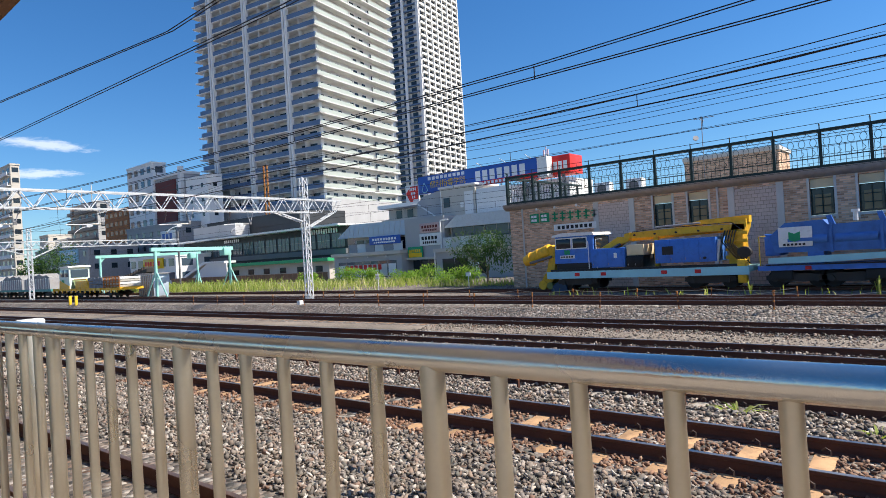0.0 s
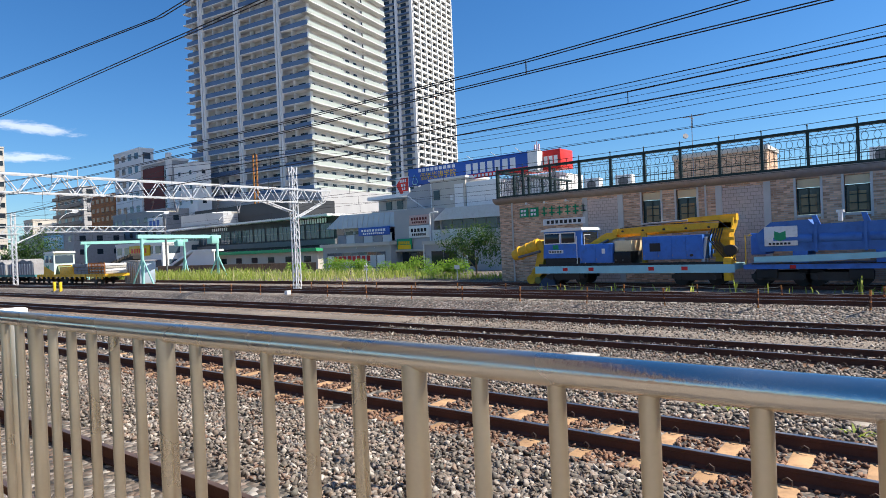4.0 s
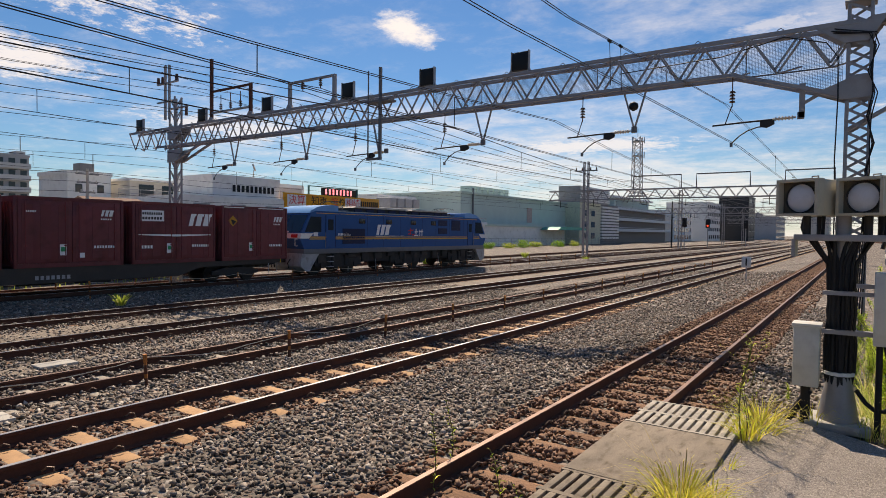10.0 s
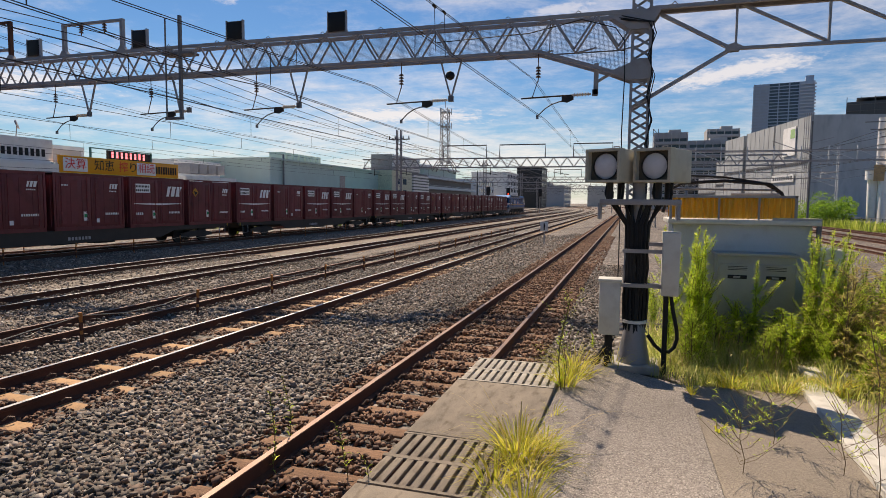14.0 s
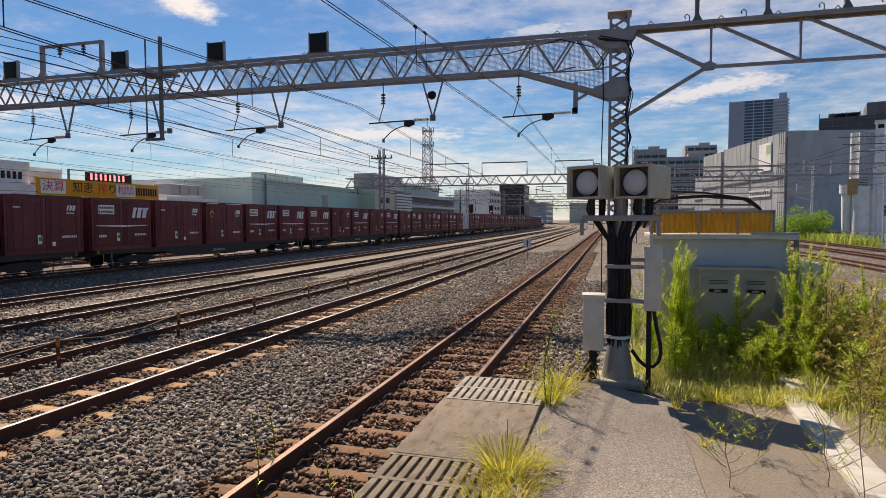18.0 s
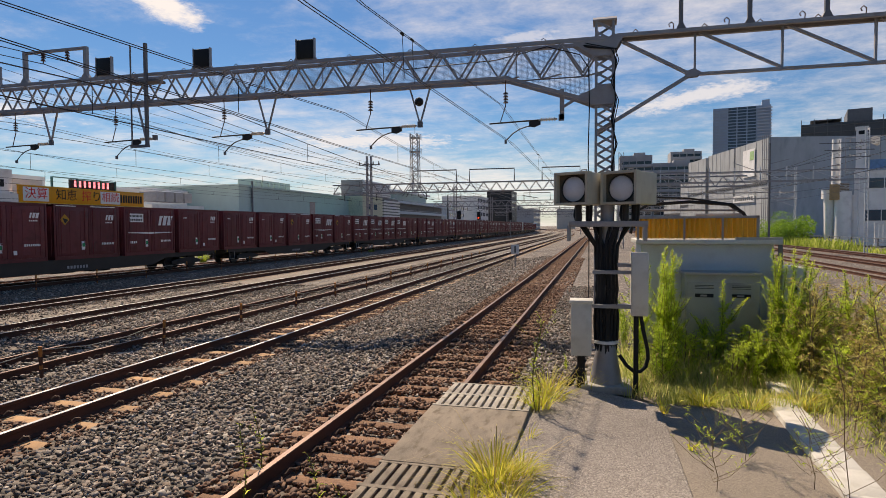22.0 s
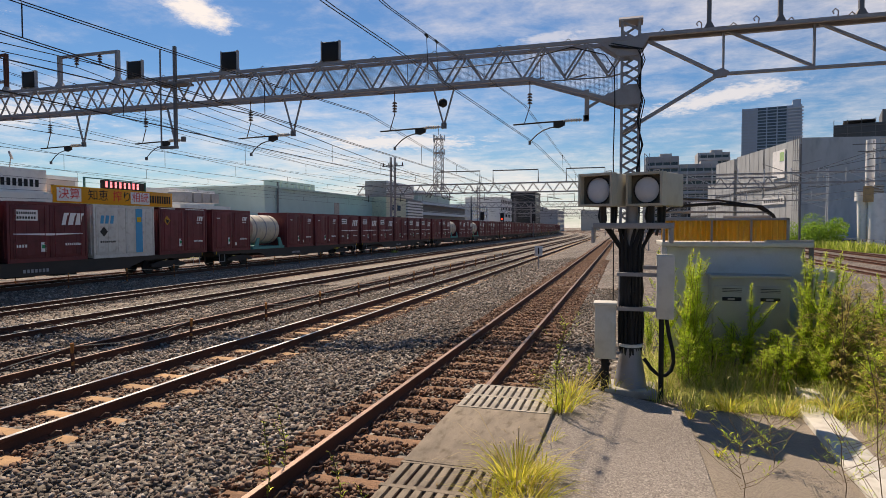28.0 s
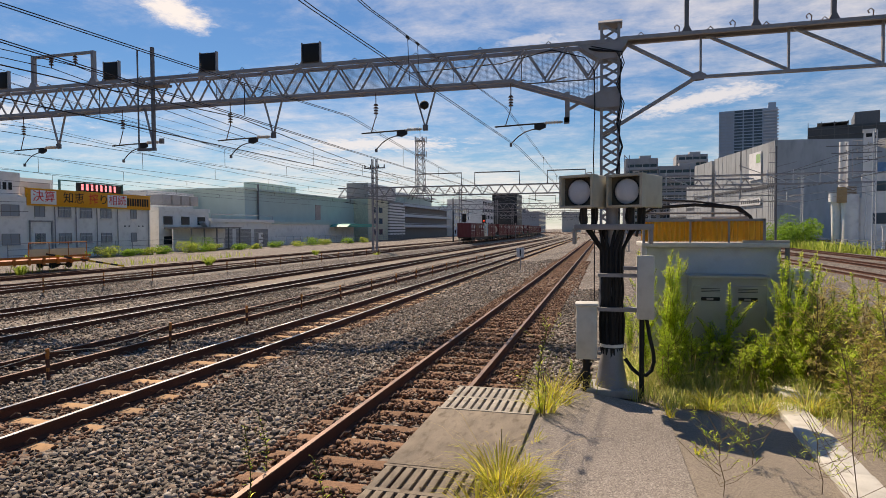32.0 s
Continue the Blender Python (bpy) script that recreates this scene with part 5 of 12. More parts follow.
    part("cable", G().tube([(0.2, 5.2, 7.05), (0.2, 2.6, 7.12), (0, 1.2, 7.32), (0, 0.35, 7.05), (0, 0.12, 6.7), (0, 0.10, 5.8), (0, 0.13, 4.4), (0, 0.1, 3.2), (-0.05, 0.1, 0.5)], 0.014, 6), m_black, cb2)


gantry_fittings()
for y in (5.2, 9.4, 13.6, 18.7, 23.0):
    registration_arm(-37.1, y, 0, -1, m_steel_white)


# ---- overhead wires ----
def wire(parent, pts, r, mat=None, name="wire"):
    return part(name, G().tube(pts, r, 5), mat or m_wire, parent)


SUPPORTS = [-88.0, -37.1, 16.6, 66.0, 116.0, 166.0, 216.0]


def overhead_line(y, z, sag, label, twin=0.0, k=1.0, top=0.95, r=0.008):
    t = thing("overhead_line", 0, y, 0, label, "overhead wire", "overhead wires over the tracks")
    mess, cont = [], []
    hang = G()
    for a, b in zip(SUPPORTS, SUPPORTS[1:]):
        n = 10
        for i in range(n):
            u = i / n
            x = a + (b - a) * u
            s = z + top - sag * 4 * u * (1 - u)
            mess.append((x, bend(x, k), s))
            if 0 < i:
                hang.bar((x, bend(x, k), z), (x, bend(x, k), s), 0.012, 0.012)
        cont.append((a, bend(a, k) + 0.18, z))
        cont.append(((a + b) / 2, bend((a + b) / 2, k), z - 0.03))
    for d in ((-twin / 2, twin / 2) if twin else (0,)):
        wire(t, [(x, yy + d, s) for x, yy, s in mess], r, None, "messenger_wire")
        wire(t, [(x, yy + d, s) for x, yy, s in cont], r, None, "contact_wire")
    tagged(part("dropper", hang, m_wire, t), kind="stuff")
    return t


overhead_line(7.30, 5.00, 0.80, "twin copper wires over the main track", 0.10)
overhead_line(11.0, 5.15, 0.75, "heavy twin wires over the second track", 0.0, 1, 0.95, 0.014)
overhead_line(14.95, 5.2, 0.70, "catenary wires over the third track", 0.0)
overhead_line(18.95, 5.2, 0.70, "catenary wires over the fourth track", 0.0, 0.6)
overhead_line(24.55, 5.25, 0.75, "catenary wires over the freight track", 0.0, -1.0)
overhead_line(29.2, 5.2, 0.75, "catenary wires over the yard track", 0.0, 0.0)


def siding_wires():
    t = thing("overhead_line", 0, 0, 0, "paired copper wires over the rusty siding", "overhead wire", "overhead wires over the tracks")
    cont = [(-88, -2.2, 5.1), (-36.3, 1.2, 5.05), (-12.8, 2.87, 5.02), (-5.1, 3.2, 5.0), (6, 3.0, 4.97), (16.6, 2.3, 4.86), (41, 2.5, 4.95), (66, 2.4, 5.0), (116, 2.4, 5.0), (166, 2.4, 5.0)]
    mess = [(-88, -2.5, 6.1), (-36.3, 0.9, 6.1), (-11.2, 2.5, 5.27), (-7, 3.02, 5.24), (7.8, 3.08, 5.6), (16.6, 2.6, 5.92), (41, 2.5, 5.35), (66, 2.4, 5.95), (91, 2.4, 5.4), (116, 2.4, 5.95), (141, 2.4, 5.4), (166, 2.4, 5.95)]
    for d in (0.0, 0.09):
        wire(t, [(x, y + d, z + 0.3 * d) for x, y, z in cont], 0.006, None, "contact_wire")
        wire(t, [(x, y + d * 0.8, z + 0.3 * d) for x, y, z in mess], 0.006, None, "messenger_wire")
    for x, y, z in ((9.2, 3.0, 5.64), (9.6, 2.96, 5.66), (26, 2.5, 5.62), (33, 2.5, 5.4)):
        part("spacer", G().cyl((x - 0.05, y + 0.03, z), (x + 0.05, y + 0.03, z), 0.022, n=10), m_dark, t)
        part("dropper", G().bar((x, y + 0.03, z), (x, y, 4.95), 0.008, 0.008), m_wire, t)


siding_wires()


def feeder(y, z, sag, r, label, x0=-150.0, x1=216.0):
    t = thing("feeder_wire", 0, y, 0, label, "overhead wire", "feeder wires")
    pts = []
    for a, b in zip(SUPPORTS, SUPPORTS[1:]):
        for i in range(8):
            u = i / 8
            pts.append((a + (b - a) * u, 0, z - sag * 4 * u * (1 - u)))
    wire(t, pts, r)
    return t


feeder(17.2, 8.15, 1.0, 0.014, "feeder wire carried above the gantry")
feeder(18.2, 8.15, 1.0, 0.014, "feeder wire carried above the gantry")
feeder(22.2, 8.5, 1.1, 0.010, "thin feeder wire above the gantry")
feeder(23.6, 8.5, 1.0, 0.010, "thin feeder wire above the gantry")
feeder(26.4, 10.2, 0.8, 0.010, "thin wire on top of the far poles")
feeder(27.9, 10.2, 0.9, 0.010, "thin wire on top of the far poles")
feeder(26.3, 9.3, 0.8, 0.009, "thin wire on the far poles")
feeder(27.0, 8.2, 0.9, 0.009, "thin wire on the far poles")


# ---- lamp post with two round lamps ----
def lamp_post():
    X, Y, Z0 = 8.9, -0.10, 0.30
    p = thing("signal_lamp_post", X, Y, Z0, "thick post with black cable bundles and two boxed round lamps", "signal post")
    part("base_plate", G().box(-0.30, -0.34, -0.05, 0.30, 0.34, 0.06, 0.015), m_conc, p)
    part("post", G().cyl((0, 0, 0), (0, 0, 0.6), 0.24, 0.13, n=20).cyl((0, 0, 0.6), (0, 0, 2.9), 0.085, n=20), m_steel, p)
    r = random.Random(5)
    for i in range(16):
        a = math.pi * (0.5 + i / 15.0)
        rr = 0.098 + 0.014 * (i % 2)
        dx, dy = math.cos(a) * rr, math.sin(a) * rr * 1.25
        wob = r.uniform(-0.025, 0.025)
        pts = [(dx * 1.5, dy * 1.0, 0.12), (dx * 1.2, dy * 0.8, 0.42), (dx * 1.05, dy * 0.92 + wob, 0.66), (dx, dy + wob, 1.0), (dx, dy - wob, 1.4), (dx, dy, 1.7), (dx * 1.05, dy * 1.1, 2.0), (dx * 0.8 + r.uniform(-0.05, 0.05), dy * 2.0 + r.uniform(-0.1, 0.1), 2.30)]
        part("cable", G().tube(pts, 0.022, 6), m_black, p)
    for z in (1.14, 1.62):
        part("clamp_band", G().cyl((0, 0, z), (0, 0, z + 0.05), 0.15, n=24), m_steel, p)
        part("clamp_bar", G().box(-0.19, -0.34, z, -0.15, 0.19, z + 0.05), m_steel, p)
    part("tie_band", G().cyl((0, 0, 0.62), (0, 0, 0.66), 0.165, n=24), m_white, p)
    part("shelf", G().box(-0.20, -0.55, 2.28, 0.20, 0.52, 2.36, 0.01), m_steel, p)
    for sy in (-1, 1):
        part("shelf_side", G().box(-0.20, sy * 0.52 - 0.02, 2.08, 0.20, sy * 0.52 + 0.02, 2.30), m_steel, p)
    for y in (0.34, -0.30):
        lamp = part("lamp_box", G().box(-0.22, -0.25, -0.22, 0.38, 0.25, 0.23, 0.015), m_beige, p, "beige boxed lamp with a milky round lens")
        put(lamp, 0, y, 2.81, -27)
        part("hood", G().box(-0.34, -0.26, 0.20, -0.2, 0.26, 0.235).box(-0.34, 0.225, -0.22, -0.2, 0.26, 0.21).box(-0.34, -0.26, -0.22, -0.2, -0.225, 0.21).box(-0.34, -0.23, -0.22, -0.2, 0.23, -0.19), m_beige, lamp)
        part("face", G().box(-0.235, -0.235, -0.20, -0.22, 0.235, 0.21), m_face, lamp)
        part("lens_ring", G().tube([(-0.245, 0.185 * math.cos(k * math.pi / 14), 0.185 * math.sin(k * math.pi / 14)) for k in range(29)], 0.012, 6), m_dark, lamp)
        part("lens", G().cyl((-0.275, 0, 0), (-0.235, 0, 0), 0.12, 0.178, n=28), m_lens, lamp)
        for sx in (-0.1, 0.2):
            part("stand", G().cyl((sx, 0, -0.45), (sx, 0, -0.22), 0.045, n=10), m_dark, lamp)
        for sy in (-0.12, 0.12):
            part("hose", G().tube([(0.05, sy, -0.22), (0.02, sy * 1.1, -0.36), (0.05, sy * 0.8, -0.5)], 0.022, 6), m_black, lamp)
        part("lifting_eye", G().tube([(0.05, -0.04, 0.23), (0.05, -0.04, 0.29), (0.05, 0.04, 0.29), (0.05, 0.04, 0.23)], 0.01, 5), m_steel, lamp)
    c1 = part("junction_box", G().box(-0.33, 0.20, 0.48, -0.05, 0.48, 1.24, 0.012), m_cab, p, "tall warm grey junction box")
    part("box_lid", G().box(-0.35, 0.18, 1.22, -0.03, 0.50, 1.26, 0.008), m_cab, c1)
    part("conduit", G().cyl((-0.2, 0.34, -0.05), (-0.2, 0.34, 0.5), 0.055, n=12), m_black, c1)
    part("conduit", G().tube([(-0.2, 0.30, 0.42), (-0.2, 0.42, 0.2), (-0.22, 0.55, -0.02)], 0.045, 10), m_black, c1)
    c2 = part("side_cabinet", G().box(-0.33, -0.55, 1.06, 0.02, -0.33, 1.92, 0.012), m_cab, p, "narrow warm grey side cabinet")
    part("bracket", G().box(-0.2, -0.34, 1.15, -0.1, -0.15, 1.2).box(-0.2, -0.34, 1.72, -0.1, -0.15, 1.77), m_steel, c2)
    part("conduit", G().cyl((-0.18, -0.40, -0.05), (-0.18, -0.40, 1.06), 0.035, n=10), m_black, c2)
    part("conduit", G().tube([(-0.18, -0.46, 1.06), (-0.18, -0.50, 0.82), (-0.18, -0.55, 0.60), (-0.18, -0.56, 0.46), (-0.18, -0.53, 0.34), (-0.18, -0.46, 0.27), (-0.17, -0.37, 0.27), (-0.16, -0.28, 0.34), (-0.14, -0.18, 0.48)], 0.026, 8), m_black, c2)


lamp_post()


def equipment_box():
    X, Z0 = 11.0, 0.25
    b = thing("equipment_cabinet", X, -1.75, Z0, "large blue-grey trackside equipment cabinet among weeds", "cabinet")
    part("body", G().box(0.0, -1.05, 0.05, 1.5, 1.05, 2.02, 0.02), m_cab2, b)
    part("roof", G().box(-0.12, -1.15, 2.02, 1.62, 1.14, 2.10, 0.015), m_cab, b)
    for y in (-1.12, 1.1):
        part("corner_post", G().box(-0.10, y - 0.03, 0, -0.04, y + 0.03, 2.02), m_steel_white if y > 0 else m_steel_dark, b)
    part("plinth", G().box(-0.05, -1.1, -0.1, 1.55, 1.1, 0.05), m_conc, b)
    c = thing("control_cabinet", X - 0.22, -1.98, Z0 + 0.12, "two-door warm grey control cabinet with black latches", "cabinet")
    part("body", G().box(-0.30, -0.50, 0, 0.20, 0.62, 1.42, 0.012), m_cab3, c)
    for y0, y1 in ((-0.48, 0.05), (0.07, 0.60)):
        d = part("door", G().box(-0.325, y0, 0.03, -0.30, y1, 1.30, 0.006), m_cab3, c)
        part("latch", G().box(-0.335, (y0 + y1) / 2 - 0.14, 1.06, -0.322, (y0 + y1) / 2 + 0.14, 1.12, 0.005), m_panel, d)
        part("latch_handle", G().box(-0.345, (y0 + y1) / 2 - 0.04, 1.075, -0.333, (y0 + y1) / 2 + 0.06, 1.105), m_steel, d)
        for i in range(3):
            part("vent_slot", G().box(-0.33, (y0 + y1) / 2 - 0.14, 1.20 + 0.025 * i, -0.322, (y0 + y1) / 2 + 0.14, 1.208 + 0.025 * i), m_dark, d)
    part("cap", G().box(-0.34, -0.53, 1.42, 0.22, 0.65, 1.46), m_cab3, c)
    c2 = thing("control_cabinet", X + 0.1, -3.0, Z0, "small warm grey cabinet beside the large one", "cabinet")
    part("body", G().box(-0.2, -0.25, 0, 0.4, 0.15, 1.65, 0.012), m_cab, c2)
    part("latch", G().box(-0.21, -0.12, 1.28, -0.2, 0.02, 1.34), m_panel, c2)
    sc = thing("amber_screen", X - 0.02, -1.6, Z0 + 2.10, "amber corrugated plastic screen in a steel frame on the cabinet", "screen")
    w = G()
    n = 90
    for i in range(n):
        y0, y1 = -0.92 + 1.86 * i / n, -0.92 + 1.86 * (i + 1) / n
        x0, x1 = 0.02 * math.sin(i * math.pi / 2), 0.02 * math.sin((i + 1) * math.pi / 2)
        w.add([(x0, y0, 0.02), (x1, y1, 0.02), (x1, y1, 0.36), (x0, y0, 0.36)], [(0, 1, 2, 3)])
    part("corrugated_sheet", w, m_amber, sc, smooth=False)
    part("frame", G().box(-0.03, -0.95, 0.36, 0.03, 0.96, 0.40).box(-0.03, -0.96, 0, 0.03, -0.92, 0.40).box(-0.03, 0.93, 0, 0.03, 0.97, 0.40), m_steel, sc)
    part("back_sheet", G().box(0.9, -0.92, 0.02, 0.91, 0.94, 0.36), m_amber, sc)
    for y in (-0.4, 0.2):
        part("rib", G().box(-0.035, y - 0.015, 0, -0.02, y + 0.015, 0.38), m_steel, sc)
    hd = thing("cable_hoop", X + 0.5, -1.65, Z0 + 2.1, "black cable hoses looping over the cabinet roof", "cable")
    part("hose", G().tube([(0, 1.1, 0.1), (0, 1.0, 0.5), (0, 0.8, 0.62), (0, 0.1, 0.66), (0, -0.6, 0.60), (0, -0.78, 0.45), (0, -0.85, 0.30)], 0.03, 8), m_black, hd)
    part("hose", G().tube([(0, 1.5, 0.86), (0, 0.8, 0.76), (0, 0.1, 0.72), (0, -0.5, 0.62), (0, -0.8, 0.42)], 0.018, 6), m_black, hd)
    part("rail", G().tube([(0, 0.95, 0.05), (0, 0.95, 0.52), (0, -0.72, 0.50), (0, -0.75, 0.05)], 0.02, 6), m_steel_dark, hd)
    part("hand_bar", G().tube([(0, 0.0, 0.42), (0, -0.75, 0.42)], 0.03, 6), m_steel, hd)
    lid = thing("loose_board", X - 0.05, -2.55, Z0 + 2.1, "pale plank lying on the cabinet roof", "plank")
    part("plank", G().box(-0.06, -0.35, 0.0, 0.06, 0.35, 0.04), m_conc, lid)


equipment_box()


m_kerb = M("pale kerb concrete", (0.55, 0.53, 0.48), 0.9, 0, 0.14, 3, 0.3, 60, (0.25, 0.22, 0.17), 0.4)


# ---- slab walkway beside the siding, kerb and drain cover ----
def walkway():
    w = thing("concrete_walkway", 0, 0, 0, "weathered concrete slabs with grooved end plates beside the siding", "walkway", kind="structure")
    for x0, x1, grooved in ((3.0, 4.15, False), (4.17, 5.25, True), (5.27, 7.05, False), (7.07, 8.15, True)):
        z = 0.415
        if grooved:
            g = G().box(x0, 0.80, z - 0.2, x1, 1.98, z - 0.035)
            part("slab", g, (m_grate if x0 > 6 else m_slab), w)
            n = 12
            for i in range(n):
                y0 = 0.80 + 1.18 * i / n
                for a, b in ((x0 + 0.04, (x0 + x1) / 2 - 0.03), ((x0 + x1) / 2 + 0.03, x1 - 0.04)):
                    part("ridge", G().box(a, y0, z - 0.036, b, y0 + 0.065, z, 0.006), (m_grate if x0 > 6 else m_slab), w)
            part("slab_border", G().box(x0, 0.80, z - 0.04, x0 + 0.04, 1.98, z).box(x1 - 0.04, 0.80, z - 0.04, x1, 1.98, z).box((x0 + x1) / 2 - 0.03, 0.80, z - 0.04, (x0 + x1) / 2 + 0.03, 1.98, z), (m_grate if x0 > 6 else m_slab), w)
        else:
            part("slab", G().box(x0, 0.80, z - 0.2, x1, 1.98, z, 0.012), m_slab, w)
    k = thing("kerb", 0, 0, 0, "pale concrete kerb edging the asphalt", "kerb", kind="structure")
    for i in range(9):
        x0 = 3.0 + i * 0.61
        g = G().box(-0.3, -0.17, -0.3, 0.3, 0.17, 0.0, 0.015)
        put(part("kerb_stone", g, m_kerb, k), x0 + 0.3, -1.98 - 0.032 * i, 0.47 - 0.012 * i, -3)
    d = thing("cable_trough_lid", 8.9, -2.55, 0.28, "square concrete trough lid in the weeds", "cover")
    part("lid", G().box(-0.3, -0.3, 0, 0.3, 0.3, 0.14, 0.015), m_conc, d)
    for i, (x, y, z) in enumerate(((5.35, 12.9, -0.17), (2.9, 9.15, 0.0), (-7.0, 12.9, -0.17))):
        c = thing("cable_cover", x, y, z, "flat concrete cover in the ballast", "cover", "covers in the ballast")
        part("cover", G().box(-0.35, -0.22, 0, 0.35, 0.22, 0.08, 0.015), m_conc, c)


walkway()


# ---- orange stakes with ropes, small trackside posts ----
def stakes():
    g = G().box(-0.021, -0.021, 0, 0.021, 0.021, 0.72, 0.004)
    st = thing("marker_stake", 0, 0, 0, "orange-painted stake with dark bands and a rope", "stake", "rope stakes along the tracks")
    part("stake", g, m_orange, st)
    for z in (0.18, 0.40):
        part("band", G().box(-0.0225, -0.0225, z, 0.0225, 0.0225, z + 0.15), m_rail, st)
    part("cap", G().cyl((0, 0, 0.60), (0, 0, 0.73), 0.033, n=10), m_orange, st)
    first = True
    for y, z, x0, step, n, k in ((9.35, -0.12, -37, 3.02, 30, 1.0), (22.7, 0.0, -43, 3.15, 34, -1.0), (28.0, -0.3, -36, 3.4, 18, 0.0)):
        prev = None
        rope = thing("guide_rope", 0, 0, 0, "pale rope sagging between orange stakes", "rope", "ropes between the stakes")
        for i in range(n):
            x = x0 + i * step
            yy = y + bend(x, k)
            m = pose(x, yy, z - 0.05, rnd.uniform(-3, 3), rnd.uniform(-4, 4), rnd.uniform(0, 90))
            if first:
                st.matrix_basis = m
                first = False
            else:
                copy_thing(st, m)
            p = Vector((x, yy, z + 0.62))
            if prev is not None and i % 7 != 3:
                pts = [prev.lerp(p, u / 6) - Vector((0, 0, rnd.uniform(0.08, 0.14) * 4 * (u / 6) * (1 - u / 6))) for u in range(7)]
                part("rope", G().tube(pts, 0.009, 5), m_rope, rope)
            prev = p

    # rusty marker post with a diamond plate beside the near track
    d = thing("marker_post", -5.1, 4.84, 0.0, "rusty angle-iron marker post with a diamond plate", "marker post")
    part("angle_post", G().box(-0.025, -0.025, -0.1, -0.018, 0.025, 1.27).box(-0.018, -0.025, -0.1, 0.025, -0.018, 1.27), m_rust_post, d)
    part("diamond_plate", G().prism([(-0.16, 1.18), (0, 0.98), (0.16, 1.18), (0, 1.38)], 0.03, 0.036, "y"), m_rust_plate, d)
    part("clamp", G().cyl((-0.09, -0.02, 1.18), (0.06, -0.02, 1.18), 0.012, n=8), m_clip, d)
    part("bolt", G().cyl((-0.03, -0.04, 1.18), (-0.03, 0.05, 1.18), 0.014, n=6), m_clip, d)


m_rust_post = M("brown rusted post steel", (0.15, 0.07, 0.045), 0.85, 0.1, 0.3, 8, 0.3, 60)
m_rust_plate = M("pinkish rusted plate", (0.40, 0.22, 0.15), 0.8, 0.1, 0.3, 9, 0.2, 60)
stakes()


def small_posts():
    c = thing("crossing_sign", -38.3, 35.8, -0.3, "white crossed sign board on a thin post", "sign")
    part("post", G().cyl((0, 0, 0), (0, 0, 1.7), 0.04, n=6), m_white, c)
    for s in (-1, 1):
        part("arm", G().bar((-0.22, -0.05, 1.3 - 0.2 * s), (0.22, -0.05, 1.3 + 0.2 * s), 0.03, 0.12), m_white, c)
    c = thing("small_notice", -31.1, 39.2, -0.3, "small white notice on a thin post", "sign")
    part("post", G().cyl((0, 0, 0), (0, 0, 1.2), 0.03, n=6), m_white, c)
    part("board", G().box(-0.25, -0.04, 0.95, 0.25, 0, 1.25), m_white, c)
    r = thing("point_indicator", 2.3, 16.9, -0.18, "grey relay post with a small orange flag arm", "signal post")
    part("post", G().box(-0.06, -0.06, 0, 0.06, 0.06, 0.95, 0.01), m_steel, r)
    part("box", G().box(0.08, -0.10, 0.30, 0.28, 0.10, 0.55, 0.01), m_steel, r)
    part("arm", G().box(-0.55, -0.025, 0.86, -0.06, 0.025, 0.90), m_steel, r)
    part("flag", G().box(-0.56, -0.03, 0.58, -0.48, 0.03, 0.84), m_orange, r)
    part("motor", G().box(-0.85, -0.1, 0.36, -0.45, 0.1, 0.50, 0.03), M("blue motor paint", (0.06, 0.14, 0.25)), r)
    s = thing("track_marker", 37.0, 5.0, 0.0, "small white marker board on a short post", "sign")
    part("post", G().box(-0.03, -0.03, 0, 0.03, 0.03, 1.0), m_steel, s)
    part("board", G().box(-0.05, -0.24, 0.85, -0.03, 0.24, 1.45, 0.01), m_steel_white, s)
    part("bar", G().box(-0.06, -0.04, 0.95, -0.05, 0.04, 1.35), m_dark, s)
    w = thing("track_marker", -31.5, 22.6, -0.1, "white block marker in the ballast", "marker")
    part("block", G().box(-0.15, -0.15, 0, 0.15, 0.15, 0.35, 0.03), m_white, w)
    for x in (-64.4, -62.9):
        y = thing("yellow_post", x, 20.6, -0.45, "short yellow guard post", "post", "yellow guard posts")
        part("post", G().box(-0.11, -0.11, 0, 0.11, 0.11, 1.25, 0.01), m_yellow, y)
    b = thing("rusty_post", -4.55, 4.3, 0.1, "rusty iron post standing in the ballast behind the fence", "post")
    part("post", G().box(-0.04, -0.04, 0, 0.04, 0.04, 1.15), m_rail, b)
    part("head", G().box(-0.05, -0.05, 1.0, 0.05, 0.05, 1.2, 0.01), m_rail, b)


small_posts()

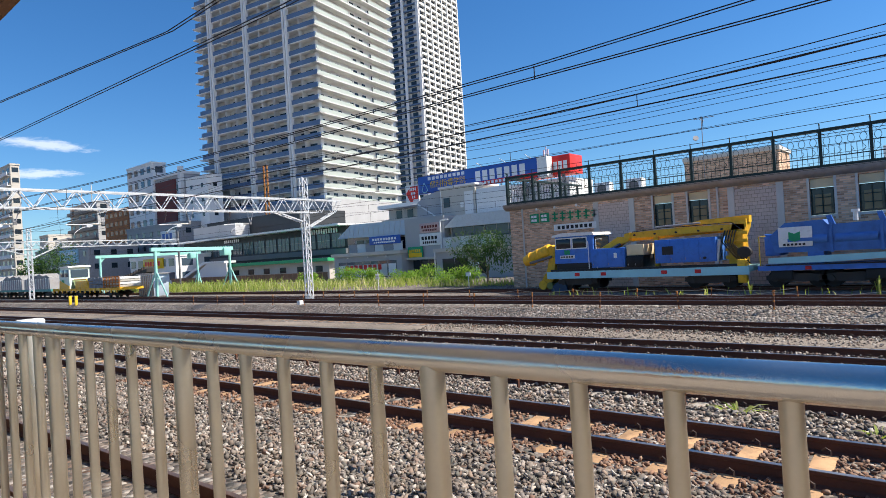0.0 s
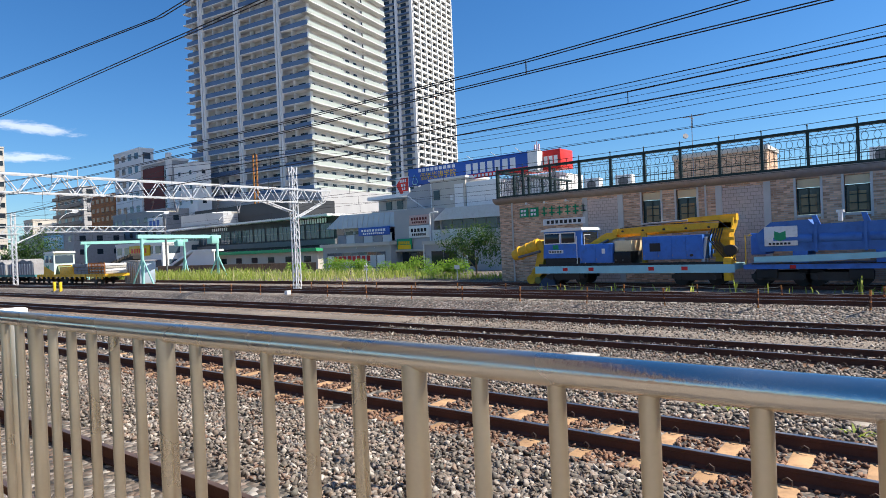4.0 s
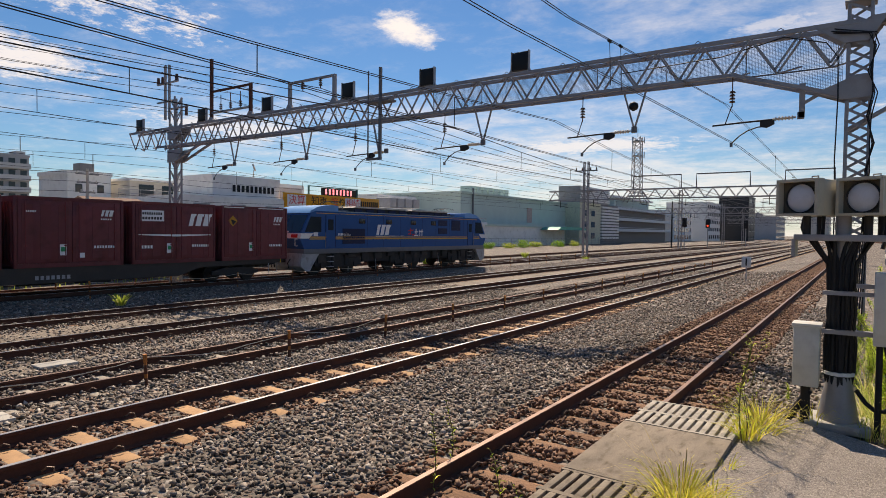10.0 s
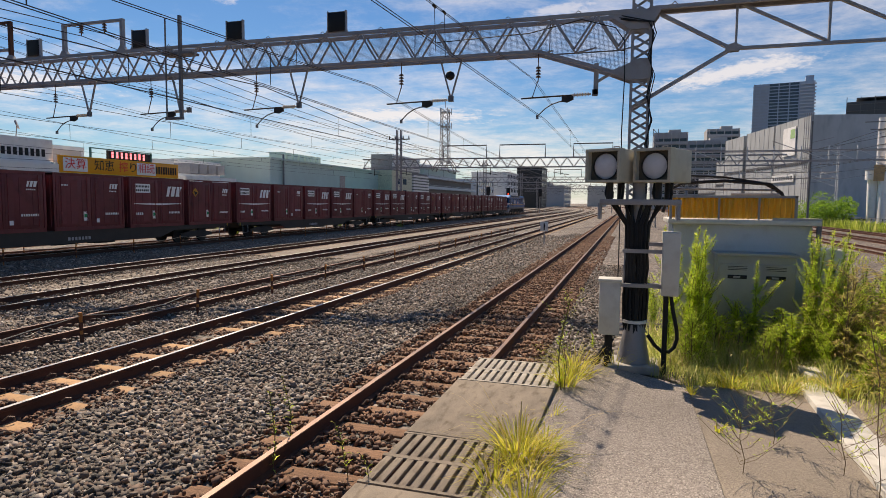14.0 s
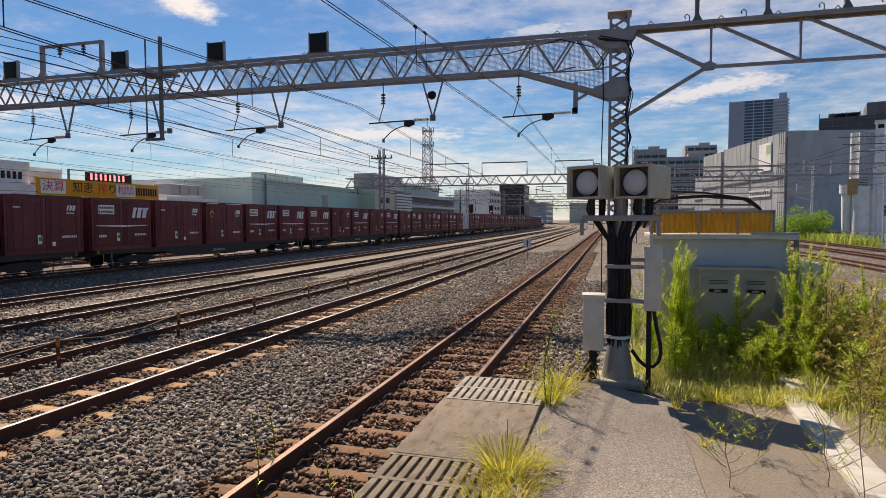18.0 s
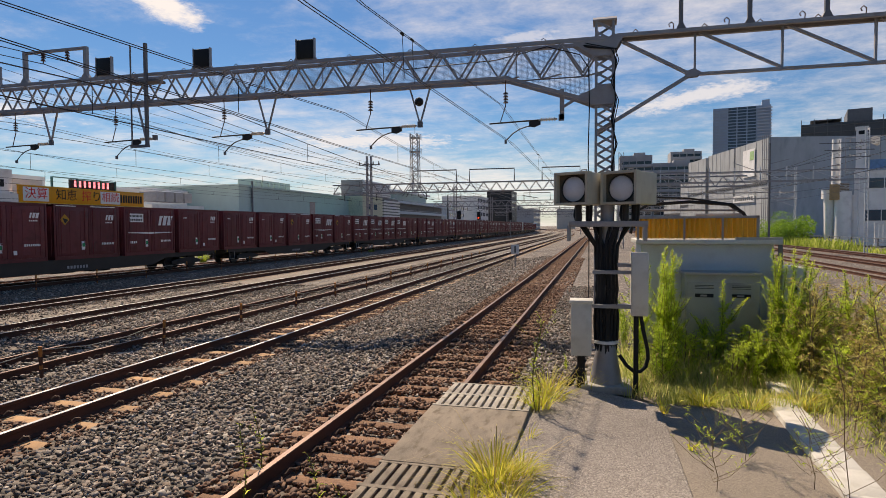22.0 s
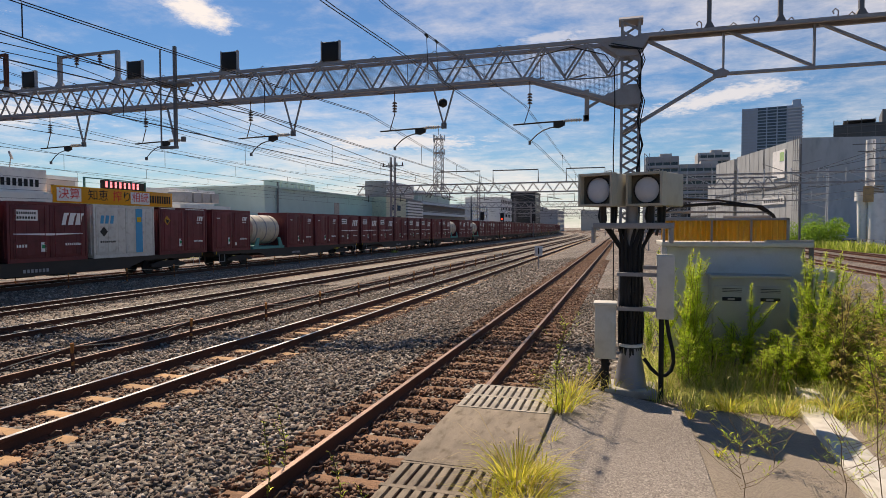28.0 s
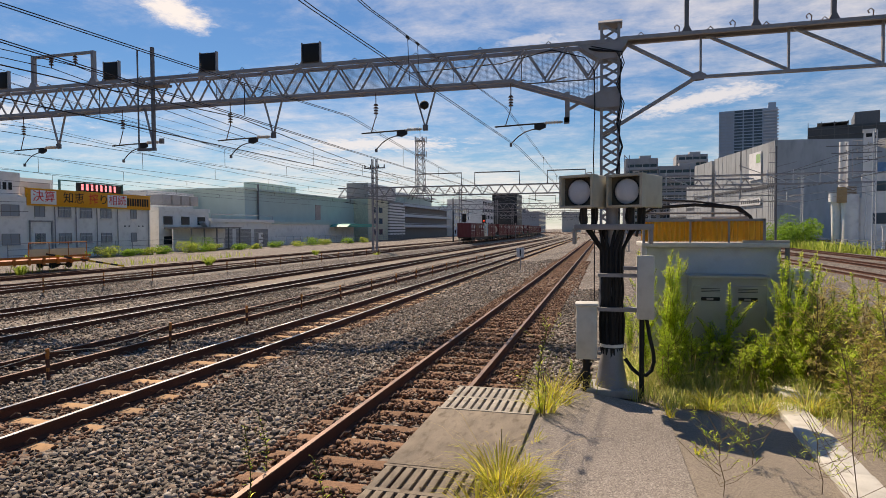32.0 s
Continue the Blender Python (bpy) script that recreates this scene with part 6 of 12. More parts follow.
# ---- long brick-tiled building behind the yard ----
def brick_material(name, cols, mortar, bw=0.24, bh=0.07):
    m = bpy.data.materials.new(name)
    m.use_nodes = True
    nt = m.node_tree
    b = nt.nodes["Principled BSDF"]
    b.inputs["Roughness"].default_value = 0.85
    tc = nt.nodes.new("ShaderNodeTexCoord")
    sep = nt.nodes.new("ShaderNodeSeparateXYZ")
    nt.links.new(tc.outputs["Object"], sep.inputs[0])
    add = nt.nodes.new("ShaderNodeMath")
    add.operation = "ADD"
    nt.links.new(sep.outputs[0], add.inputs[0])
    nt.links.new(sep.outputs[1], add.inputs[1])
    cmb = nt.nodes.new("ShaderNodeCombineXYZ")
    nt.links.new(add.outputs[0], cmb.inputs[0])
    nt.links.new(sep.outputs[2], cmb.inputs[1])
    br = nt.nodes.new("ShaderNodeTexBrick")
    br.inputs["Scale"].default_value = 1.0
    br.inputs["Brick Width"].default_value, br.inputs["Row Height"].default_value = bw, bh
    br.inputs["Mortar Size"].default_value = 0.012
    br.inputs["Color1"].default_value, br.inputs["Color2"].default_value = (*cols[0], 1), (*cols[1], 1)
    br.inputs["Mortar"].default_value = (*mortar, 1)
    nt.links.new(cmb.outputs[0], br.inputs["Vector"])
    nz = nt.nodes.new("ShaderNodeTexNoise")
    nz.inputs["Scale"].default_value, nz.inputs["Detail"].default_value = 0.6, 5
    nt.links.new(tc.outputs["Object"], nz.inputs["Vector"])
    mr = nt.nodes.new("ShaderNodeMapRange")
    mr.inputs["To Min"].default_value, mr.inputs["To Max"].default_value = 0.7, 1.3
    nt.links.new(nz.outputs["Fac"], mr.inputs["Value"])
    mx = nt.nodes.new("ShaderNodeMix")
    mx.data_type, mx.blend_type = "RGBA", "MULTIPLY"
    mx.inputs["Factor"].default_value = 1
    nt.links.new(br.outputs["Color"], mx.inputs["A"])
    nt.links.new(mr.outputs[0], mx.inputs["B"])
    nt.links.new(mx.outputs["Result"], b.inputs["Base Color"])
    bp = nt.nodes.new("ShaderNodeBump")
    bp.inputs["Strength"].default_value, bp.inputs["Distance"].default_value = 0.6, 0.02
    bp.invert = True
    nt.links.new(br.outputs["Fac"], bp.inputs["Height"])
    nt.links.new(bp.outputs[0], b.inputs["Normal"])
    return m


m_brick = brick_material("mixed brown brick tile", ((0.86, 0.56, 0.36), (0.38, 0.215, 0.13)), (0.52, 0.43, 0.34), 0.34, 0.11)
m_tile = brick_material("pale mauve tile panel", ((0.62, 0.49, 0.42), (0.56, 0.44, 0.37)), (0.32, 0.26, 0.21), 0.3, 0.22)
m_trim = M("grey stone trim", (0.56, 0.54, 0.50), 0.7, 0, 0.08, 1.5, 0.1)
m_frame_green = M("dark green iron", (0.012, 0.028, 0.024), 0.5, 0.3, 0.15, 3, 0.1)
m_cream = M("cream blind", (0.72, 0.58, 0.36), 0.7, 0, 0.06, 3, 0)
m_window = glass("dark window glass", (0.02, 0.03, 0.04))
# amber colour imitates room light behind the panes; nothing glows
m_window_lit = glass("amber-tinted window glass", (0.22, 0.16, 0.08), 0.2)
m_roof = M("flat grey roof", (0.30, 0.30, 0.29), 0.9, 0, 0.1, 0.5, 0.1)


def brick_building():
    x0, x1, yf, zt = -26.2, 10.35, 38.5, 5.75
    b = thing("brick_building", 0, yf, -0.3, "long two-storey brick-tiled building with tall narrow windows", "building")
    z = zt + 0.3
    holes = [(-15.1, -13.9), (-12.9, -11.7), (-6.35, -5.2), (-4.1, -2.95)]
    xs = [x0]
    for a, c in holes:
        xs += [a, c]
    xs.append(x1)
    for i in range(0, len(xs), 2):
        part("wall", G().box(xs[i], 0, 0, xs[i + 1], 0.4, z), m_brick, b)
    for a, c in holes:
        part("wall", G().box(a, 0.02, 0, c, 0.4, 3.75), m_brick, b)
        part("wall", G().box(a, 0.02, 5.78, c, 0.4, z), m_brick, b)
        w = part("window", G().box(a + 0.05, 0.25, 3.8, c - 0.05, 0.3, 5.2), m_window, b)
        part("glow_pane", G().box(a + 0.2, 0.235, 3.9, (a + c) / 2 - 0.03, 0.248, 4.9).box((a + c) / 2 + 0.03, 0.235, 3.9, c - 0.2, 0.248, 4.9), m_window_lit, w)
        fr = G()
        for xx in (a + 0.02, (a + c) / 2 - 0.03, c - 0.08):
            fr.box(xx, 0.18, 3.78, xx + 0.06, 0.24, 5.25)
        for zz in (3.78, 4.25, 4.7, 5.2):
            fr.box(a + 0.02, 0.18, zz, c - 0.02, 0.24, zz + 0.05)
        part("window_frame", fr, m_frame_green, w)
        part("blind", G().box(a + 0.03, 0.16, 5.28, c - 0.03, 0.22, 5.75), m_cream, w)
        part("window_trim", G().box(a - 0.12, -0.05, 3.5, a, 0.1, 5.85).box(c, -0.05, 3.5, c + 0.12, 0.1, 5.85).box(a - 0.12, -0.06, 3.62, c + 0.12, 0.1, 3.76), m_trim, w)
    for a, c in ((-19.1, -16.55), (-10.4, -7.8), (-1.7, 0.9)):
        part("tile_panel", G().box(a, -0.03, 0, c, 0.0, 5.65), m_tile, b)
        for e in (a, c):
            part("pilaster", G().box(e - 0.18, -0.08, 0, e + 0.18, 0.0, 5.8), m_trim, b)
    part("cornice", G().prism([(-0.02, 5.85), (-0.35, 6.02), (-0.45, 6.18), (-0.45, 6.3), (0.4, 6.3), (0.4, 5.85)], x0 - 0.3, x1 + 0.35, "x"), M("brown-grey cornice", (0.30, 0.25, 0.21), 0.7), b)
    part("end_wall", G().box(x1 - 0.4, 0.4, 0, x1, 14, z), m_brick, b)
    part("end_wall", G().box(x0, 0.4, 0, x0 + 0.4, 14, z), m_brick, b)
    part("roof", G().box(x0, 0, z + 0.1, x1, 14, z + 0.25), m_roof, b)
    part("corner_block", G().box(x1 - 0.1, -0.3, 4.6, x1 + 1.6, 3, 5.95).box(x1 + 0.2, -0.2, 0, x1 + 1.3, 3, 4.6), m_white, b)
    for x in (-11.15, -2.1, 7.9, -25.0):
        part("drain_pipe", G().cyl((x, -0.1, 0), (x, -0.1, 5.9), 0.06 if x < 7 else 0.13, n=8), m_trim if x < 7 else m_steel_dark, b)
    sg = thing("restaurant_sign", -23.2, yf - 0.02, 4.5, "green raised letters on the brick wall", "sign")
    t = G()
    for i in range(2):
        t.box(-1.15 + i * 0.85, -0.06, -0.05, -0.42 + i * 0.85, 0.0, 0.62)
    for i in range(6):
        xx = 0.7 + i * 0.62
        t.box(xx, -0.06, 0.1, xx + 0.42, 0, 0.2).box(xx + 0.15, -0.06, -0.05, xx + 0.25, 0, 0.62).box(xx, -0.06, 0.42, xx + 0.45, 0, 0.5)
    part("letters", t, m_green, sg)
    w2 = G()
    for i in range(2):
        for j in range(2):
            bars(w2, -1.05 + i * 0.85, 0.05 + 0.28 * j, 0.5, 0.18, 2, -0.075, 0.2)
    part("white_bars", w2, m_letter, sg)
    pl = thing("notice_board", -20.7, yf - 0.04, 3.75, "white notice board with small writing on the brick wall", "sign")
    part("board", G().box(-1.7, -0.05, 0, 1.6, 0, 0.45), m_white, pl)
    part("writing", (lambda q: (bars(q, -1.4, 0.1, 2.8, 0.24, 8, -0.06), q)[1])(G()), m_dark, pl)
    for x in (-23.5, -22.0, -20.3):
        f = thing("wall_lamp", x, yf - 0.02, 5.35, "small spotlight arm above the sign", "lamp", "lamps above the sign")
        part("arm", G().tube([(0, 0, 0), (0, -0.5, 0.12)], 0.02, 6), m_white, f)
        part("head", G().cyl((0, -0.5, 0.16), (0, -0.55, 0.0), 0.05, 0.09, n=10), m_white, f)
    # roof terrace fence of dark green ironwork
    fz = 6.0
    f = thing("roof_fence", 0, yf - 0.15, fz, "dark green ornamental iron fence along the roof terrace", "fence")
    part("top_beam", G().box(x0, -0.10, 1.98, x1, 0.12, 2.12), m_frame_green, f)
    part("bottom_beam", G().box(x0, -0.10, 0.0, x1, 0.12, 0.16), m_frame_green, f)
    part("middle_rail", G().box(x0, -0.02, 0.55, x1, 0.04, 0.60), m_frame_green, f)
    step = 2.28
    panel = G()
    for i in range(9):
        xx = (i + 0.5) * step / 9
        panel.cyl((xx, 0, 0.1), (xx, 0, 1.2), 0.014, n=5)
    for i in range(4):
        xx = 0.3 + i * 0.55
        pts = [(xx + 0.16 * math.cos(a), 0, 1.42 + 0.22 * math.sin(a)) for a in [math.pi * k / 5 for k in range(11)]]
        panel.tube(pts, 0.014, 5)
        panel.tube([(xx - 0.25, 0, 1.95), (xx, 0, 1.62), (xx + 0.25, 0, 1.95)], 0.014, 5)
        panel.tube([(xx - 0.12, 0, 0.62), (xx + 0.1, 0, 0.85), (xx - 0.05, 0, 1.05)], 0.014, 5)
    for z in (1.19, 1.94, 1.62):
        panel.box(0, -0.012, z, step, 0.012, z + 0.03)
    mp = panel.mesh("scroll_panel", m_frame_green)
    mpost = G().box(-0.075, -0.075, 0.0, 0.075, 0.075, 2.1).cyl((0, 0, 2.1), (0, 0, 2.35), 0.03, n=6).cyl((0, 0, 2.35), (0, 0, 2.48), 0.06, 0.0, n=6).mesh("post", m_frame_green)
    x = x0
    k = 0
    while x < x1 + 0.1:
        put(part("post", mpost, None, f), x, 0, 0)
        if x + step < x1 + 0.2:
            put(part("scroll_panel", mp, None, f), x, 0, 0)
        x += step
    rf = thing("roof_fence", x1, yf, fz, "dark green ornamental iron fence at the end of the terrace", "fence")
    part("top_beam", G().box(-0.1, 0, 1.98, 0.12, 9, 2.12), m_frame_green, rf)
    part("bottom_beam", G().box(-0.1, 0, 0.0, 0.12, 9, 0.16), m_frame_green, rf)
    for i in range(5):
        put(part("post", mpost, None, rf), 0, i * 2.25, 0)
        if i < 4:
            put(part("scroll_panel", mp, None, rf), 0, i * 2.25, 0, 90)
    lf = thing("roof_fence", x0, yf, fz, "dark green ornamental iron fence at the end of the terrace", "fence")
    part("top_beam", G().box(-0.1, 0, 1.98, 0.12, 12, 2.12), m_frame_green, lf)
    part("bottom_beam", G().box(-0.1, 0, 0.0, 0.12, 12, 0.16), m_frame_green, lf)
    for i in range(6):
        put(part("post", mpost, None, lf), 0, i * 2.25, 0)
        if i < 5:
            put(part("scroll_panel", mp, None, lf), 0, i * 2.25, 0, 90)
    # taller brick rooms on the roof
    p = thing("roof_house", 3.75, 45, 5.9, "brick-tiled rooftop house with pale parapet bands", "building")
    part("wall", G().box(-5.7, 0, 0, 5.7, 6, 3.55), m_brick, p)
    part("wall", G().box(-5.7, -0.25, 0, -1.9, 0, 3.9).box(-5.7, 0, 3.5, -1.9, 6, 3.9), m_brick, p)
    part("parapet", G().box(-5.85, -0.4, 3.95, -1.85, 6.1, 4.35).box(-5.8, -0.35, 2.7, -1.9, -0.25, 3.4), m_trim, p)
    part("parapet", G().box(-1.9, -0.15, 3.5, 5.8, 6.1, 4.05), m_trim, p)
    q = thing("roof_house", -13.3, 50, 5.9, "small sunlit brick rooftop house", "building")
    part("wall", G().box(-3.4, 0, 0, 3.4, 4, 2.9), m_brick, q)
    part("parapet", G().box(-3.5, -0.1, 2.9, 3.5, 4.1, 3.2), m_trim, q)
    for x in (-20.5, -18.0, -2.6):
        u = thing("roof_unit", x, 43, 5.95, "pale air-conditioning unit on the roof terrace", "machine", "roof machines")
        part("case", G().box(-0.6, -0.4, 0, 0.6, 0.4, 1.3, 0.03), m_white, u)
        part("grille", G().cyl((0, -0.42, 0.8), (0, -0.40, 0.8), 0.36, n=18), m_steel_dark, u)
    an = thing("roof_antenna", -14.0, 46, 5.9, "thin television antenna with a small dish", "antenna")
    part("mast", G().cyl((0, 0, 0), (0, 0, 5.6), 0.03, n=6), m_steel, an)
    part("dish", G().cyl((-0.5, 0, 4.0), (-0.42, -0.1, 4.05), 0.17, 0.20, n=16), m_steel, an)
    part("elements", G().box(-0.6, -0.02, 5.4, 0.9, 0.02, 5.44).box(-0.02, -0.5, 5.3, 0.02, 0.5, 5.33), m_steel, an)


brick_building()

# ---- parked work train on the storage track ----
SY, SZ = 34.5, -0.12
m_wblue = M("bright blue machine paint", (0.055, 0.18, 0.56), 0.42, 0, 0.12, 1.5, 0.08, 40, (0.05, 0.06, 0.09), 0.3)
m_wblue2 = M("faded blue hopper paint", (0.06, 0.17, 0.46), 0.55, 0, 0.18, 0.8, 0.1, 30, (0.03, 0.05, 0.1), 0.4)
m_aqua = M("pale aqua frame paint", (0.34, 0.64, 0.70), 0.5, 0, 0.08, 2, 0.05)
m_crane = M("orange-yellow crane paint", (0.80, 0.44, 0.03), 0.45, 0, 0.12, 2, 0.1, 40, (0.25, 0.12, 0.03), 0.35)


def bogie(parent, x, mat=None):
    f = G()
    for sy in (-1, 1):
        f.prism([(-1.3, 0.62), (-1.3, 0.40), (-0.4, 0.30), (0.4, 0.30), (1.3, 0.40), (1.3, 0.62), (0.5, 0.72), (-0.5, 0.72)], sy * 1.0 - 0.08, sy * 1.0 + 0.08, "y")
        for wx in (-0.9, 0.9):
            f.cyl((wx, sy * 1.05, 0.45), (wx, sy * 1.18, 0.45), 0.14, n=10)
    f.box(-0.25, -1.0, 0.45, 0.25, 1.0, 0.62)
    put(part("bogie_frame", f, mat or m_grime, parent), x, 0, 0)
    for wx in (-0.9, 0.9):
        wh = G()
        for sy in (-1, 1):
            wh.cyl((0, sy * 0.50, 0), (0, sy * 0.63, 0), 0.43, n=18)
        wh.cyl((0, -0.6, 0), (0, 0.6, 0), 0.08, n=8)
        put(part("wheelset", wh, m_dark, parent), x + wx, 0, 0.43)


def crane_car():
    c = thing("rail_crane_car", -14.3, SY, SZ, "yellow rail crane on an aqua flat car with blue boxes", "work vehicle")
    part("deck", G().box(-5.8, -1.35, 0.85, 5.9, 1.35, 1.15, 0.02), m_aqua, c)
    part("deck_edge", G().box(-5.8, -1.38, 0.72, 5.9, -1.34, 1.16), m_aqua, c)
    for x in (-3.7, -2.0, 1.6, 3.4):
        part("red_plate", G().box(x - 0.16, -1.395, 0.86, x + 0.16, -1.38, 1.06), m_red, c)
    bogie(c, -3.9), bogie(c, 3.9)
    part("cab_base", G().box(-5.2, -1.1, 1.15, -2.7, 1.1, 1.75, 0.02), m_dark, c)
    cab = part("cab", G().prism([(-5.3, 1.75), (-2.7, 1.75), (-2.65, 3.72), (-5.2, 3.72)], -1.15, 1.15, "y"), m_wblue, c)
    part("cab_roof", G().prism([(-5.4, 3.72), (-2.5, 3.72), (-2.6, 3.92), (-4.6, 4.0), (-5.3, 3.86)], -1.3, 1.3, "y"), m_white, cab)
    for a, b in ((-5.15, -4.15), (-4.0, -3.1)):
        w = part("cab_window", G().box(a, -1.17, 2.85, b, -1.14, 3.55, 0.02), m_glass, cab)
        part("window_rim", G().box(a - 0.06, -1.165, 3.55, b + 0.06, -1.15, 3.62).box(a - 0.06, -1.165, 2.78, b + 0.06, -1.15, 2.85).box(a - 0.06, -1.165, 2.85, a, -1.15, 3.55).box(b, -1.165, 2.85, b + 0.06, -1.15, 3.55), m_white, w)
    part("cab_window", G().box(-5.33, -0.95, 2.7, -5.22, 0.95, 3.6), m_glass, cab)
    part("cab_window", G().box(-2.7, -0.95, 2.7, -2.6, 0.95, 3.6), m_glass, cab)
    part("cab_rail", G().tube([(-2.45, -1.2, 1.2), (-2.45, -1.2, 3.4), (-2.45, -0.4, 3.4)], 0.025, 6), m_white, cab)
    part("cab_rail", G().tube([(-2.95, -1.22, 1.2), (-2.95, -1.22, 3.3)], 0.025, 6), m_white, cab)
    part("cab_plate", G().box(-4.9, -1.18, 2.1, -3.9, -1.15, 2.34), m_white, cab)
    part("plate_writing", (lambda q: (bars(q, -4.85, 2.16, 0.9, 0.12, 5, -1.19), q)[1])(G()), m_dark, cab)
    for dx in (0, 0.2):
        part("cab_mark", G().prism([(-4.6 + dx, 2.42), (-4.42 + dx, 2.38), (-4.42 + dx, 2.68), (-4.6 + dx, 2.74)], -1.18, -1.15, "y"), m_green, cab)
    for x, w, z0, h, mat in ((-1.75, 2.1, 1.35, 1.35, m_wblue), (-0.12, 1.0, 1.25, 0.85, m_panel), (2.7, 3.25, 1.5, 1.55, m_wblue)):
        bx = part("engine_box", G().box(x - w / 2, -1.2, z0, x + w / 2, 0.9, z0 + h, 0.03), mat, c)
        n = 4 if w > 2.5 else 2
        for i in range(n):
            a = x - w / 2 + 0.08 + i * (w - 0.16) / n
            part("panel", G().box(a + 0.02, -1.225, z0 + 0.07, a + (w - 0.16) / n - 0.02, -1.20, z0 + h - 0.07, 0.008), mat, bx)
            part("hinge", G().cyl((a + 0.05, -1.24, z0 + 0.2), (a + 0.05, -1.24, z0 + 0.32), 0.02, n=6), m_steel, bx)
        if w > 2.5:
            part("grille", G().box(1.5, -1.24, 2.05, 2.1, -1.22, 2.6), m_dark, bx)
            part("round_knob", G().cyl((3.75, -1.26, 1.75), (3.75, -1.2, 1.75), 0.09, n=12), m_dark, bx)
    part("support_rack", G().box(-5.6, -1.25, 1.15, 5.6, -1.1, 1.32), m_dark, c)
    part("warning_label", G().box(-1.35, -1.235, 2.0, -1.15, -1.225, 2.35), m_white, c)
    part("water_tank", G().box(-0.62, -1.1, 2.1, 0.4, 0.8, 2.85, 0.05), m_cream, c)
    boom = part("boom", G().prism([(-0.65, 3.28), (5.6, 3.42), (5.6, 3.75), (2.7, 3.80), (-0.65, 3.68)], -0.55, -0.1, "y"), m_crane, c)
    part("boom_top", G().prism([(1.9, 3.82), (3.4, 4.18), (5.8, 4.28), (5.8, 3.85), (3.0, 3.82)], -0.30, 0.25, "y"), m_crane, boom)
    part("boom_tip", G().prism([(-0.9, 3.30), (-0.6, 3.25), (-0.6, 3.70), (-0.9, 3.62)], -0.62, -0.04, "y"), m_crane, boom)
    part("boom_back", G().prism([(-2.3, 3.0), (-1.9, 3.3), (-0.8, 3.55), (4.8, 3.5), (4.8, 3.3), (-0.6, 3.1), (-1.6, 2.85)], 0.1, 0.5, "y"), m_crane, boom)
    for x in (-0.3, 0.9, 2.1, 3.3, 4.5):
        part("boom_pin", G().cyl((x, -0.6, 3.5), (x, -0.05, 3.5), 0.07, n=10), m_dark, boom)
    part("ram", G().cyl((1.0, -0.62, 3.92), (3.4, -0.5, 4.0), 0.07, n=10), m_steel, boom)
    part("hose", G().tube([(-0.4, -0.6, 3.72), (1.4, -0.62, 3.86), (3.0, -0.6, 3.84), (5.0, -0.62, 3.9), (5.5, -0.7, 3.4)], 0.03, 6), m_dark, boom)
    part("boom_rest", G().box(0.78, -0.5, 1.15, 1.02, -0.2, 3.3), m_crane, c)
    post = part("slew_post", G().prism([(4.75, 1.15), (5.55, 1.15), (5.5, 3.0), (5.7, 3.6), (5.7, 4.05), (5.1, 4.1), (4.9, 3.2)], -0.55, 0.45, "y"), m_crane, c)
    for z in (1.6, 2.1, 2.6, 3.1):
        part("post_plate", G().box(4.65, -0.64, z, 5.75, -0.55, z + 0.22, 0.01), m_crane, post)
    for i in range(5):
        o = 0.13 * i
        part("hose", G().tube([(4.7 + o, -0.68, 3.4), (4.55 + o, -0.85, 2.7 - o * 0.3), (5.0 + o, -0.9, 2.0), (5.4 + o * 0.8, -0.75, 1.3)], 0.035, 6), m_dark, c)
    part("hose_reel", G().cyl((5.6, -0.95, 2.0), (5.6, -0.6, 2.0), 0.34, n=16), m_dark, c)
    part("silver_cylinder", G().cyl((4.25, -1.0, 1.2), (4.45, -0.95, 2.9), 0.09, n=10), m_steel_white, c)
    part("outrigger", G().box(5.35, -1.35, 0.3, 5.75, -0.9, 1.5, 0.03), m_crane, c)
    part("front_arm", G().prism([(-2.75, 2.55), (-1.35, 3.45), (-0.85, 3.42), (-0.65, 3.1), (-1.15, 2.95), (-2.2, 2.35)], -0.5, 0.4, "y"), m_crane, c)
    part("arm_ram", G().cyl((-2.6, -0.56, 2.2), (-1.2, -0.56, 2.95), 0.08, n=8), m_steel_dark, c)
    for ob in c.children_recursive:
        if not ob.name.startswith(("deck", "red_plate", "bogie", "wheel", "outrigger")):
            ob.data.transform(Matrix.Translation((0, 0, 1.15)) @ Matrix.Diagonal((1, 1, 0.84, 1)) @ Matrix.Translation((0, 0, -1.15)))
    g = thing("rail_gripper_arm", -20.3, SY - 0.2, SZ, "yellow excavator arm with a round hydraulic head", "work vehicle")
    part("stick", G().prism([(-0.4, 0.7), (0.1, 0.6), (0.35, 1.5), (0.5, 2.3), (0.15, 2.85), (-0.35, 2.6), (-0.1, 1.9)], -0.35, 0.35, "y"), m_crane, g)
    part("head_drum", G().cyl((-1.75, 0, 1.95), (-0.1, 0, 2.5), 0.40, 0.46, n=20).cyl((-2.05, 0, 1.85), (-1.75, 0, 1.95), 0.34, 0.40, n=20), m_crane, g)
    for k in range(3):
        u = k / 2
        part("drum_ring", G().cyl((-1.6 + 1.25 * u, 0, 2.0 + 0.42 * u), (-1.5 + 1.25 * u, 0, 2.03 + 0.42 * u), 0.47, n=20), m_crane, g)
    part("ram", G().cyl((-1.4, -0.5, 1.75), (0.2, -0.5, 2.1), 0.09, n=10), m_steel_dark, g)
    part("jaw", G().prism([(-0.7, 0.5), (-0.1, 0.3), (0.3, 0.75), (0.1, 1.2), (-0.4, 1.0)], -0.4, 0.4, "y"), m_crane, g)
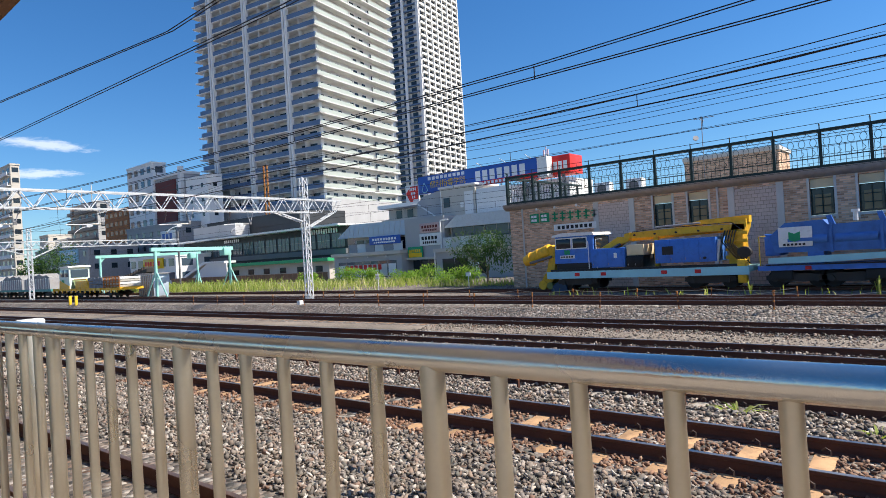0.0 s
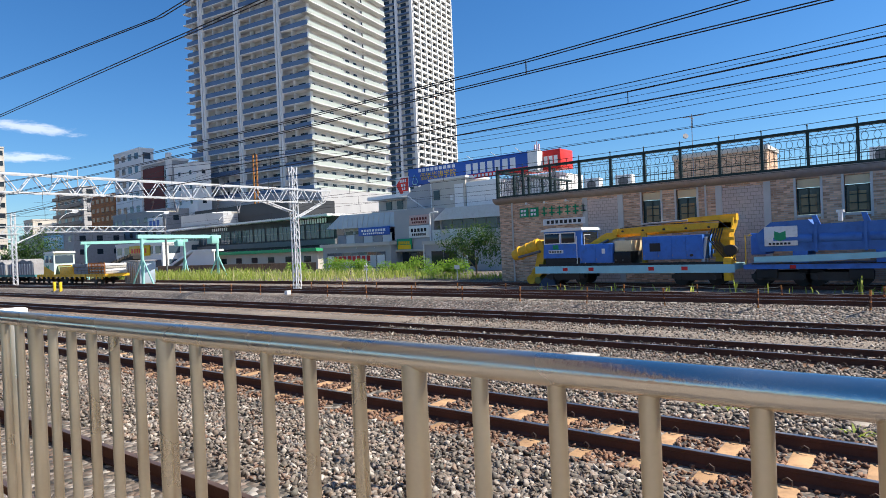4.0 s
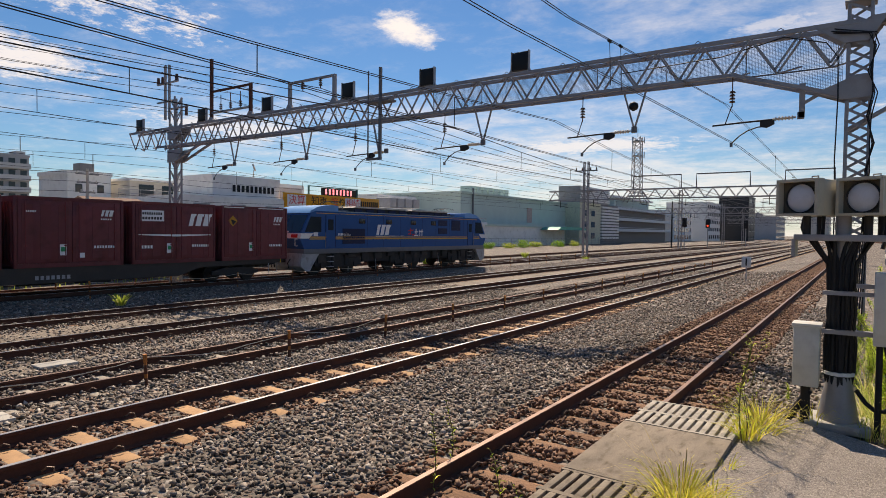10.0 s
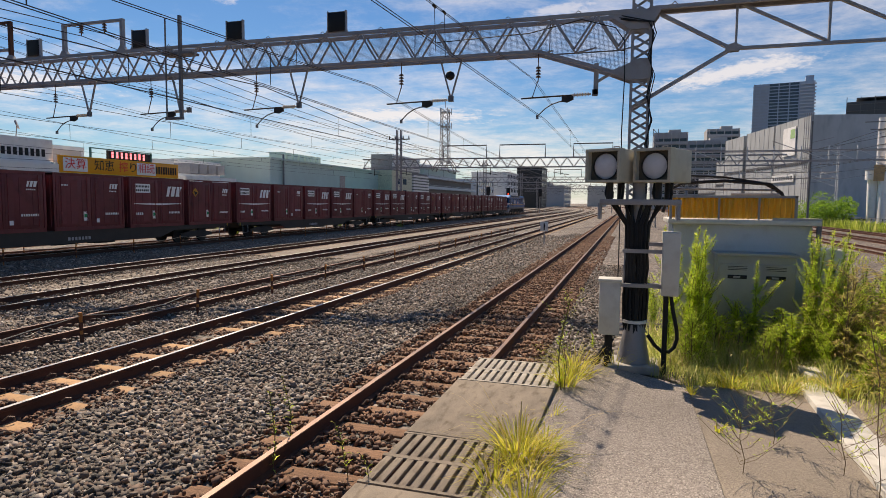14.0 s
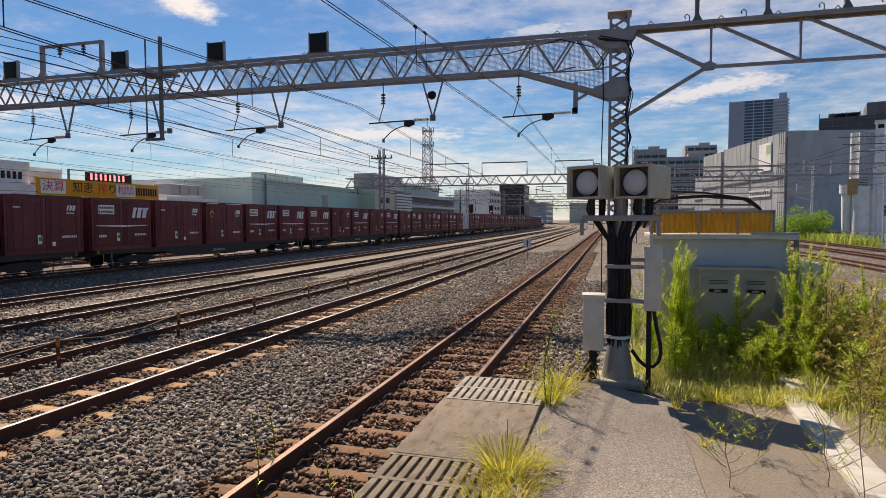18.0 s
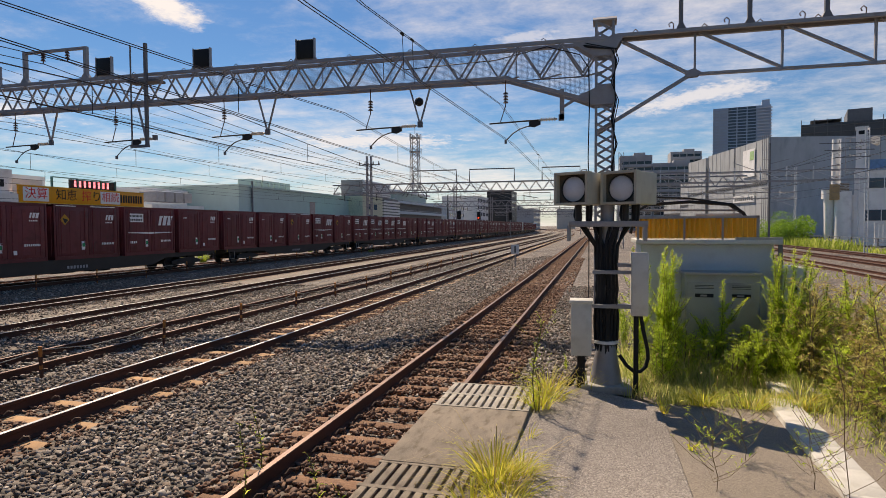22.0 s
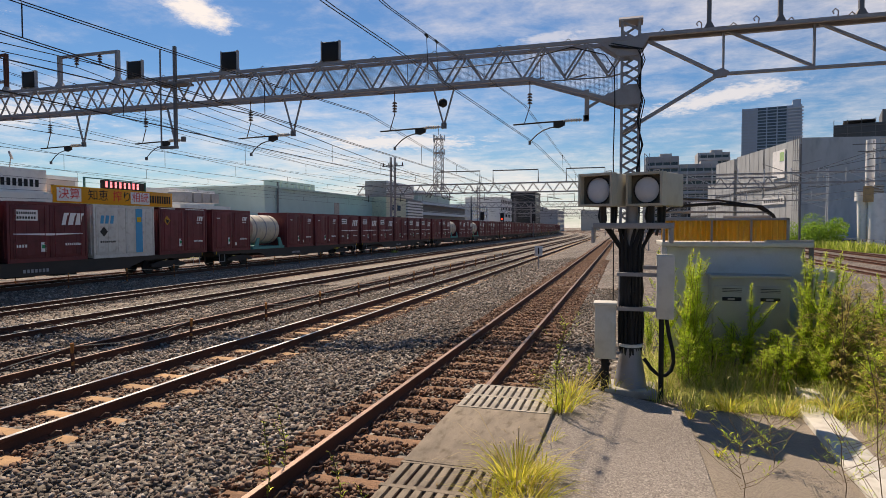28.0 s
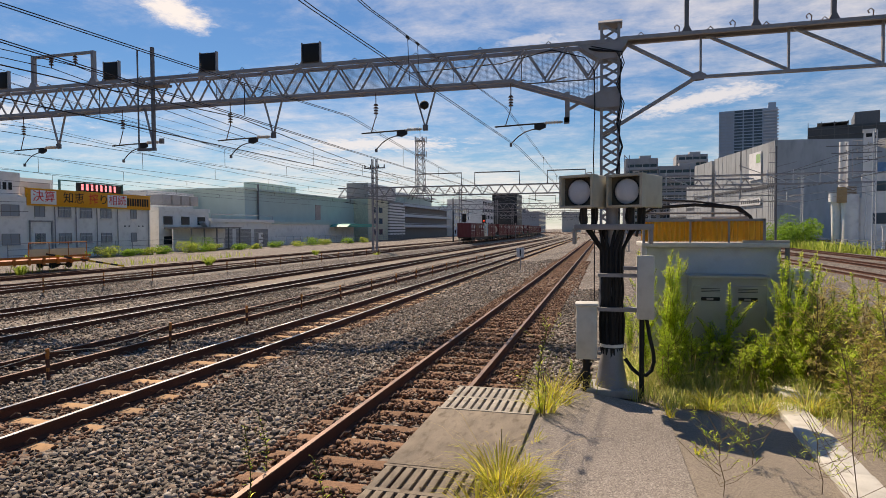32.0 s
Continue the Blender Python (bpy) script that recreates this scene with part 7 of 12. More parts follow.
    part("roller", G().cyl((-0.55, -0.5, 0.3), (-0.55, 0.5, 0.3), 0.30, n=18), m_crane, g)
    part("roller", G().cyl((-0.05, -0.5, 0.25), (-0.05, 0.5, 0.25), 0.22, n=18), M("olive sack cloth", (0.30, 0.27, 0.08), 0.9), g)
    part("tarpaulin", G().prism([(0.1, -0.1), (1.3, -0.1), (1.15, 0.35), (0.75, 0.55), (0.3, 0.3)], -0.6, 0.5, "y"), M("blue tarpaulin", (0.05, 0.08, 0.14), 0.6), g)


crane_car()


def hopper_car():
    h = thing("conveyor_hopper_wagon", 0.2, SY, SZ, "long blue conveyor hopper wagon with slanted aqua stripe", "work vehicle")
    body = [(-7.4, 1.75), (-7.6, 2.6), (-6.9, 3.2), (-5.3, 3.25), (-5.1, 3.0), (8.9, 3.30), (9.1, 1.95), (8.2, 1.75)]
    part("hopper", G().prism(body, -1.25, 1.25, "y"), m_wblue2, h)
    part("hopper_end", G().box(-7.9, -1.0, 1.6, -7.2, 1.0, 2.7, 0.05), m_wblue, h)
    for i in range(8):
        x = -5.0 + i * 1.95
        zt = 3.0 + (x + 5.1) * 0.021
        part("stay", G().box(x - 0.06, -1.33, 1.7, x + 0.06, -1.24, zt + 0.1), m_wblue2, h)
        part("rib_cap", G().prism([(x - 0.05, zt), (x + 0.2, zt), (x + 0.05, zt + 0.42), (x - 0.15, zt + 0.42)], -1.3, -1.1, "y"), m_steel if i > 2 else m_wblue, h)
    for i in range(8):
        x = -6.0 + i * 1.95
        part("bulge_panel", G().cyl((x - 0.8, -1.12, 2.35), (x + 0.85, -1.12, 2.35), 0.24, n=14), m_wblue2, h)
    part("aqua_stripe", G().prism([(-7.7, 1.22), (-7.7, 1.5), (-2.0, 1.64), (6.5, 1.98), (9.4, 2.08), (9.2, 1.88), (1.0, 1.54), (-5.0, 1.24)], -1.36, -1.30, "y"), m_aqua, h)
    part("side_sill", G().box(-8.2, -1.35, 0.88, 8.8, 1.35, 1.12), m_wblue, h)
    for x in (-5.7, -2.4, 3.4, 6.6):
        part("trestle", G().box(x - 0.3, -1.2, 1.1, x + 0.35, 1.2, 1.8), m_wblue, h)
    part("tool_box", G().box(1.0, -1.35, 0.25, 3.6, -0.7, 0.9, 0.03), m_wblue, h)
    part("pale_pipe", G().cyl((-1.2, -1.42, 1.28), (4.4, -1.42, 1.22), 0.07, n=10), m_white, h)
    part("hand_wheel", G().tube([(3.9 + 0.2 * math.cos(k * 0.5236), -1.4, 0.7 + 0.2 * math.sin(k * 0.5236)) for k in range(13)], 0.025, 6), m_red, h)
    for x, c in ((-6.0, m_red), (5.6, m_red), (0.4, m_letter), (2.2, m_red), (4.6, m_letter)):
        part("small_plate", G().box(x - 0.12, -1.39, 0.5 if x > 0 else 0.9, x + 0.14, -1.355, 0.78 if x > 0 else 1.08, 0.008), c, h)
    for x in (-7.2, -3.3, -0.6, 4.9, 7.0):
        part("under_gear", G().box(x - 0.45, -1.2, 0.42, x + 0.5, -0.85, 0.86, 0.03), m_dark, h)
    part("air_pipe", G().tube([(-7.8, -1.4, 1.16), (-3.0, -1.4, 1.14), (2.0, -1.41, 1.16), (8.4, -1.4, 1.15)], 0.03, 6), m_dark, h)
    part("hose_loop", G().tube([(-1.2, -1.34, 2.2), (-0.6, -1.42, 1.75), (-0.9, -1.44, 1.45), (-1.5, -1.4, 1.2)], 0.04, 6), m_dark, h)
    part("hose_loop", G().tube([(4.6, -1.34, 2.75), (5.4, -1.42, 2.3), (6.8, -1.44, 2.1), (8.1, -1.42, 2.0)], 0.04, 6), m_dark, h)
    part("white_board", G().box(-7.2, -1.34, 2.02, -5.75, -1.28, 2.98, 0.02), m_white, h)
    part("green_mark", G().prism([(-6.75, 2.35), (-6.5, 2.25), (-6.25, 2.35), (-6.25, 2.75), (-6.5, 2.65), (-6.75, 2.75)], -1.36, -1.34, "y"), m_green, h)
    part("board_bars", (lambda q: (bars(q, -7.0, 2.08, 1.0, 0.10, 6, -1.36), q)[1])(G()), m_dark, h)
    text("model_mark", "MFS 50", 0.34, m_letter, h, pose(1.3, -1.30, 2.52, 90, 0, 0), 0.004, "white model number lettering")
    part("maker_plate", G().box(5.2, -1.30, 2.75, 7.3, -1.27, 3.0), m_wblue2, h)
    part("maker_bars", (lambda q: (bars(q, 5.3, 2.81, 1.9, 0.13, 13, -1.315), q)[1])(G()), m_letter, h)
    for x in (-6.6, -4.2, 5.0, 7.6):
        bogie(h, x)
    part("lamp", G().cyl((-4.0, -1.2, 3.1), (-4.0, -1.2, 3.55), 0.10, n=10).cyl((-4.0, -1.2, 3.5), (-4.0, -1.2, 3.62), 0.17, n=12), m_white, h)
    part("ladder", G().tube([(-8.1, -1.2, 0.9), (-8.1, -1.2, 2.6), (-7.8, -1.2, 2.6)], 0.03, 6), m_yellow, h)
    part("red_hose_reel", G().cyl((8.3, -1.4, 2.0), (8.3, -1.2, 2.0), 0.11, n=12), m_red, h)
    c = thing("conveyor_wagon", 12.6, SY, SZ, "blue conveyor wagon with a raised folded belt", "work vehicle")
    m_wmid = M("worn navy blue paint", (0.055, 0.085, 0.27), 0.5, 0, 0.15, 1.5, 0.1, 40, (0.12, 0.1, 0.1), 0.35)
    part("frame", G().box(-3.4, -1.3, 0.85, 3.4, 1.3, 1.1), m_wmid, c)
    part("hopper", G().prism([(-2.0, 1.1), (-1.2, 0.25), (2.0, 0.25), (2.6, 1.1), (2.6, 1.4), (-2.0, 1.4)], -1.25, 1.25, "y"), m_wmid, c)
    m_wdark = M("dark navy machine paint", (0.035, 0.055, 0.17), 0.5, 0, 0.2, 2, 0.1, 40, (0.1, 0.08, 0.07), 0.4)
    m_armgreen = M("dark green arm paint", (0.05, 0.10, 0.08), 0.5, 0, 0.15)
    for sy in (-0.75, 0.69):
        part("belt_side", G().prism([(-2.7, 1.75), (-2.55, 1.45), (1.05, 2.78), (1.35, 3.25), (0.2, 3.22)], sy, sy + 0.06, "y"), m_wdark, c)
        part("lower_side", G().prism([(-0.9, 1.45), (-0.7, 1.2), (2.0, 2.3), (1.9, 2.62), (0.9, 2.35)], sy, sy + 0.06, "y"), m_wdark, c)
        part("folding_arm", G().bar((1.9, sy, 2.55), (2.6, sy, 2.0), 0.07, 0.16).bar((2.6, sy, 2.0), (3.5, sy, 1.05), 0.07, 0.13), m_armgreen, c)
    part("belt", G().prism([(-2.6, 1.72), (-2.55, 1.62), (1.2, 3.0), (1.15, 3.1)], -0.68, 0.68, "y"), m_black, c)
    part("belt_trough", G().prism([(0.6, 2.62), (1.15, 2.5), (1.5, 3.0), (1.45, 3.3), (0.9, 3.34)], -0.82, 0.82, "y"), m_wblue2, c)
    part("lower_belt", G().prism([(-0.8, 1.45), (-0.75, 1.35), (1.95, 2.42), (1.9, 2.52)], -0.68, 0.68, "y"), m_black, c)
    for k in range(7):
        part("roller", G().cyl((-2.2 + 0.5 * k, -0.8, 1.66 + 0.185 * k), (-2.2 + 0.5 * k, 0.8, 1.66 + 0.185 * k), 0.05, n=8), m_steel, c)
    for k in range(5):
        part("strut", G().bar((-1.9 + 0.62 * k, -0.82, 1.35), (-1.6 + 0.62 * k, -0.82, 1.9 + 0.22 * k), 0.05, 0.06), m_wblue, c)
    part("canopy", G().prism([(-3.55 + 1.1 * k / 8, 3.5 + 0.26 * math.sin(math.pi * k / 8)) for k in range(9)][::-1] + [(-3.5 + 1.0 * k / 8, 3.44 + 0.26 * math.sin(math.pi * k / 8)) for k in range(9)], -1.0, 1.0, "y"), m_white, c)
    for u in (-3.45, -2.55):
        part("canopy_post", G().box(u - 0.03, -0.95, 1.1, u + 0.03, -0.89, 3.5), m_dark, c)
    part("control_panel", G().box(-3.3, -0.8, 1.1, -2.7, 0.6, 2.35, 0.03), m_wdark, c)
    part("machine_box", G().box(-2.3, -1.28, 1.42, -0.6, -0.85, 1.72, 0.02), m_cab, c)
    part("machine_box", G().box(-1.5, -0.6, 1.4, 1.2, 0.6, 1.9, 0.03), m_wdark, c)
    part("red_lamp", G().box(-2.55, -1.3, 1.5, -2.4, -1.24, 1.62), m_red, c)
    part("notice", G().box(0.95, -1.265, 0.62, 1.3, -1.252, 1.0), m_white, c)
    part("notice", G().box(-0.95, -1.265, 0.62, -0.72, -1.252, 0.95), m_cab3, c)
    part("ladder_rail", G().box(-3.2, -1.32, 0.2, -3.14, -1.26, 2.0), m_wblue, c)
    part("ladder_rail", G().box(-2.74, -1.32, 0.2, -2.68, -1.26, 2.0), m_wblue, c)
    for k in range(7):
        part("rung", G().box(-3.14, -1.31, 0.3 + 0.26 * k, -2.74, -1.27, 0.34 + 0.26 * k), m_wblue, c)
    part("hose", G().tube([(-2.3, -0.9, 2.9), (-1.5, -0.95, 2.2), (-0.8, -0.95, 1.9)], 0.03, 6), m_black, c)
    bogie(c, -2.4), bogie(c, 2.6)
    bar = thing("striped_barrier", 9.2, 29.9, -0.25, "yellow and black striped barrier arm propped up", "barrier")
    for i in range(8):
        a, b2 = Vector((0, 0, 0)), Vector((3.6, 1.0, 1.7))
        part("stripe", G().bar(a.lerp(b2, i / 8), a.lerp(b2, (i + 1) / 8), 0.10, 0.10), m_yellow if i % 2 else m_dark, bar)


hopper_car()


def yard_engine(x, y, label, rz=0):
    e = thing("track_motor_car", x, y, SZ, label, "work vehicle", rz=rz)
    m = M("cream motor car paint", (0.68, 0.66, 0.52), 0.5, 0, 0.08, 1.5, 0.05, 40, (0.3, 0.25, 0.15), 0.3)
    m_roof = M("white cab roof", (0.80, 0.80, 0.76), 0.5)
    gl = M("leaf green paint", (0.12, 0.30, 0.06), 0.5)
    part("deck", G().box(-3.2, -1.3, 0.85, 5.3, 1.3, 1.1), gl, e)
    part("body", G().box(-2.9, -1.25, 1.1, 1.5, 1.25, 1.9, 0.03), m, e)
    for k in range(6):
        part("body_seam", G().box(-2.7 + 0.72 * k, -1.262, 1.14, -2.67 + 0.72 * k, -1.25, 1.86), m_steel_dark, e)
    cab = part("cab", G().prism([(-1.6, 1.9), (1.5, 1.9), (1.5, 3.45), (-1.6, 3.45)], -1.2, 1.2, "y"), m, e)
    part("roof_edge", G().box(-2.5, -1.38, 3.38, 1.8, 1.38, 3.48), gl, cab)
    part("roof", G().prism([(-1.75, 3.48), (1.75, 3.48), (1.65, 3.66), (0.0, 3.76), (-1.6, 3.66)], -1.33, 1.33, "y"), m_roof, cab)
    for a, b in ((-1.5, -1.25), (-1.1, -0.2), (0.1, 1.35)):
        part("window", G().box(a, -1.22, 2.45, b, -1.19, 3.3, 0.02), m_glass, cab)
    part("door", G().box(-1.15, -1.215, 1.5, -0.15, -1.19, 2.42), m, cab)
    part("low_window", G().box(-0.85, -1.23, 1.95, -0.25, -1.2, 2.35, 0.04), m_glass, cab)
    part("name_bars", (lambda q: (bars(q, 0.5, 2.0, 0.95, 0.2, 4, -1.225), q)[1])(G()), m_panel, cab)
    part("green_mark", G().prism([(-0.02, 1.95), (0.18, 1.88), (0.38, 1.95), (0.38, 2.3), (0.18, 2.22), (-0.02, 2.3)], -1.25, -1.22, "y"), m_green, e)
    part("bonnet", G().box(1.5, -1.25, 1.1, 4.3, 1.25, 2.5, 0.04), m_white, e)
    part("stripe", G().box(1.5, -1.265, 2.5, 4.3, 1.26, 2.56), m_gold, e)
    part("end_rail", G().tube([(4.45, -1.2, 1.1), (4.45, -1.2, 2.1), (5.2, -1.2, 2.1), (5.2, -1.2, 1.1)], 0.04, 6).tube([(4.45, -1.2, 1.6), (5.2, -1.2, 1.6)], 0.035, 6), m_gold, e)
    for k in (-1.9, -0.8, 2.4, 3.7):
        part("step", G().tube([(k, -1.32, 0.9), (k, -1.32, 0.35), (k + 0.5, -1.32, 0.35), (k + 0.5, -1.32, 0.9)], 0.025, 5), gl, e)
    part("tank", G().box(0.2, -1.1, 0.35, 1.9, -0.5, 0.85, 0.03), m_steel_dark, e)
    for dx, dz in ((-1.0, 0), (-0.55, 0.15), (-0.85, -0.3), (-1.05, 0.32)):
        part("leaf_mark", G().prism([(3.2 + dx, 1.7 + dz), (3.45 + dx, 1.6 + dz), (3.6 + dx, 1.85 + dz), (3.35 + dx, 2.0 + dz)], -1.27, -1.25, "y"), m_red, e)
    for i in range(3):
        part("pink_mark", G().box(3.25, -1.27, 1.45 + 0.3 * i, 4.1, -1.25, 1.6 + 0.3 * i), M("pink paint", (0.7, 0.35, 0.4)) if i == 0 else bpy.data.materials["pink paint"], e)
    bogie(e, -1.6), bogie(e, 3.7)
    return e


yard_engine(19.5, SY, "cream and green track motor car with red leaf marks")

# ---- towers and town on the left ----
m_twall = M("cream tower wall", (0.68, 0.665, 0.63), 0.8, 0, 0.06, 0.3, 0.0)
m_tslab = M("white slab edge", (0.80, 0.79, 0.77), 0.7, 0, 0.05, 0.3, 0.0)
# slab white darkened to hold down the sun on the tower's side face
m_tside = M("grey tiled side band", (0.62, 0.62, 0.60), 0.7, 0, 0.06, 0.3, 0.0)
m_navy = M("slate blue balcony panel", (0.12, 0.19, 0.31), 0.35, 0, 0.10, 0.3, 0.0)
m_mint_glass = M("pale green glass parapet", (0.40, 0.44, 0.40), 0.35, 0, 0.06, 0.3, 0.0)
m_grey_wall = M("mid grey render wall", (0.42, 0.42, 0.425), 0.85, 0, 0.07, 0.4, 0.05)
m_tan_wall = M("warm grey render wall", (0.56, 0.52, 0.46), 0.85, 0, 0.08, 0.5, 0.05)
m_char = M("charcoal cladding", (0.035, 0.038, 0.042), 0.5, 0, 0.12, 0.5, 0.0)
m_orange_brick = M("orange brick facade", (0.42, 0.17, 0.07), 0.85, 0, 0.1, 0.6, 0.0)
m_maroon_wall = M("maroon facade panel", (0.16, 0.04, 0.035), 0.7, 0, 0.08, 0.6, 0.0)
m_win_blue = glass("sky-mirroring glass", (0.06, 0.09, 0.12), 0.05)
m_ochre = M("rusty ochre paint", (0.42, 0.17, 0.04), 0.7, 0, 0.15, 1, 0.05)
m_mint = M("mint green steel", (0.30, 0.62, 0.55), 0.5, 0, 0.07, 1, 0.05)
m_roofblue = M("pale blue metal roof", (0.42, 0.50, 0.58), 0.45, 0.2, 0.08, 1, 0.0)
m_signblue = M("royal blue sign", (0.035, 0.11, 0.42), 0.4, 0, 0.04, 1, 0.0)
m_signred = M("signal red sign", (0.78, 0.04, 0.03), 0.4, 0, 0.04, 1, 0.0)
m_signyellow = M("bright yellow sign", (0.80, 0.50, 0.01), 0.4, 0, 0.04, 1, 0.0)


def tower_one():
    t = thing("apartment_tower", -116.8, 94.2, 0, "tall cream apartment tower with slate blue balconies", "apartment tower", rz=9.8)
    W, D, z0, fh, n = 43.2, 33.7, 17.5, 3.08, 26
    part("podium", G().box(-W - 4, -2, -0.5, 4, D, z0), m_grey_wall, t)
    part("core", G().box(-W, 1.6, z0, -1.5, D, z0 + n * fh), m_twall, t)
    slab = G().box(-W - 1.2, -0.2, -0.14, 0.4, 2.0, 0.14).mesh("slab_edge", m_tslab)
    # side edge in the darker tone, against the sunlight on this face
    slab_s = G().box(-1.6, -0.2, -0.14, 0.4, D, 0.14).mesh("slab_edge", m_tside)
    cols = (-43.8, -37.2, -23.5, -9.3, 0.0)
    pans = []
    for a, b in zip(cols, cols[1:]):
        pans.append(G().box(a + 0.7, -0.25, 0.1, b - (0.7 if b < -1 else -0.3), -0.10, 1.22).mesh("balcony_panel", m_navy))
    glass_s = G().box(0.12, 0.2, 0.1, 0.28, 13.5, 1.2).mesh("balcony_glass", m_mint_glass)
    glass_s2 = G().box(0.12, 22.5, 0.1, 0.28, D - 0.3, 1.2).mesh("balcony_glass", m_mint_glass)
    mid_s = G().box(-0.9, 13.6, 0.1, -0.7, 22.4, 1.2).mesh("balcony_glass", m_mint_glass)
    win = G()
    for x in (-40.5, -34, -30.5, -27, -20.5, -17, -13.5, -6.5, -3.6):
        win.box(x - 1.1, 1.5, 0.2, x + 1.1, 1.62, 2.15)
    wm = win.mesh("window_band", m_window)
    wins = G()
    for y in (3.0, 6.2, 9.8, 15.0, 17.2, 20.5, 25.0, 29.0, 31.8):
        wins.box(-1.55, y - 0.75, 0.9, -1.42, y + 0.75, 2.15)
    wsm = wins.mesh("window_band", m_window)
    part_wall = G()
    for x in (-41, -33, -29, -19, -15, -5):
        part_wall.box(x - 0.06, -0.1, 0.1, x + 0.06, 1.6, 2.9)
    pw = part_wall.mesh("balcony_divider", m_twall)
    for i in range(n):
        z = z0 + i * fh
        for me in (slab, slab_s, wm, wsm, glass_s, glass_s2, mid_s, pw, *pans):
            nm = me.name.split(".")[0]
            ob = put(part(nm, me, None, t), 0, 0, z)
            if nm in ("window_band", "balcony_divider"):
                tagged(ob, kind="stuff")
    for x in cols[1:4]:
        for d in (-0.45, 0.45):
            part("column", G().box(x + d - 0.28, -0.75, z0 - 1, x + d + 0.28, 0.3, z0 + n * fh), m_tslab, t)
    part("corner_wall", G().box(-1.4, 1.2, z0, -0.9, 2.2, z0 + n * fh), m_tslab, t)
    part("roof", G().box(-W, 0, z0 + n * fh, 0, D, z0 + n * fh + 1), m_tslab, t)


tower_one()


def tower_two():
    t = thing("apartment_tower", -197.6, 225.7, 0, "slender white apartment tower with gridded balconies", "apartment tower", rz=9.8)
    W, D, z0, fh, n = 40.0, 41.8, 12.0, 3.15, 44
    part("core", G().box(-W, 1.2, 0, -1.0, D - 1.2, z0 + n * fh), m_twall, t)
    slab = G().box(-W, -0.2, -0.14, 0.3, 1.4, 0.5).mesh("slab_edge", m_navy)
    slab_s = G().box(-1.0, 0, -0.14, 0.3, D, 1.05).mesh("balcony_band", m_tside)
    dark = G()
    for i in range(7):
        y = 3.0 + i * 5.6
        dark.box(-0.95, y, 1.1, -0.7, y + 3.9, 2.7)
    dm = dark.mesh("window_band", m_window)
    dk = G()
    for i in range(8):
        x = -W + 3 + i * 5
        dk.box(x, 1.0, 0.6, x + 3, 1.25, 2.6)
    dkm = dk.mesh("window_band", m_window)
    for i in range(n):
        z = z0 + i * fh
        for me in (slab, slab_s, dm, dkm):
            nm = me.name.split(".")[0]
            ob = put(part(nm, me, None, t), 0, 0, z)
            if nm in ("window_band", "balcony_divider"):
                tagged(ob, kind="stuff")
    # side columns take the sun-toned grey, front columns stay slab white
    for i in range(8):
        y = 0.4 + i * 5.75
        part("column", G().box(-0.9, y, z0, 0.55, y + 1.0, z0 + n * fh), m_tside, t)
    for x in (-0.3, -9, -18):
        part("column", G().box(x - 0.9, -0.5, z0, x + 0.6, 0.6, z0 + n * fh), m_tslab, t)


tower_two()


def facade_block(name, x0, y0, x1, y1, z1, mat, label, floors, wx, wmat=None, ww=1.4, wh=1.3, side=True, z0=-0.3, cat="building", balcony=None):
    """A building with its windows built floor by floor on the front and the +x side."""
    cx = (x0 + x1) / 2
    b = thing(name, cx, y0, z0, label, cat)
    w, d, h = x1 - x0, y1 - y0, z1 - z0
    part("wall", G().box(-w / 2, 0, 0, w / 2, d, h), mat, b)
    part("parapet", G().box(-w / 2 - 0.15, -0.15, h, w / 2 + 0.15, d + 0.15, h + 0.5), mat, b)
    fh = h / floors
    me = G().box(-ww / 2, -0.06, 0, ww / 2, 0.06, wh).mesh("window", wmat or m_window)
    sill = G().box(-ww / 2 - 0.1, -0.16, -0.12, ww / 2 + 0.1, 0.0, 0.0).mesh("sill", m_tslab)
    for f in range(floors):
        z = f * fh + fh * 0.32
        for i in range(wx):
            x = -w / 2 + (i + 0.5) * w / wx
            o = put(part("window", me, None, b), x, 0, z)
            if y0 < 72:
                put(part("sill", sill, None, o), 0, 0, 0)
        if side:
            n = max(1, int(d / 4))
            for i in range(n):
                put(part("window", me, None, b), w / 2, (i + 0.5) * d / n, z, 90)
        if balcony:
            part("balcony", G().box(-w / 2 - 0.1, -1.1, f * fh, w / 2, -0.95, f * fh + 1.1).box(-w / 2, -1.0, f * fh - 0.1, w / 2, 0.1, f * fh + 0.05), balcony, b)
    return b


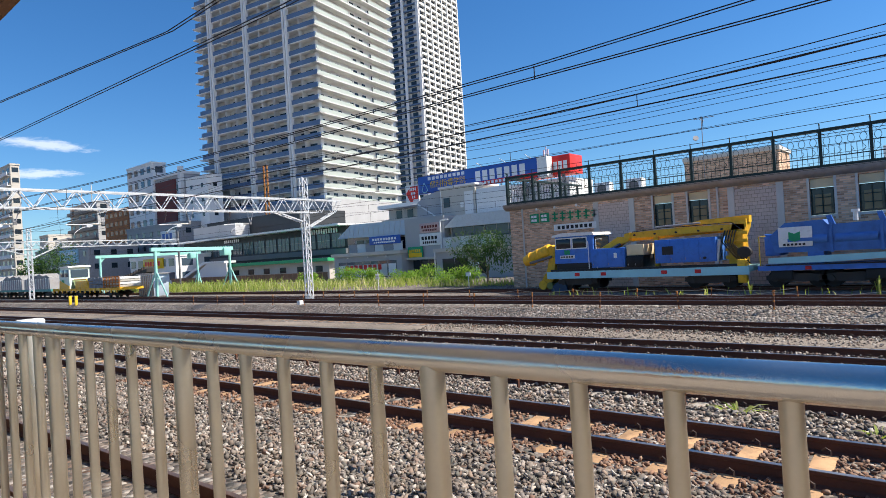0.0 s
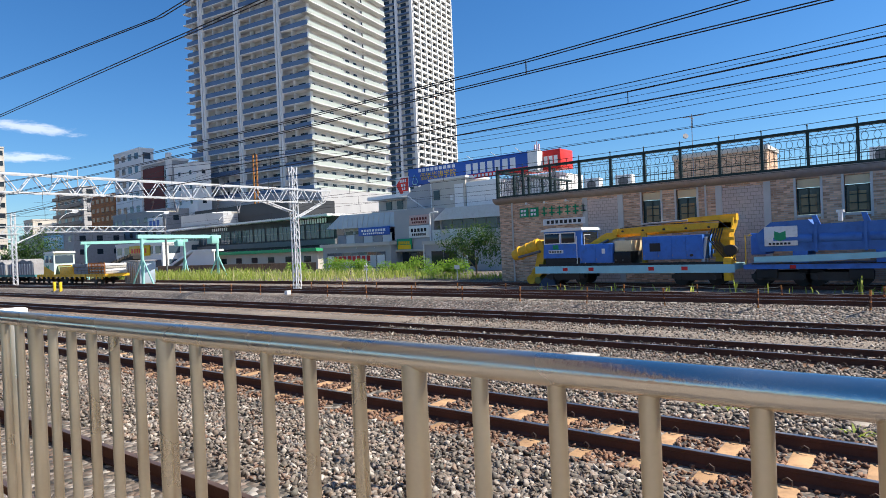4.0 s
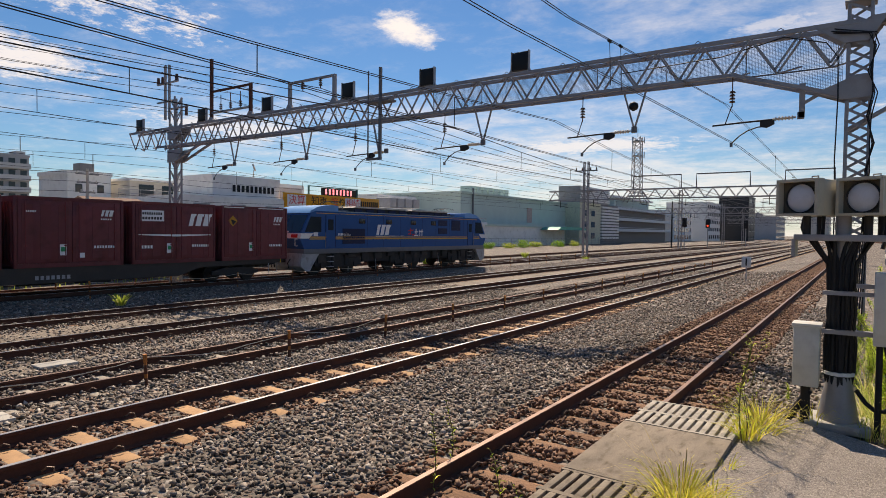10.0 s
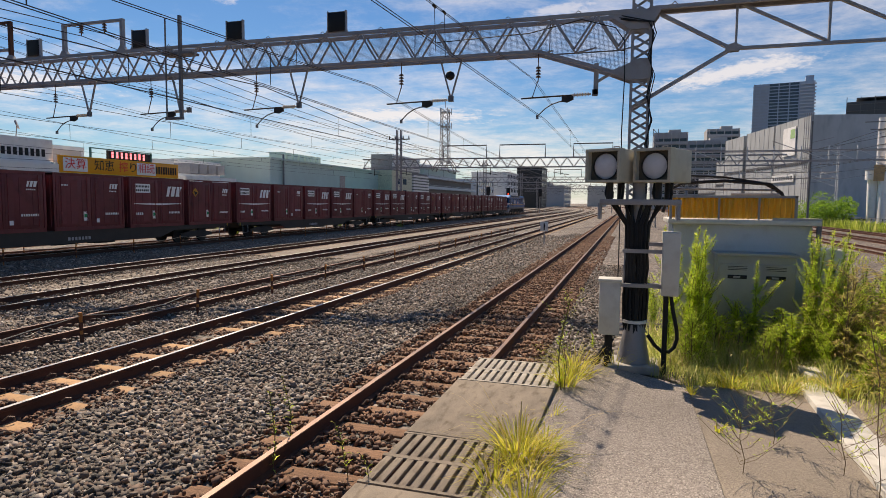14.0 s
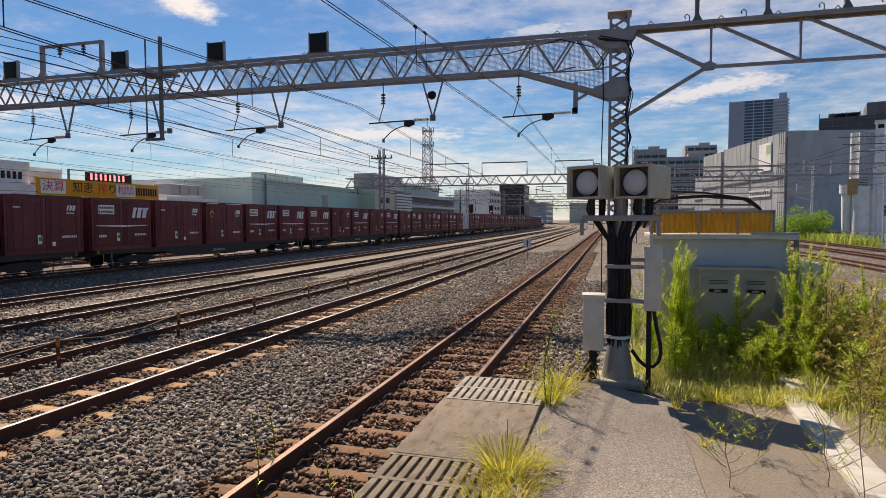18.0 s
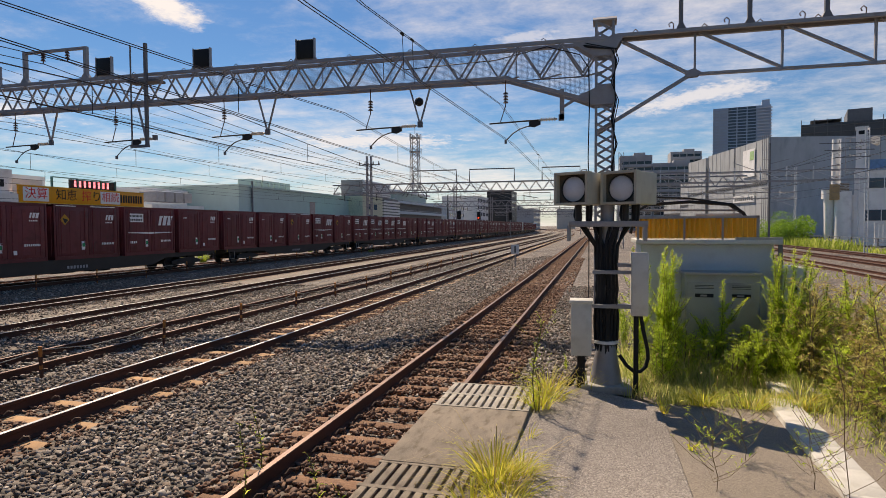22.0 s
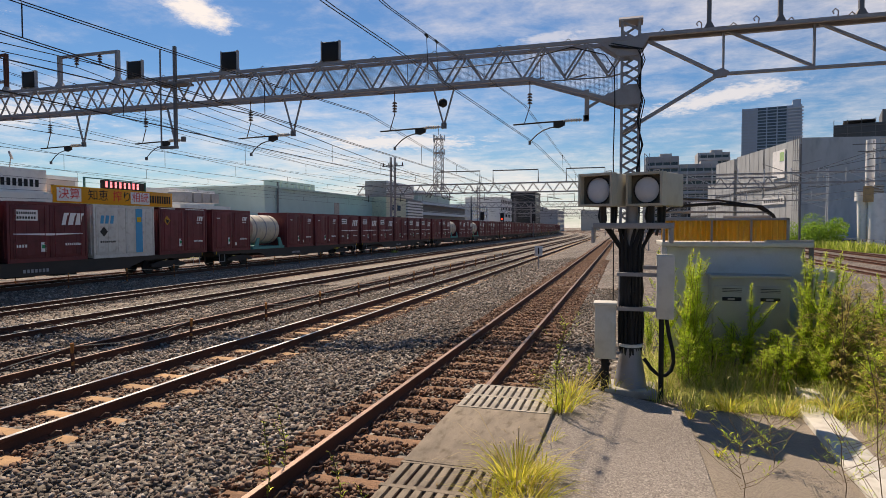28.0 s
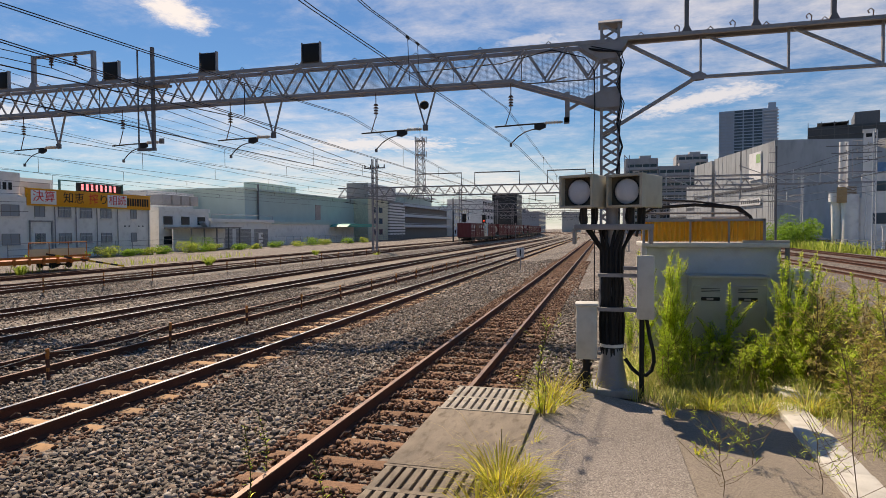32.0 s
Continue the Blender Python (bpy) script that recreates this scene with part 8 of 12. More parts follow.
# charcoal shopping hall
def shopping_hall():
    b = thing("shopping_hall", -96, 68, -0.3, "low charcoal shopping hall with long glass bands and white roof edge", "building")
    part("wall", G().box(-40, 0, 0, 17, 18, 8.9), m_char, b)
    part("roof_edge", G().box(-41, -2.4, 8.75, 17.5, 18, 9.1), m_tslab, b)
    part("upper_wall", G().box(-40, 6, 9.6, -4, 18, 13.5), m_char, b)
    part("upper_wall", G().box(-40, 2.5, 9.7, -22, 18, 12.3), m_grey_wall, b)
    for k, (z0, z1) in enumerate(((1.6, 3.6), (5.2, 7.6))):
        for i in range(14):
            x = -39 + i * 4.0
            w = part("window", G().box(x, -0.08, z0, x + 3.4, 0.02, z1), m_win_blue, b)
            part("mullion", G().box(x + 1.1, -0.14, z0, x + 1.18, -0.06, z1).box(x + 2.25, -0.14, z0, x + 2.33, -0.06, z1).box(x, -0.14, (z0 + z1) / 2, x + 3.4, -0.06, (z0 + z1) / 2 + 0.08), m_steel, w)
    part("floor_band", G().box(-40, -0.5, 4.0, 17, 0, 4.9), m_steel_dark, b)
    part("sign_bars", (lambda q: (bars(q, 5.5, 7.75, 9.5, 0.8, 14, -0.25), bars(q, -22, 7.9, 6, 0.6, 8, -0.25), q)[2])(G()), m_letter, b)
    s = thing("station_shed", -95, 62.5, -0.3, "low cream shed with a bright green roof edge", "building")
    part("wall", G().box(-17.5, 0, 0, 17.5, 4, 2.9), m_tan_wall, s)
    part("roof", G().box(-18.2, -1.0, 2.9, 18.4, 4.4, 3.45), M("green roof edge", (0.04, 0.36, 0.15), 0.5), s)
    for i in range(7):
        part("window", G().box(-16 + i * 5, -0.05, 1.2, -14.2 + i * 5, 0.02, 2.2), m_window, s)
    st = thing("covered_stair", -113, 60, -0.3, "white covered stairway roof slanting up", "stair")
    part("roof", G().prism([(-9, 1.2), (-8, 1.0), (0.5, 3.7), (8, 3.7), (8, 4.1), (0.3, 4.2)], 0, 2.4, "y"), m_white, st)
    part("side", G().prism([(-8, 0.0), (8, 0.0), (8, 3.7), (0.5, 3.7)], 0.4, 0.6, "y"), m_tslab, st)
    hw = thing("yard_wall", -100, 56, -0.3, "brown plank fence behind the weeds", "fence")
    for i in range(40):
        part("plank", G().box(-18 + i * 1.2, 0, 0, -16.85 + i * 1.2, 0.06, 1.3), m_tie_wood, hw)


shopping_hall()


# grey shops with signs
def shops():
    a = thing("station_shop", -60.5, 55, -0.3, "grey flat-roofed shop with a wide glass front", "shop")
    part("wall", G().box(-6.6, 0, 0, 6.6, 8, 3.3), m_grey_wall, a)
    part("roof_edge", G().box(-6.8, -0.4, 3.3, 6.8, 8, 3.75), m_tan_wall, a)
    for i in range(7):
        x = -5.6 + i * 1.62
        w = part("window", G().box(x, -0.05, 0.4, x + 1.52, 0.05, 2.5), m_win_blue, a)
        part("blind", G().box(x + 0.08, -0.07, 0.5, x + 1.44, -0.055, 2.1), m_tside if i % 3 else m_tslab, w)
        part("window_frame", G().box(x - 0.06, -0.09, 0.35, x, -0.04, 2.55), m_steel, w)
    part("red_writing", (lambda q: (bars(q, -4.2, 1.35, 7.4, 0.7, 8, -0.09, 0.3), q)[1])(G()), m_red, a)
    for x in (-3.5, 0.5, 4.0):
        part("wall_lamp", G().cyl((x, -0.2, 3.0), (x, -0.2, 3.15), 0.09, n=8), m_white, a)
    b = thing("station_shop", -59.8, 57.2, 3.45, "grey upper shop floor under a pale blue metal roof", "shop")
    part("wall", G().box(-5.2, 0, 0, 5.6, 6, 2.2), m_tan_wall, b)
    roof = part("roof", G().prism([(-7.8, 2.2), (-4.7, 4.0), (5.6, 3.8), (5.6, 1.9)], -1.0, 6.4, "y"), m_roofblue, b)
    for i in range(13):
        part("roof_seam", G().bar((-7.4 + i * 1.0, -1.03, 2.15), (-7.0 + i * 1.0, -1.03, 3.85 if i > 2 else 2.8 + 0.4 * i), 0.03, 0.04), m_steel_white, roof)
    for i in range(6):
        part("balcony_screen", G().box(-5.1 + i * 1.75, -1.3, 0.0, -3.45 + i * 1.75, -1.24, 1.15), m_tside if i % 2 else m_steel, b)
    part("balcony_rail", G().box(-5.2, -1.34, 1.15, 5.5, -1.22, 1.22), m_steel_dark, b)
    for i in range(5):
        part("window", G().box(-4.8 + i * 2.0, -0.05, 0.2, -3.4 + i * 2.0, 0.03, 1.7), m_window, b)
    m = thing("shop_entrance", -51.0, 56.2, -0.3, "recessed glass shop entrance with a grey sign wall above", "shop")
    part("wall", G().box(-3.2, 0, 2.6, 3.4, 6, 7.6), m_grey_wall, m)
    part("wall", G().box(-3.2, 0.8, 0, 3.4, 6, 2.6), m_grey_wall, m)
    part("soffit", G().box(-3.2, -0.3, 2.4, 3.4, 0.9, 2.65), m_tan_wall, m)
    for i in range(4):
        w = part("glass_door", G().box(-2.7 + i * 1.35, 0.72, 0.1, -1.45 + i * 1.35, 0.8, 2.3), m_window, m)
        part("door_frame", G().box(-2.75 + i * 1.35, 0.68, 0.1, -2.68 + i * 1.35, 0.76, 2.35), m_steel, w)
    part("post", G().cyl((3.3, -0.6, 0), (3.3, -0.6, 6.8), 0.09, n=8), m_white, m)
    part("bent_pipe", G().tube([(3.3, -0.6, 6.8), (3.4, -0.6, 6.95), (4.6, -0.6, 7.0)], 0.09, 8), m_white, m)
    c = thing("station_shop", -42.3, 54.5, -0.3, "two-storey warm grey shop with ribbon windows", "shop")
    part("wall", G().box(-5.4, 0, 0, 8.0, 9, 3.1), m_grey_wall, c)
    part("roof_edge", G().box(-5.6, -0.3, 3.1, 8.0, 2.4, 3.55), m_tan_wall, c)
    part("wall", G().box(-5.0, 2.5, 3.1, 8.0, 9, 6.0), m_tan_wall, c)
    part("roof", G().prism([(-5.3, 6.0), (-3.3, 7.4), (8, 7.4), (8, 5.95)], 1.6, 9, "y"), m_steel_white, c)
    for i in range(6):
        w = part("window", G().box(-4.6 + i * 1.65, 2.44, 4.7, -3.1 + i * 1.65, 2.52, 6.0), m_win_blue, c)
        part("window_frame", G().box(-4.68 + i * 1.65, 2.40, 4.65, -4.6 + i * 1.65, 2.46, 6.0), m_steel, w)
    for i in range(6):
        part("balcony_screen", G().box(-5.0 + i * 1.3, 1.0, 3.55, -3.75 + i * 1.3, 1.06, 4.85), m_tan_wall if i % 2 else m_tside, c)
    for x0, x1 in ((-4.4, -2.6), (-2.5, -0.6), (0.3, 1.9)):
        part("window", G().box(x0, -0.05, 0.5, x1, 0.05, 2.3), m_window, c)
    part("poster", G().box(0.5, -0.07, 0.7, 1.0, -0.055, 1.7), m_letter, c)
    part("post", G().cyl((-5.3, -0.35, 0), (-5.3, -0.35, 3.2), 0.08, n=8), m_white, c)
    d = thing("shop_upper_floor", -60, 62, -0.3, "warm grey upper floor with a glazed balcony", "building")
    part("wall", G().box(-4.2, 1.5, 3, 5.0, 8, 10.0), m_tan_wall, d)
    part("roof", G().box(-4.4, -0.6, 9.9, 5.3, 8, 10.4), m_white, d)
    part("balcony_wall", G().box(-4.2, 0, 7.4, 5.0, 0.15, 8.3), m_tan_wall, d)
    for i in range(3):
        part("window", G().box(-2.6 + i * 2.2, 1.44, 8.2, -1.5 + i * 2.2, 1.52, 9.6), m_window, d)
    part("door", G().box(3.4, 1.44, 7.6, 4.3, 1.52, 9.7), m_maroon_wall, d)
    e = thing("rooftop_plant_room", -47.2, 58.6, 6.9, "beige rooftop plant room with white cooling units", "building")
    part("wall", G().box(-2.7, 0, 0, 2.8, 5, 3.9), m_tan_wall, e)
    part("cornice", G().box(-2.9, -0.2, 3.9, 3.0, 5, 4.15), m_tslab, e)
    part("slope", G().prism([(-7.2, 0.0), (-2.7, 0.0), (-2.7, 3.9), (-6.0, 3.3), (-7.0, 2.6)], 0.3, 4.5, "y"), m_grey_wall, e)
    part("slope_edge", G().bar((-6.8, 0.2, 2.4), (-3.6, 0.2, 0.4), 0.1, 0.16), m_white, e)
    part("window", G().box(-2.2, -0.05, 1.5, -1.2, 0.03, 2.7), m_window, e)
    part("pipe", G().cyl((-2.5, -0.15, -0.4), (-2.5, -0.15, 3.6), 0.08, n=8), m_white, e)
    part("meter_box", G().box(0.6, -0.2, 1.3, 1.0, 0, 1.9), m_tslab, e)
    part("unit_door", G().box(1.2, -0.08, 0.4, 2.5, 0, 3.2), m_tslab, e)
    part("unit", G().box(2.95, 0, 0, 7.4, 4, 3.3, 0.05), m_tslab, e)
    for i in range(5):
        part("unit_louvre", G().box(3.2, -0.04, 0.4 + 0.5 * i, 7.1, 0.0, 0.7 + 0.5 * i), m_white, e)


shops()


def sign(name, label, x, y, z, w, h, mat, rows, depth=0.25, rz=0, frame=None):
    """A flat board with raised words; rows: (words or number of bars, centre u, centre v, size, material, width)."""
    s = thing(name, x, y, z, label, "sign", rz=rz)
    part("board", G().box(-w / 2, 0, 0, w / 2, depth, h, 0.01), mat, s)
    for words, u, v, size, mt, width in rows:
        if isinstance(words, int):
            g = G()
            bars(g, u - width / 2, v - size / 2, width, size, words, -0.02, 0.3)
            part("bars", g, mt, s)
        else:
            text("letters", words, size, mt, s, pose(u, -0.012, v, 90, 0, 0), 0.006, "", width)
    return s


def billboards():
    s = sign("rooftop_billboard", "long royal blue rooftop billboard with white and yellow writing", -45.9, 60.4, 10.75, 18.6, 2.35, m_signblue, [
        ("個別指導学院", -4.2, 1.05, 1.0, m_signyellow, 6.0), (7, 4.2, 1.25, 1.25, m_letter, 7.6), (9, -4.3, 1.95, 0.42, m_letter, 6.4)])
    part("red_band", G().prism([(-2.2, 0.02), (9.3, 0.02), (9.3, 0.62), (-1.6, 0.5)], -0.02, 0.0, "y"), m_signred, s)
    part("small_writing", (lambda q: (bars(q, -0.6, 0.13, 6.2, 0.32, 11, -0.04), q)[1])(G()), m_letter, s)
    part("mark", G().tube([(-8.6, -0.05, 0.5), (-8.2, -0.05, 1.5), (-7.6, -0.05, 0.5), (-7.9, -0.05, 0.2), (-8.4, -0.05, 0.2), (-8.6, -0.05, 0.5)], 0.05, 6), m_aqua, s)
    part("white_end", G().box(9.32, 0, 0.0, 10.6, 1.2, 2.35), m_white, s)
    part("red_arrow_board", G().box(-11.8, 0.1, -1.1, -9.35, 0.3, 1.5), m_white, s)
    part("red_arrow", G().prism([(-11.7, 0.4), (-10.8, 1.3), (-9.5, 1.3), (-9.5, -0.5), (-10.5, -0.5), (-10.5, -0.8), (-11.0, -0.8)], 0.06, 0.1, "y"), m_signred, s)
    part("arrow_writing", (lambda q: (bars(q, -11.0, 0.7, 1.3, 0.4, 4, 0.04), bars(q, -10.8, 0.1, 1.0, 0.4, 2, 0.04), bars(q, -10.6, -0.35, 0.7, 0.35, 2, 0.04), q)[3])(G()), m_letter, s)
    for x in (-8, -4, 0, 4, 8):
        part("strut", G().bar((x, 0.3, 2.3), (x, 2.4, -1.2), 0.10).bar((x, 0.3, 0), (x, 0.3, -1.6), 0.12), m_steel, s)
    for x in (-5.5, -2.0, 1.5, 5.0, 8.5):
        part("light_arm", G().tube([(x, 0, 2.35), (x - 0.2, -0.9, 2.75)], 0.04, 5), m_white, s)
    mid = thing("billboard_house", -45.9, 62.9, 8, "plain flat house carrying the rooftop billboard", "building")
    part("wall", G().box(-10, 0, 0, 12, 6, 2.6), m_tslab, mid)
    r = thing("rooftop_sign_box", -37.0, 62, 11.0, "red box sign with yellow rings on a rooftop frame", "sign")
    part("box", G().box(-4.2, 0, 0, 3.8, 3.0, 2.15, 0.02), m_signred, r)
    for x in (-2.4, -0.7):
        part("yellow_disc", G().cyl((x - 0.3, -0.03, 1.0), (x - 0.3, 0.0, 1.0), 0.62, n=24), m_signyellow, r)
        part("disc_bar", G().box(x - 0.65, -0.05, 0.9, x + 0.05, -0.03, 1.12), m_signred, r)
    part("white_writing", (lambda q: (bars(q, 1.0, 0.55, 2.6, 0.9, 4, -0.03, 0.25), q)[1])(G()), m_letter, r)
    part("leg", G().box(-2.8, 0.3, -3, -2.5, 0.6, 0).box(2.5, 0.3, -3, 2.8, 0.6, 0), m_steel, r)
    a = thing("radio_mast", -38.5, 66, 10.55, "thin white mobile radio mast", "antenna")
    part("mast", G().cyl((0, 0, 0), (0, 0, 4.6), 0.07, n=8), m_steel_white, a)
    for dx in (-0.3, 0.3):
        part("antenna_panel", G().box(dx - 0.08, -0.1, 2.6, dx + 0.08, 0.1, 4.2), m_steel_white, a)
    for (x, y, z, w, h, mt, lab, n1, c1) in ((-49.9, 56.05, 3.75, 3.4, 1.5, m_white, "white shop sign with dark brush writing", 5, m_panel), (-49.8, 56.05, 5.35, 3.4, 1.2, M("pink shop sign", (0.62, 0.42, 0.38), 0.6), "faded pink shop sign", 6, m_maroon_wall), (-57.6, 55.75, 4.35, 5.8, 1.1, m_signblue, "blue shop sign with white writing", 9, m_letter), (-52.3, 55.85, 2.35, 2.5, 1.35, m_green, "green and yellow notice sign", 6, m_signyellow)):
        s2 = sign("shop_sign", lab, x, y, z, w, h, mt, [(n1, 0, h * 0.62, h * 0.28, c1, w * 0.8), (n1 + 2, 0, h * 0.26, h * 0.2, c1, w * 0.7)], 0.12)
    yb = part("yellow_half", G().box(-1.12, -0.03, 0.03, 1.12, -0.01, 0.58), m_signyellow, s2)


billboards()


def far_left_town():
    facade_block("office_block", -193, 80, -176.2, 84, 34, m_tslab, "white and grey office block", 9, 4, m_win_blue, 2.2, 1.8)
    m = thing("maroon_tower", -167.2, 80, -0.3, "office tower with a maroon panel and white columns", "building")
    part("wall", G().box(-8.8, 0, 0, 8.6, 5, 29.0), m_grey_wall, m)
    part("maroon_panel", G().box(-6.8, -0.3, 7, 5.0, 0, 28), m_maroon_wall, m)
    for i in range(8):
        part("window", G().box(5.6, -0.2, 2.0 + 3.2 * i, 7.0, 0.05, 4.2 + 3.2 * i), m_window, m)
    part("column", G().box(7.2, -0.6, 0, 8.7, 0.4, 31), m_tslab, m)
    part("column", G().box(-8.9, -0.6, 0, -7.4, 0.4, 31), m_tslab, m)
    part("roof", G().box(-9, -0.5, 29.0, 9, 5, 29.7), m_tslab, m)
    facade_block("office_block", -156.8, 80, -145.5, 84, 26.4, m_tslab, "pale office block beside the tower", 7, 2, m_window, 1.0, 1.0)
    facade_block("apartment_block", -211.6, 80, -194, 84, 22.5, m_orange_brick, "orange brick apartment block with many windows", 8, 5, m_window, 2.0, 1.3, True, -0.3, "apartment block")
    facade_block("apartment_block", -242, 80, -217.5, 84, 27, m_grey_wall, "grey apartment block with dark balconies", 9, 4, m_window, 2.0, 1.5, True, -0.3, "apartment block", m_steel_dark)
    facade_block("apartment_block", -262, 60, -232, 62.5, 40, m_tan_wall, "beige apartment block at the edge of town", 12, 6, m_window, 1.8, 1.5, True, -0.3, "apartment block", m_tslab)
    facade_block("office_block", -278, 80.5, -268, 90, 19, m_tan_wall, "small tan distant block", 6, 3, m_window)
    facade_block("office_block", -256, 79, -243.5, 90, 16, m_tslab, "small pale distant block", 5, 3, m_window)
    facade_block("low_building", -205, 58, -165, 70, 10.0, m_steel, "low grey building with a wide poster", 3, 8, m_window)
    sign("wall_poster", "pale blue advertising poster on a wall", -178, 57.75, 6.0, 13, 3.6, M("pale blue poster", (0.30, 0.52, 0.66), 0.5), [(10, 0, 2.6, 0.8, m_letter, 10), (12, 0, 1.2, 0.6, m_letter, 9)])
    facade_block("low_building", -181, 74, -150, 84, 14.6, m_steel, "grey parking block behind the yard", 4, 7, m_window)
    sign("wall_sign", "white wall sign with dark bars", -155.7, 73.75, 10, 8, 3.0, m_white, [(3, 0, 1.5, 1.6, m_signblue, 6)])
    facade_block("low_building", -146, 60, -124, 70, 5.5, m_tslab, "low pale shop building", 2, 6, m_win_blue, 2.4, 1.6)
    sign("shop_sign", "yellow shop sign over a parking yard", -134, 59.75, 3.2, 9.5, 2.2, m_signyellow, [(6, 0, 1.1, 1.0, m_signred, 7.5)])
    for x, z in ((-236, 27), (-227, 27)):
        c = thing("roof_pole", x, 82, z, "thin ochre pole on a roof", "pole")
        part("pole", G().cyl((0, 0, 0), (0, 0, 7), 0.15, n=6), m_tan_wall, c)
    for dx in (0, 0.9):
        o = thing("ochre_pipe", -117.4 + dx * 1.4, 78, 13.1, "tall ochre utility pipe", "pole", "ochre poles")
        part("pole", G().cyl((0, 0, 0), (0, 0, 11.6), 0.2, n=8), m_ochre, o)
        for k in range(6):
            part("rung", G().box(-0.5, -0.1, 1.6 + 1.8 * k, 0.5, 0.1, 1.75 + 1.8 * k), m_dark, o)


far_left_town()


def mint_portal(p, q, h, label):
    t = thing("loading_portal", *p, -0.3, label, "loading frame", "mint loading portals")
    d = Vector((q[0] - p[0], q[1] - p[1], 0))
    u = d.normalized()
    v = Vector((u.y, -u.x, 0))
    for c in (Vector((0, 0, 0)), d):
        part("leg", G().cyl(c, c + Vector((0, 0, h)), 0.17, n=12), m_mint, t)
        for s in (-1, 1):
            part("strut", G().cyl(c + v * (1.5 * s), c + Vector((0, 0, 3.0)), 0.09, n=8), m_mint, t)
    part("beam", G().bar(Vector((0, 0, h)) - u * 0.6, d + Vector((0, 0, h)) + u * 0.6, 0.3, 0.42), m_mint, t)
    part("hoist_box", G().box(-0.6, -0.5, -0.9, 0.6, 0.5, 0.1, 0.04), m_mint, t).matrix_basis = Matrix.Translation(d * 0.94 + Vector((0, 0, h)))
    part("corner_plate", G().prism([(0, 0), (1.0, 0), (0, -1.0)], -0.05, 0.05, "y"), m_mint, t).matrix_basis = Matrix.Translation(Vector((0, 0, h))) @ pose(0, 0, 0, 0, 0, math.degrees(math.atan2(u.y, u.x)))


mint_portal((-68.4, 30.6), (-72.4, 42.0), 5.35, "mint green steel loading portal with a hoist box")
mint_portal((-98.5, 36), (-97, 50.5), 5.6, "mint green steel loading portal further back")

yard_gantry = build_left_gantry(-88.0, -6.0, 24.1, m_steel_white)
truss_beam(yard_gantry, 0, 27.5, 43.0, 6.45, 7.25, 0.4, m_steel_white, 1.5, 0.1)
part("end_pole", G().cyl((0, 43.0, -0.3), (0, 43.0, 8.4), 0.14, n=10), m_steel_dark, yard_gantry)


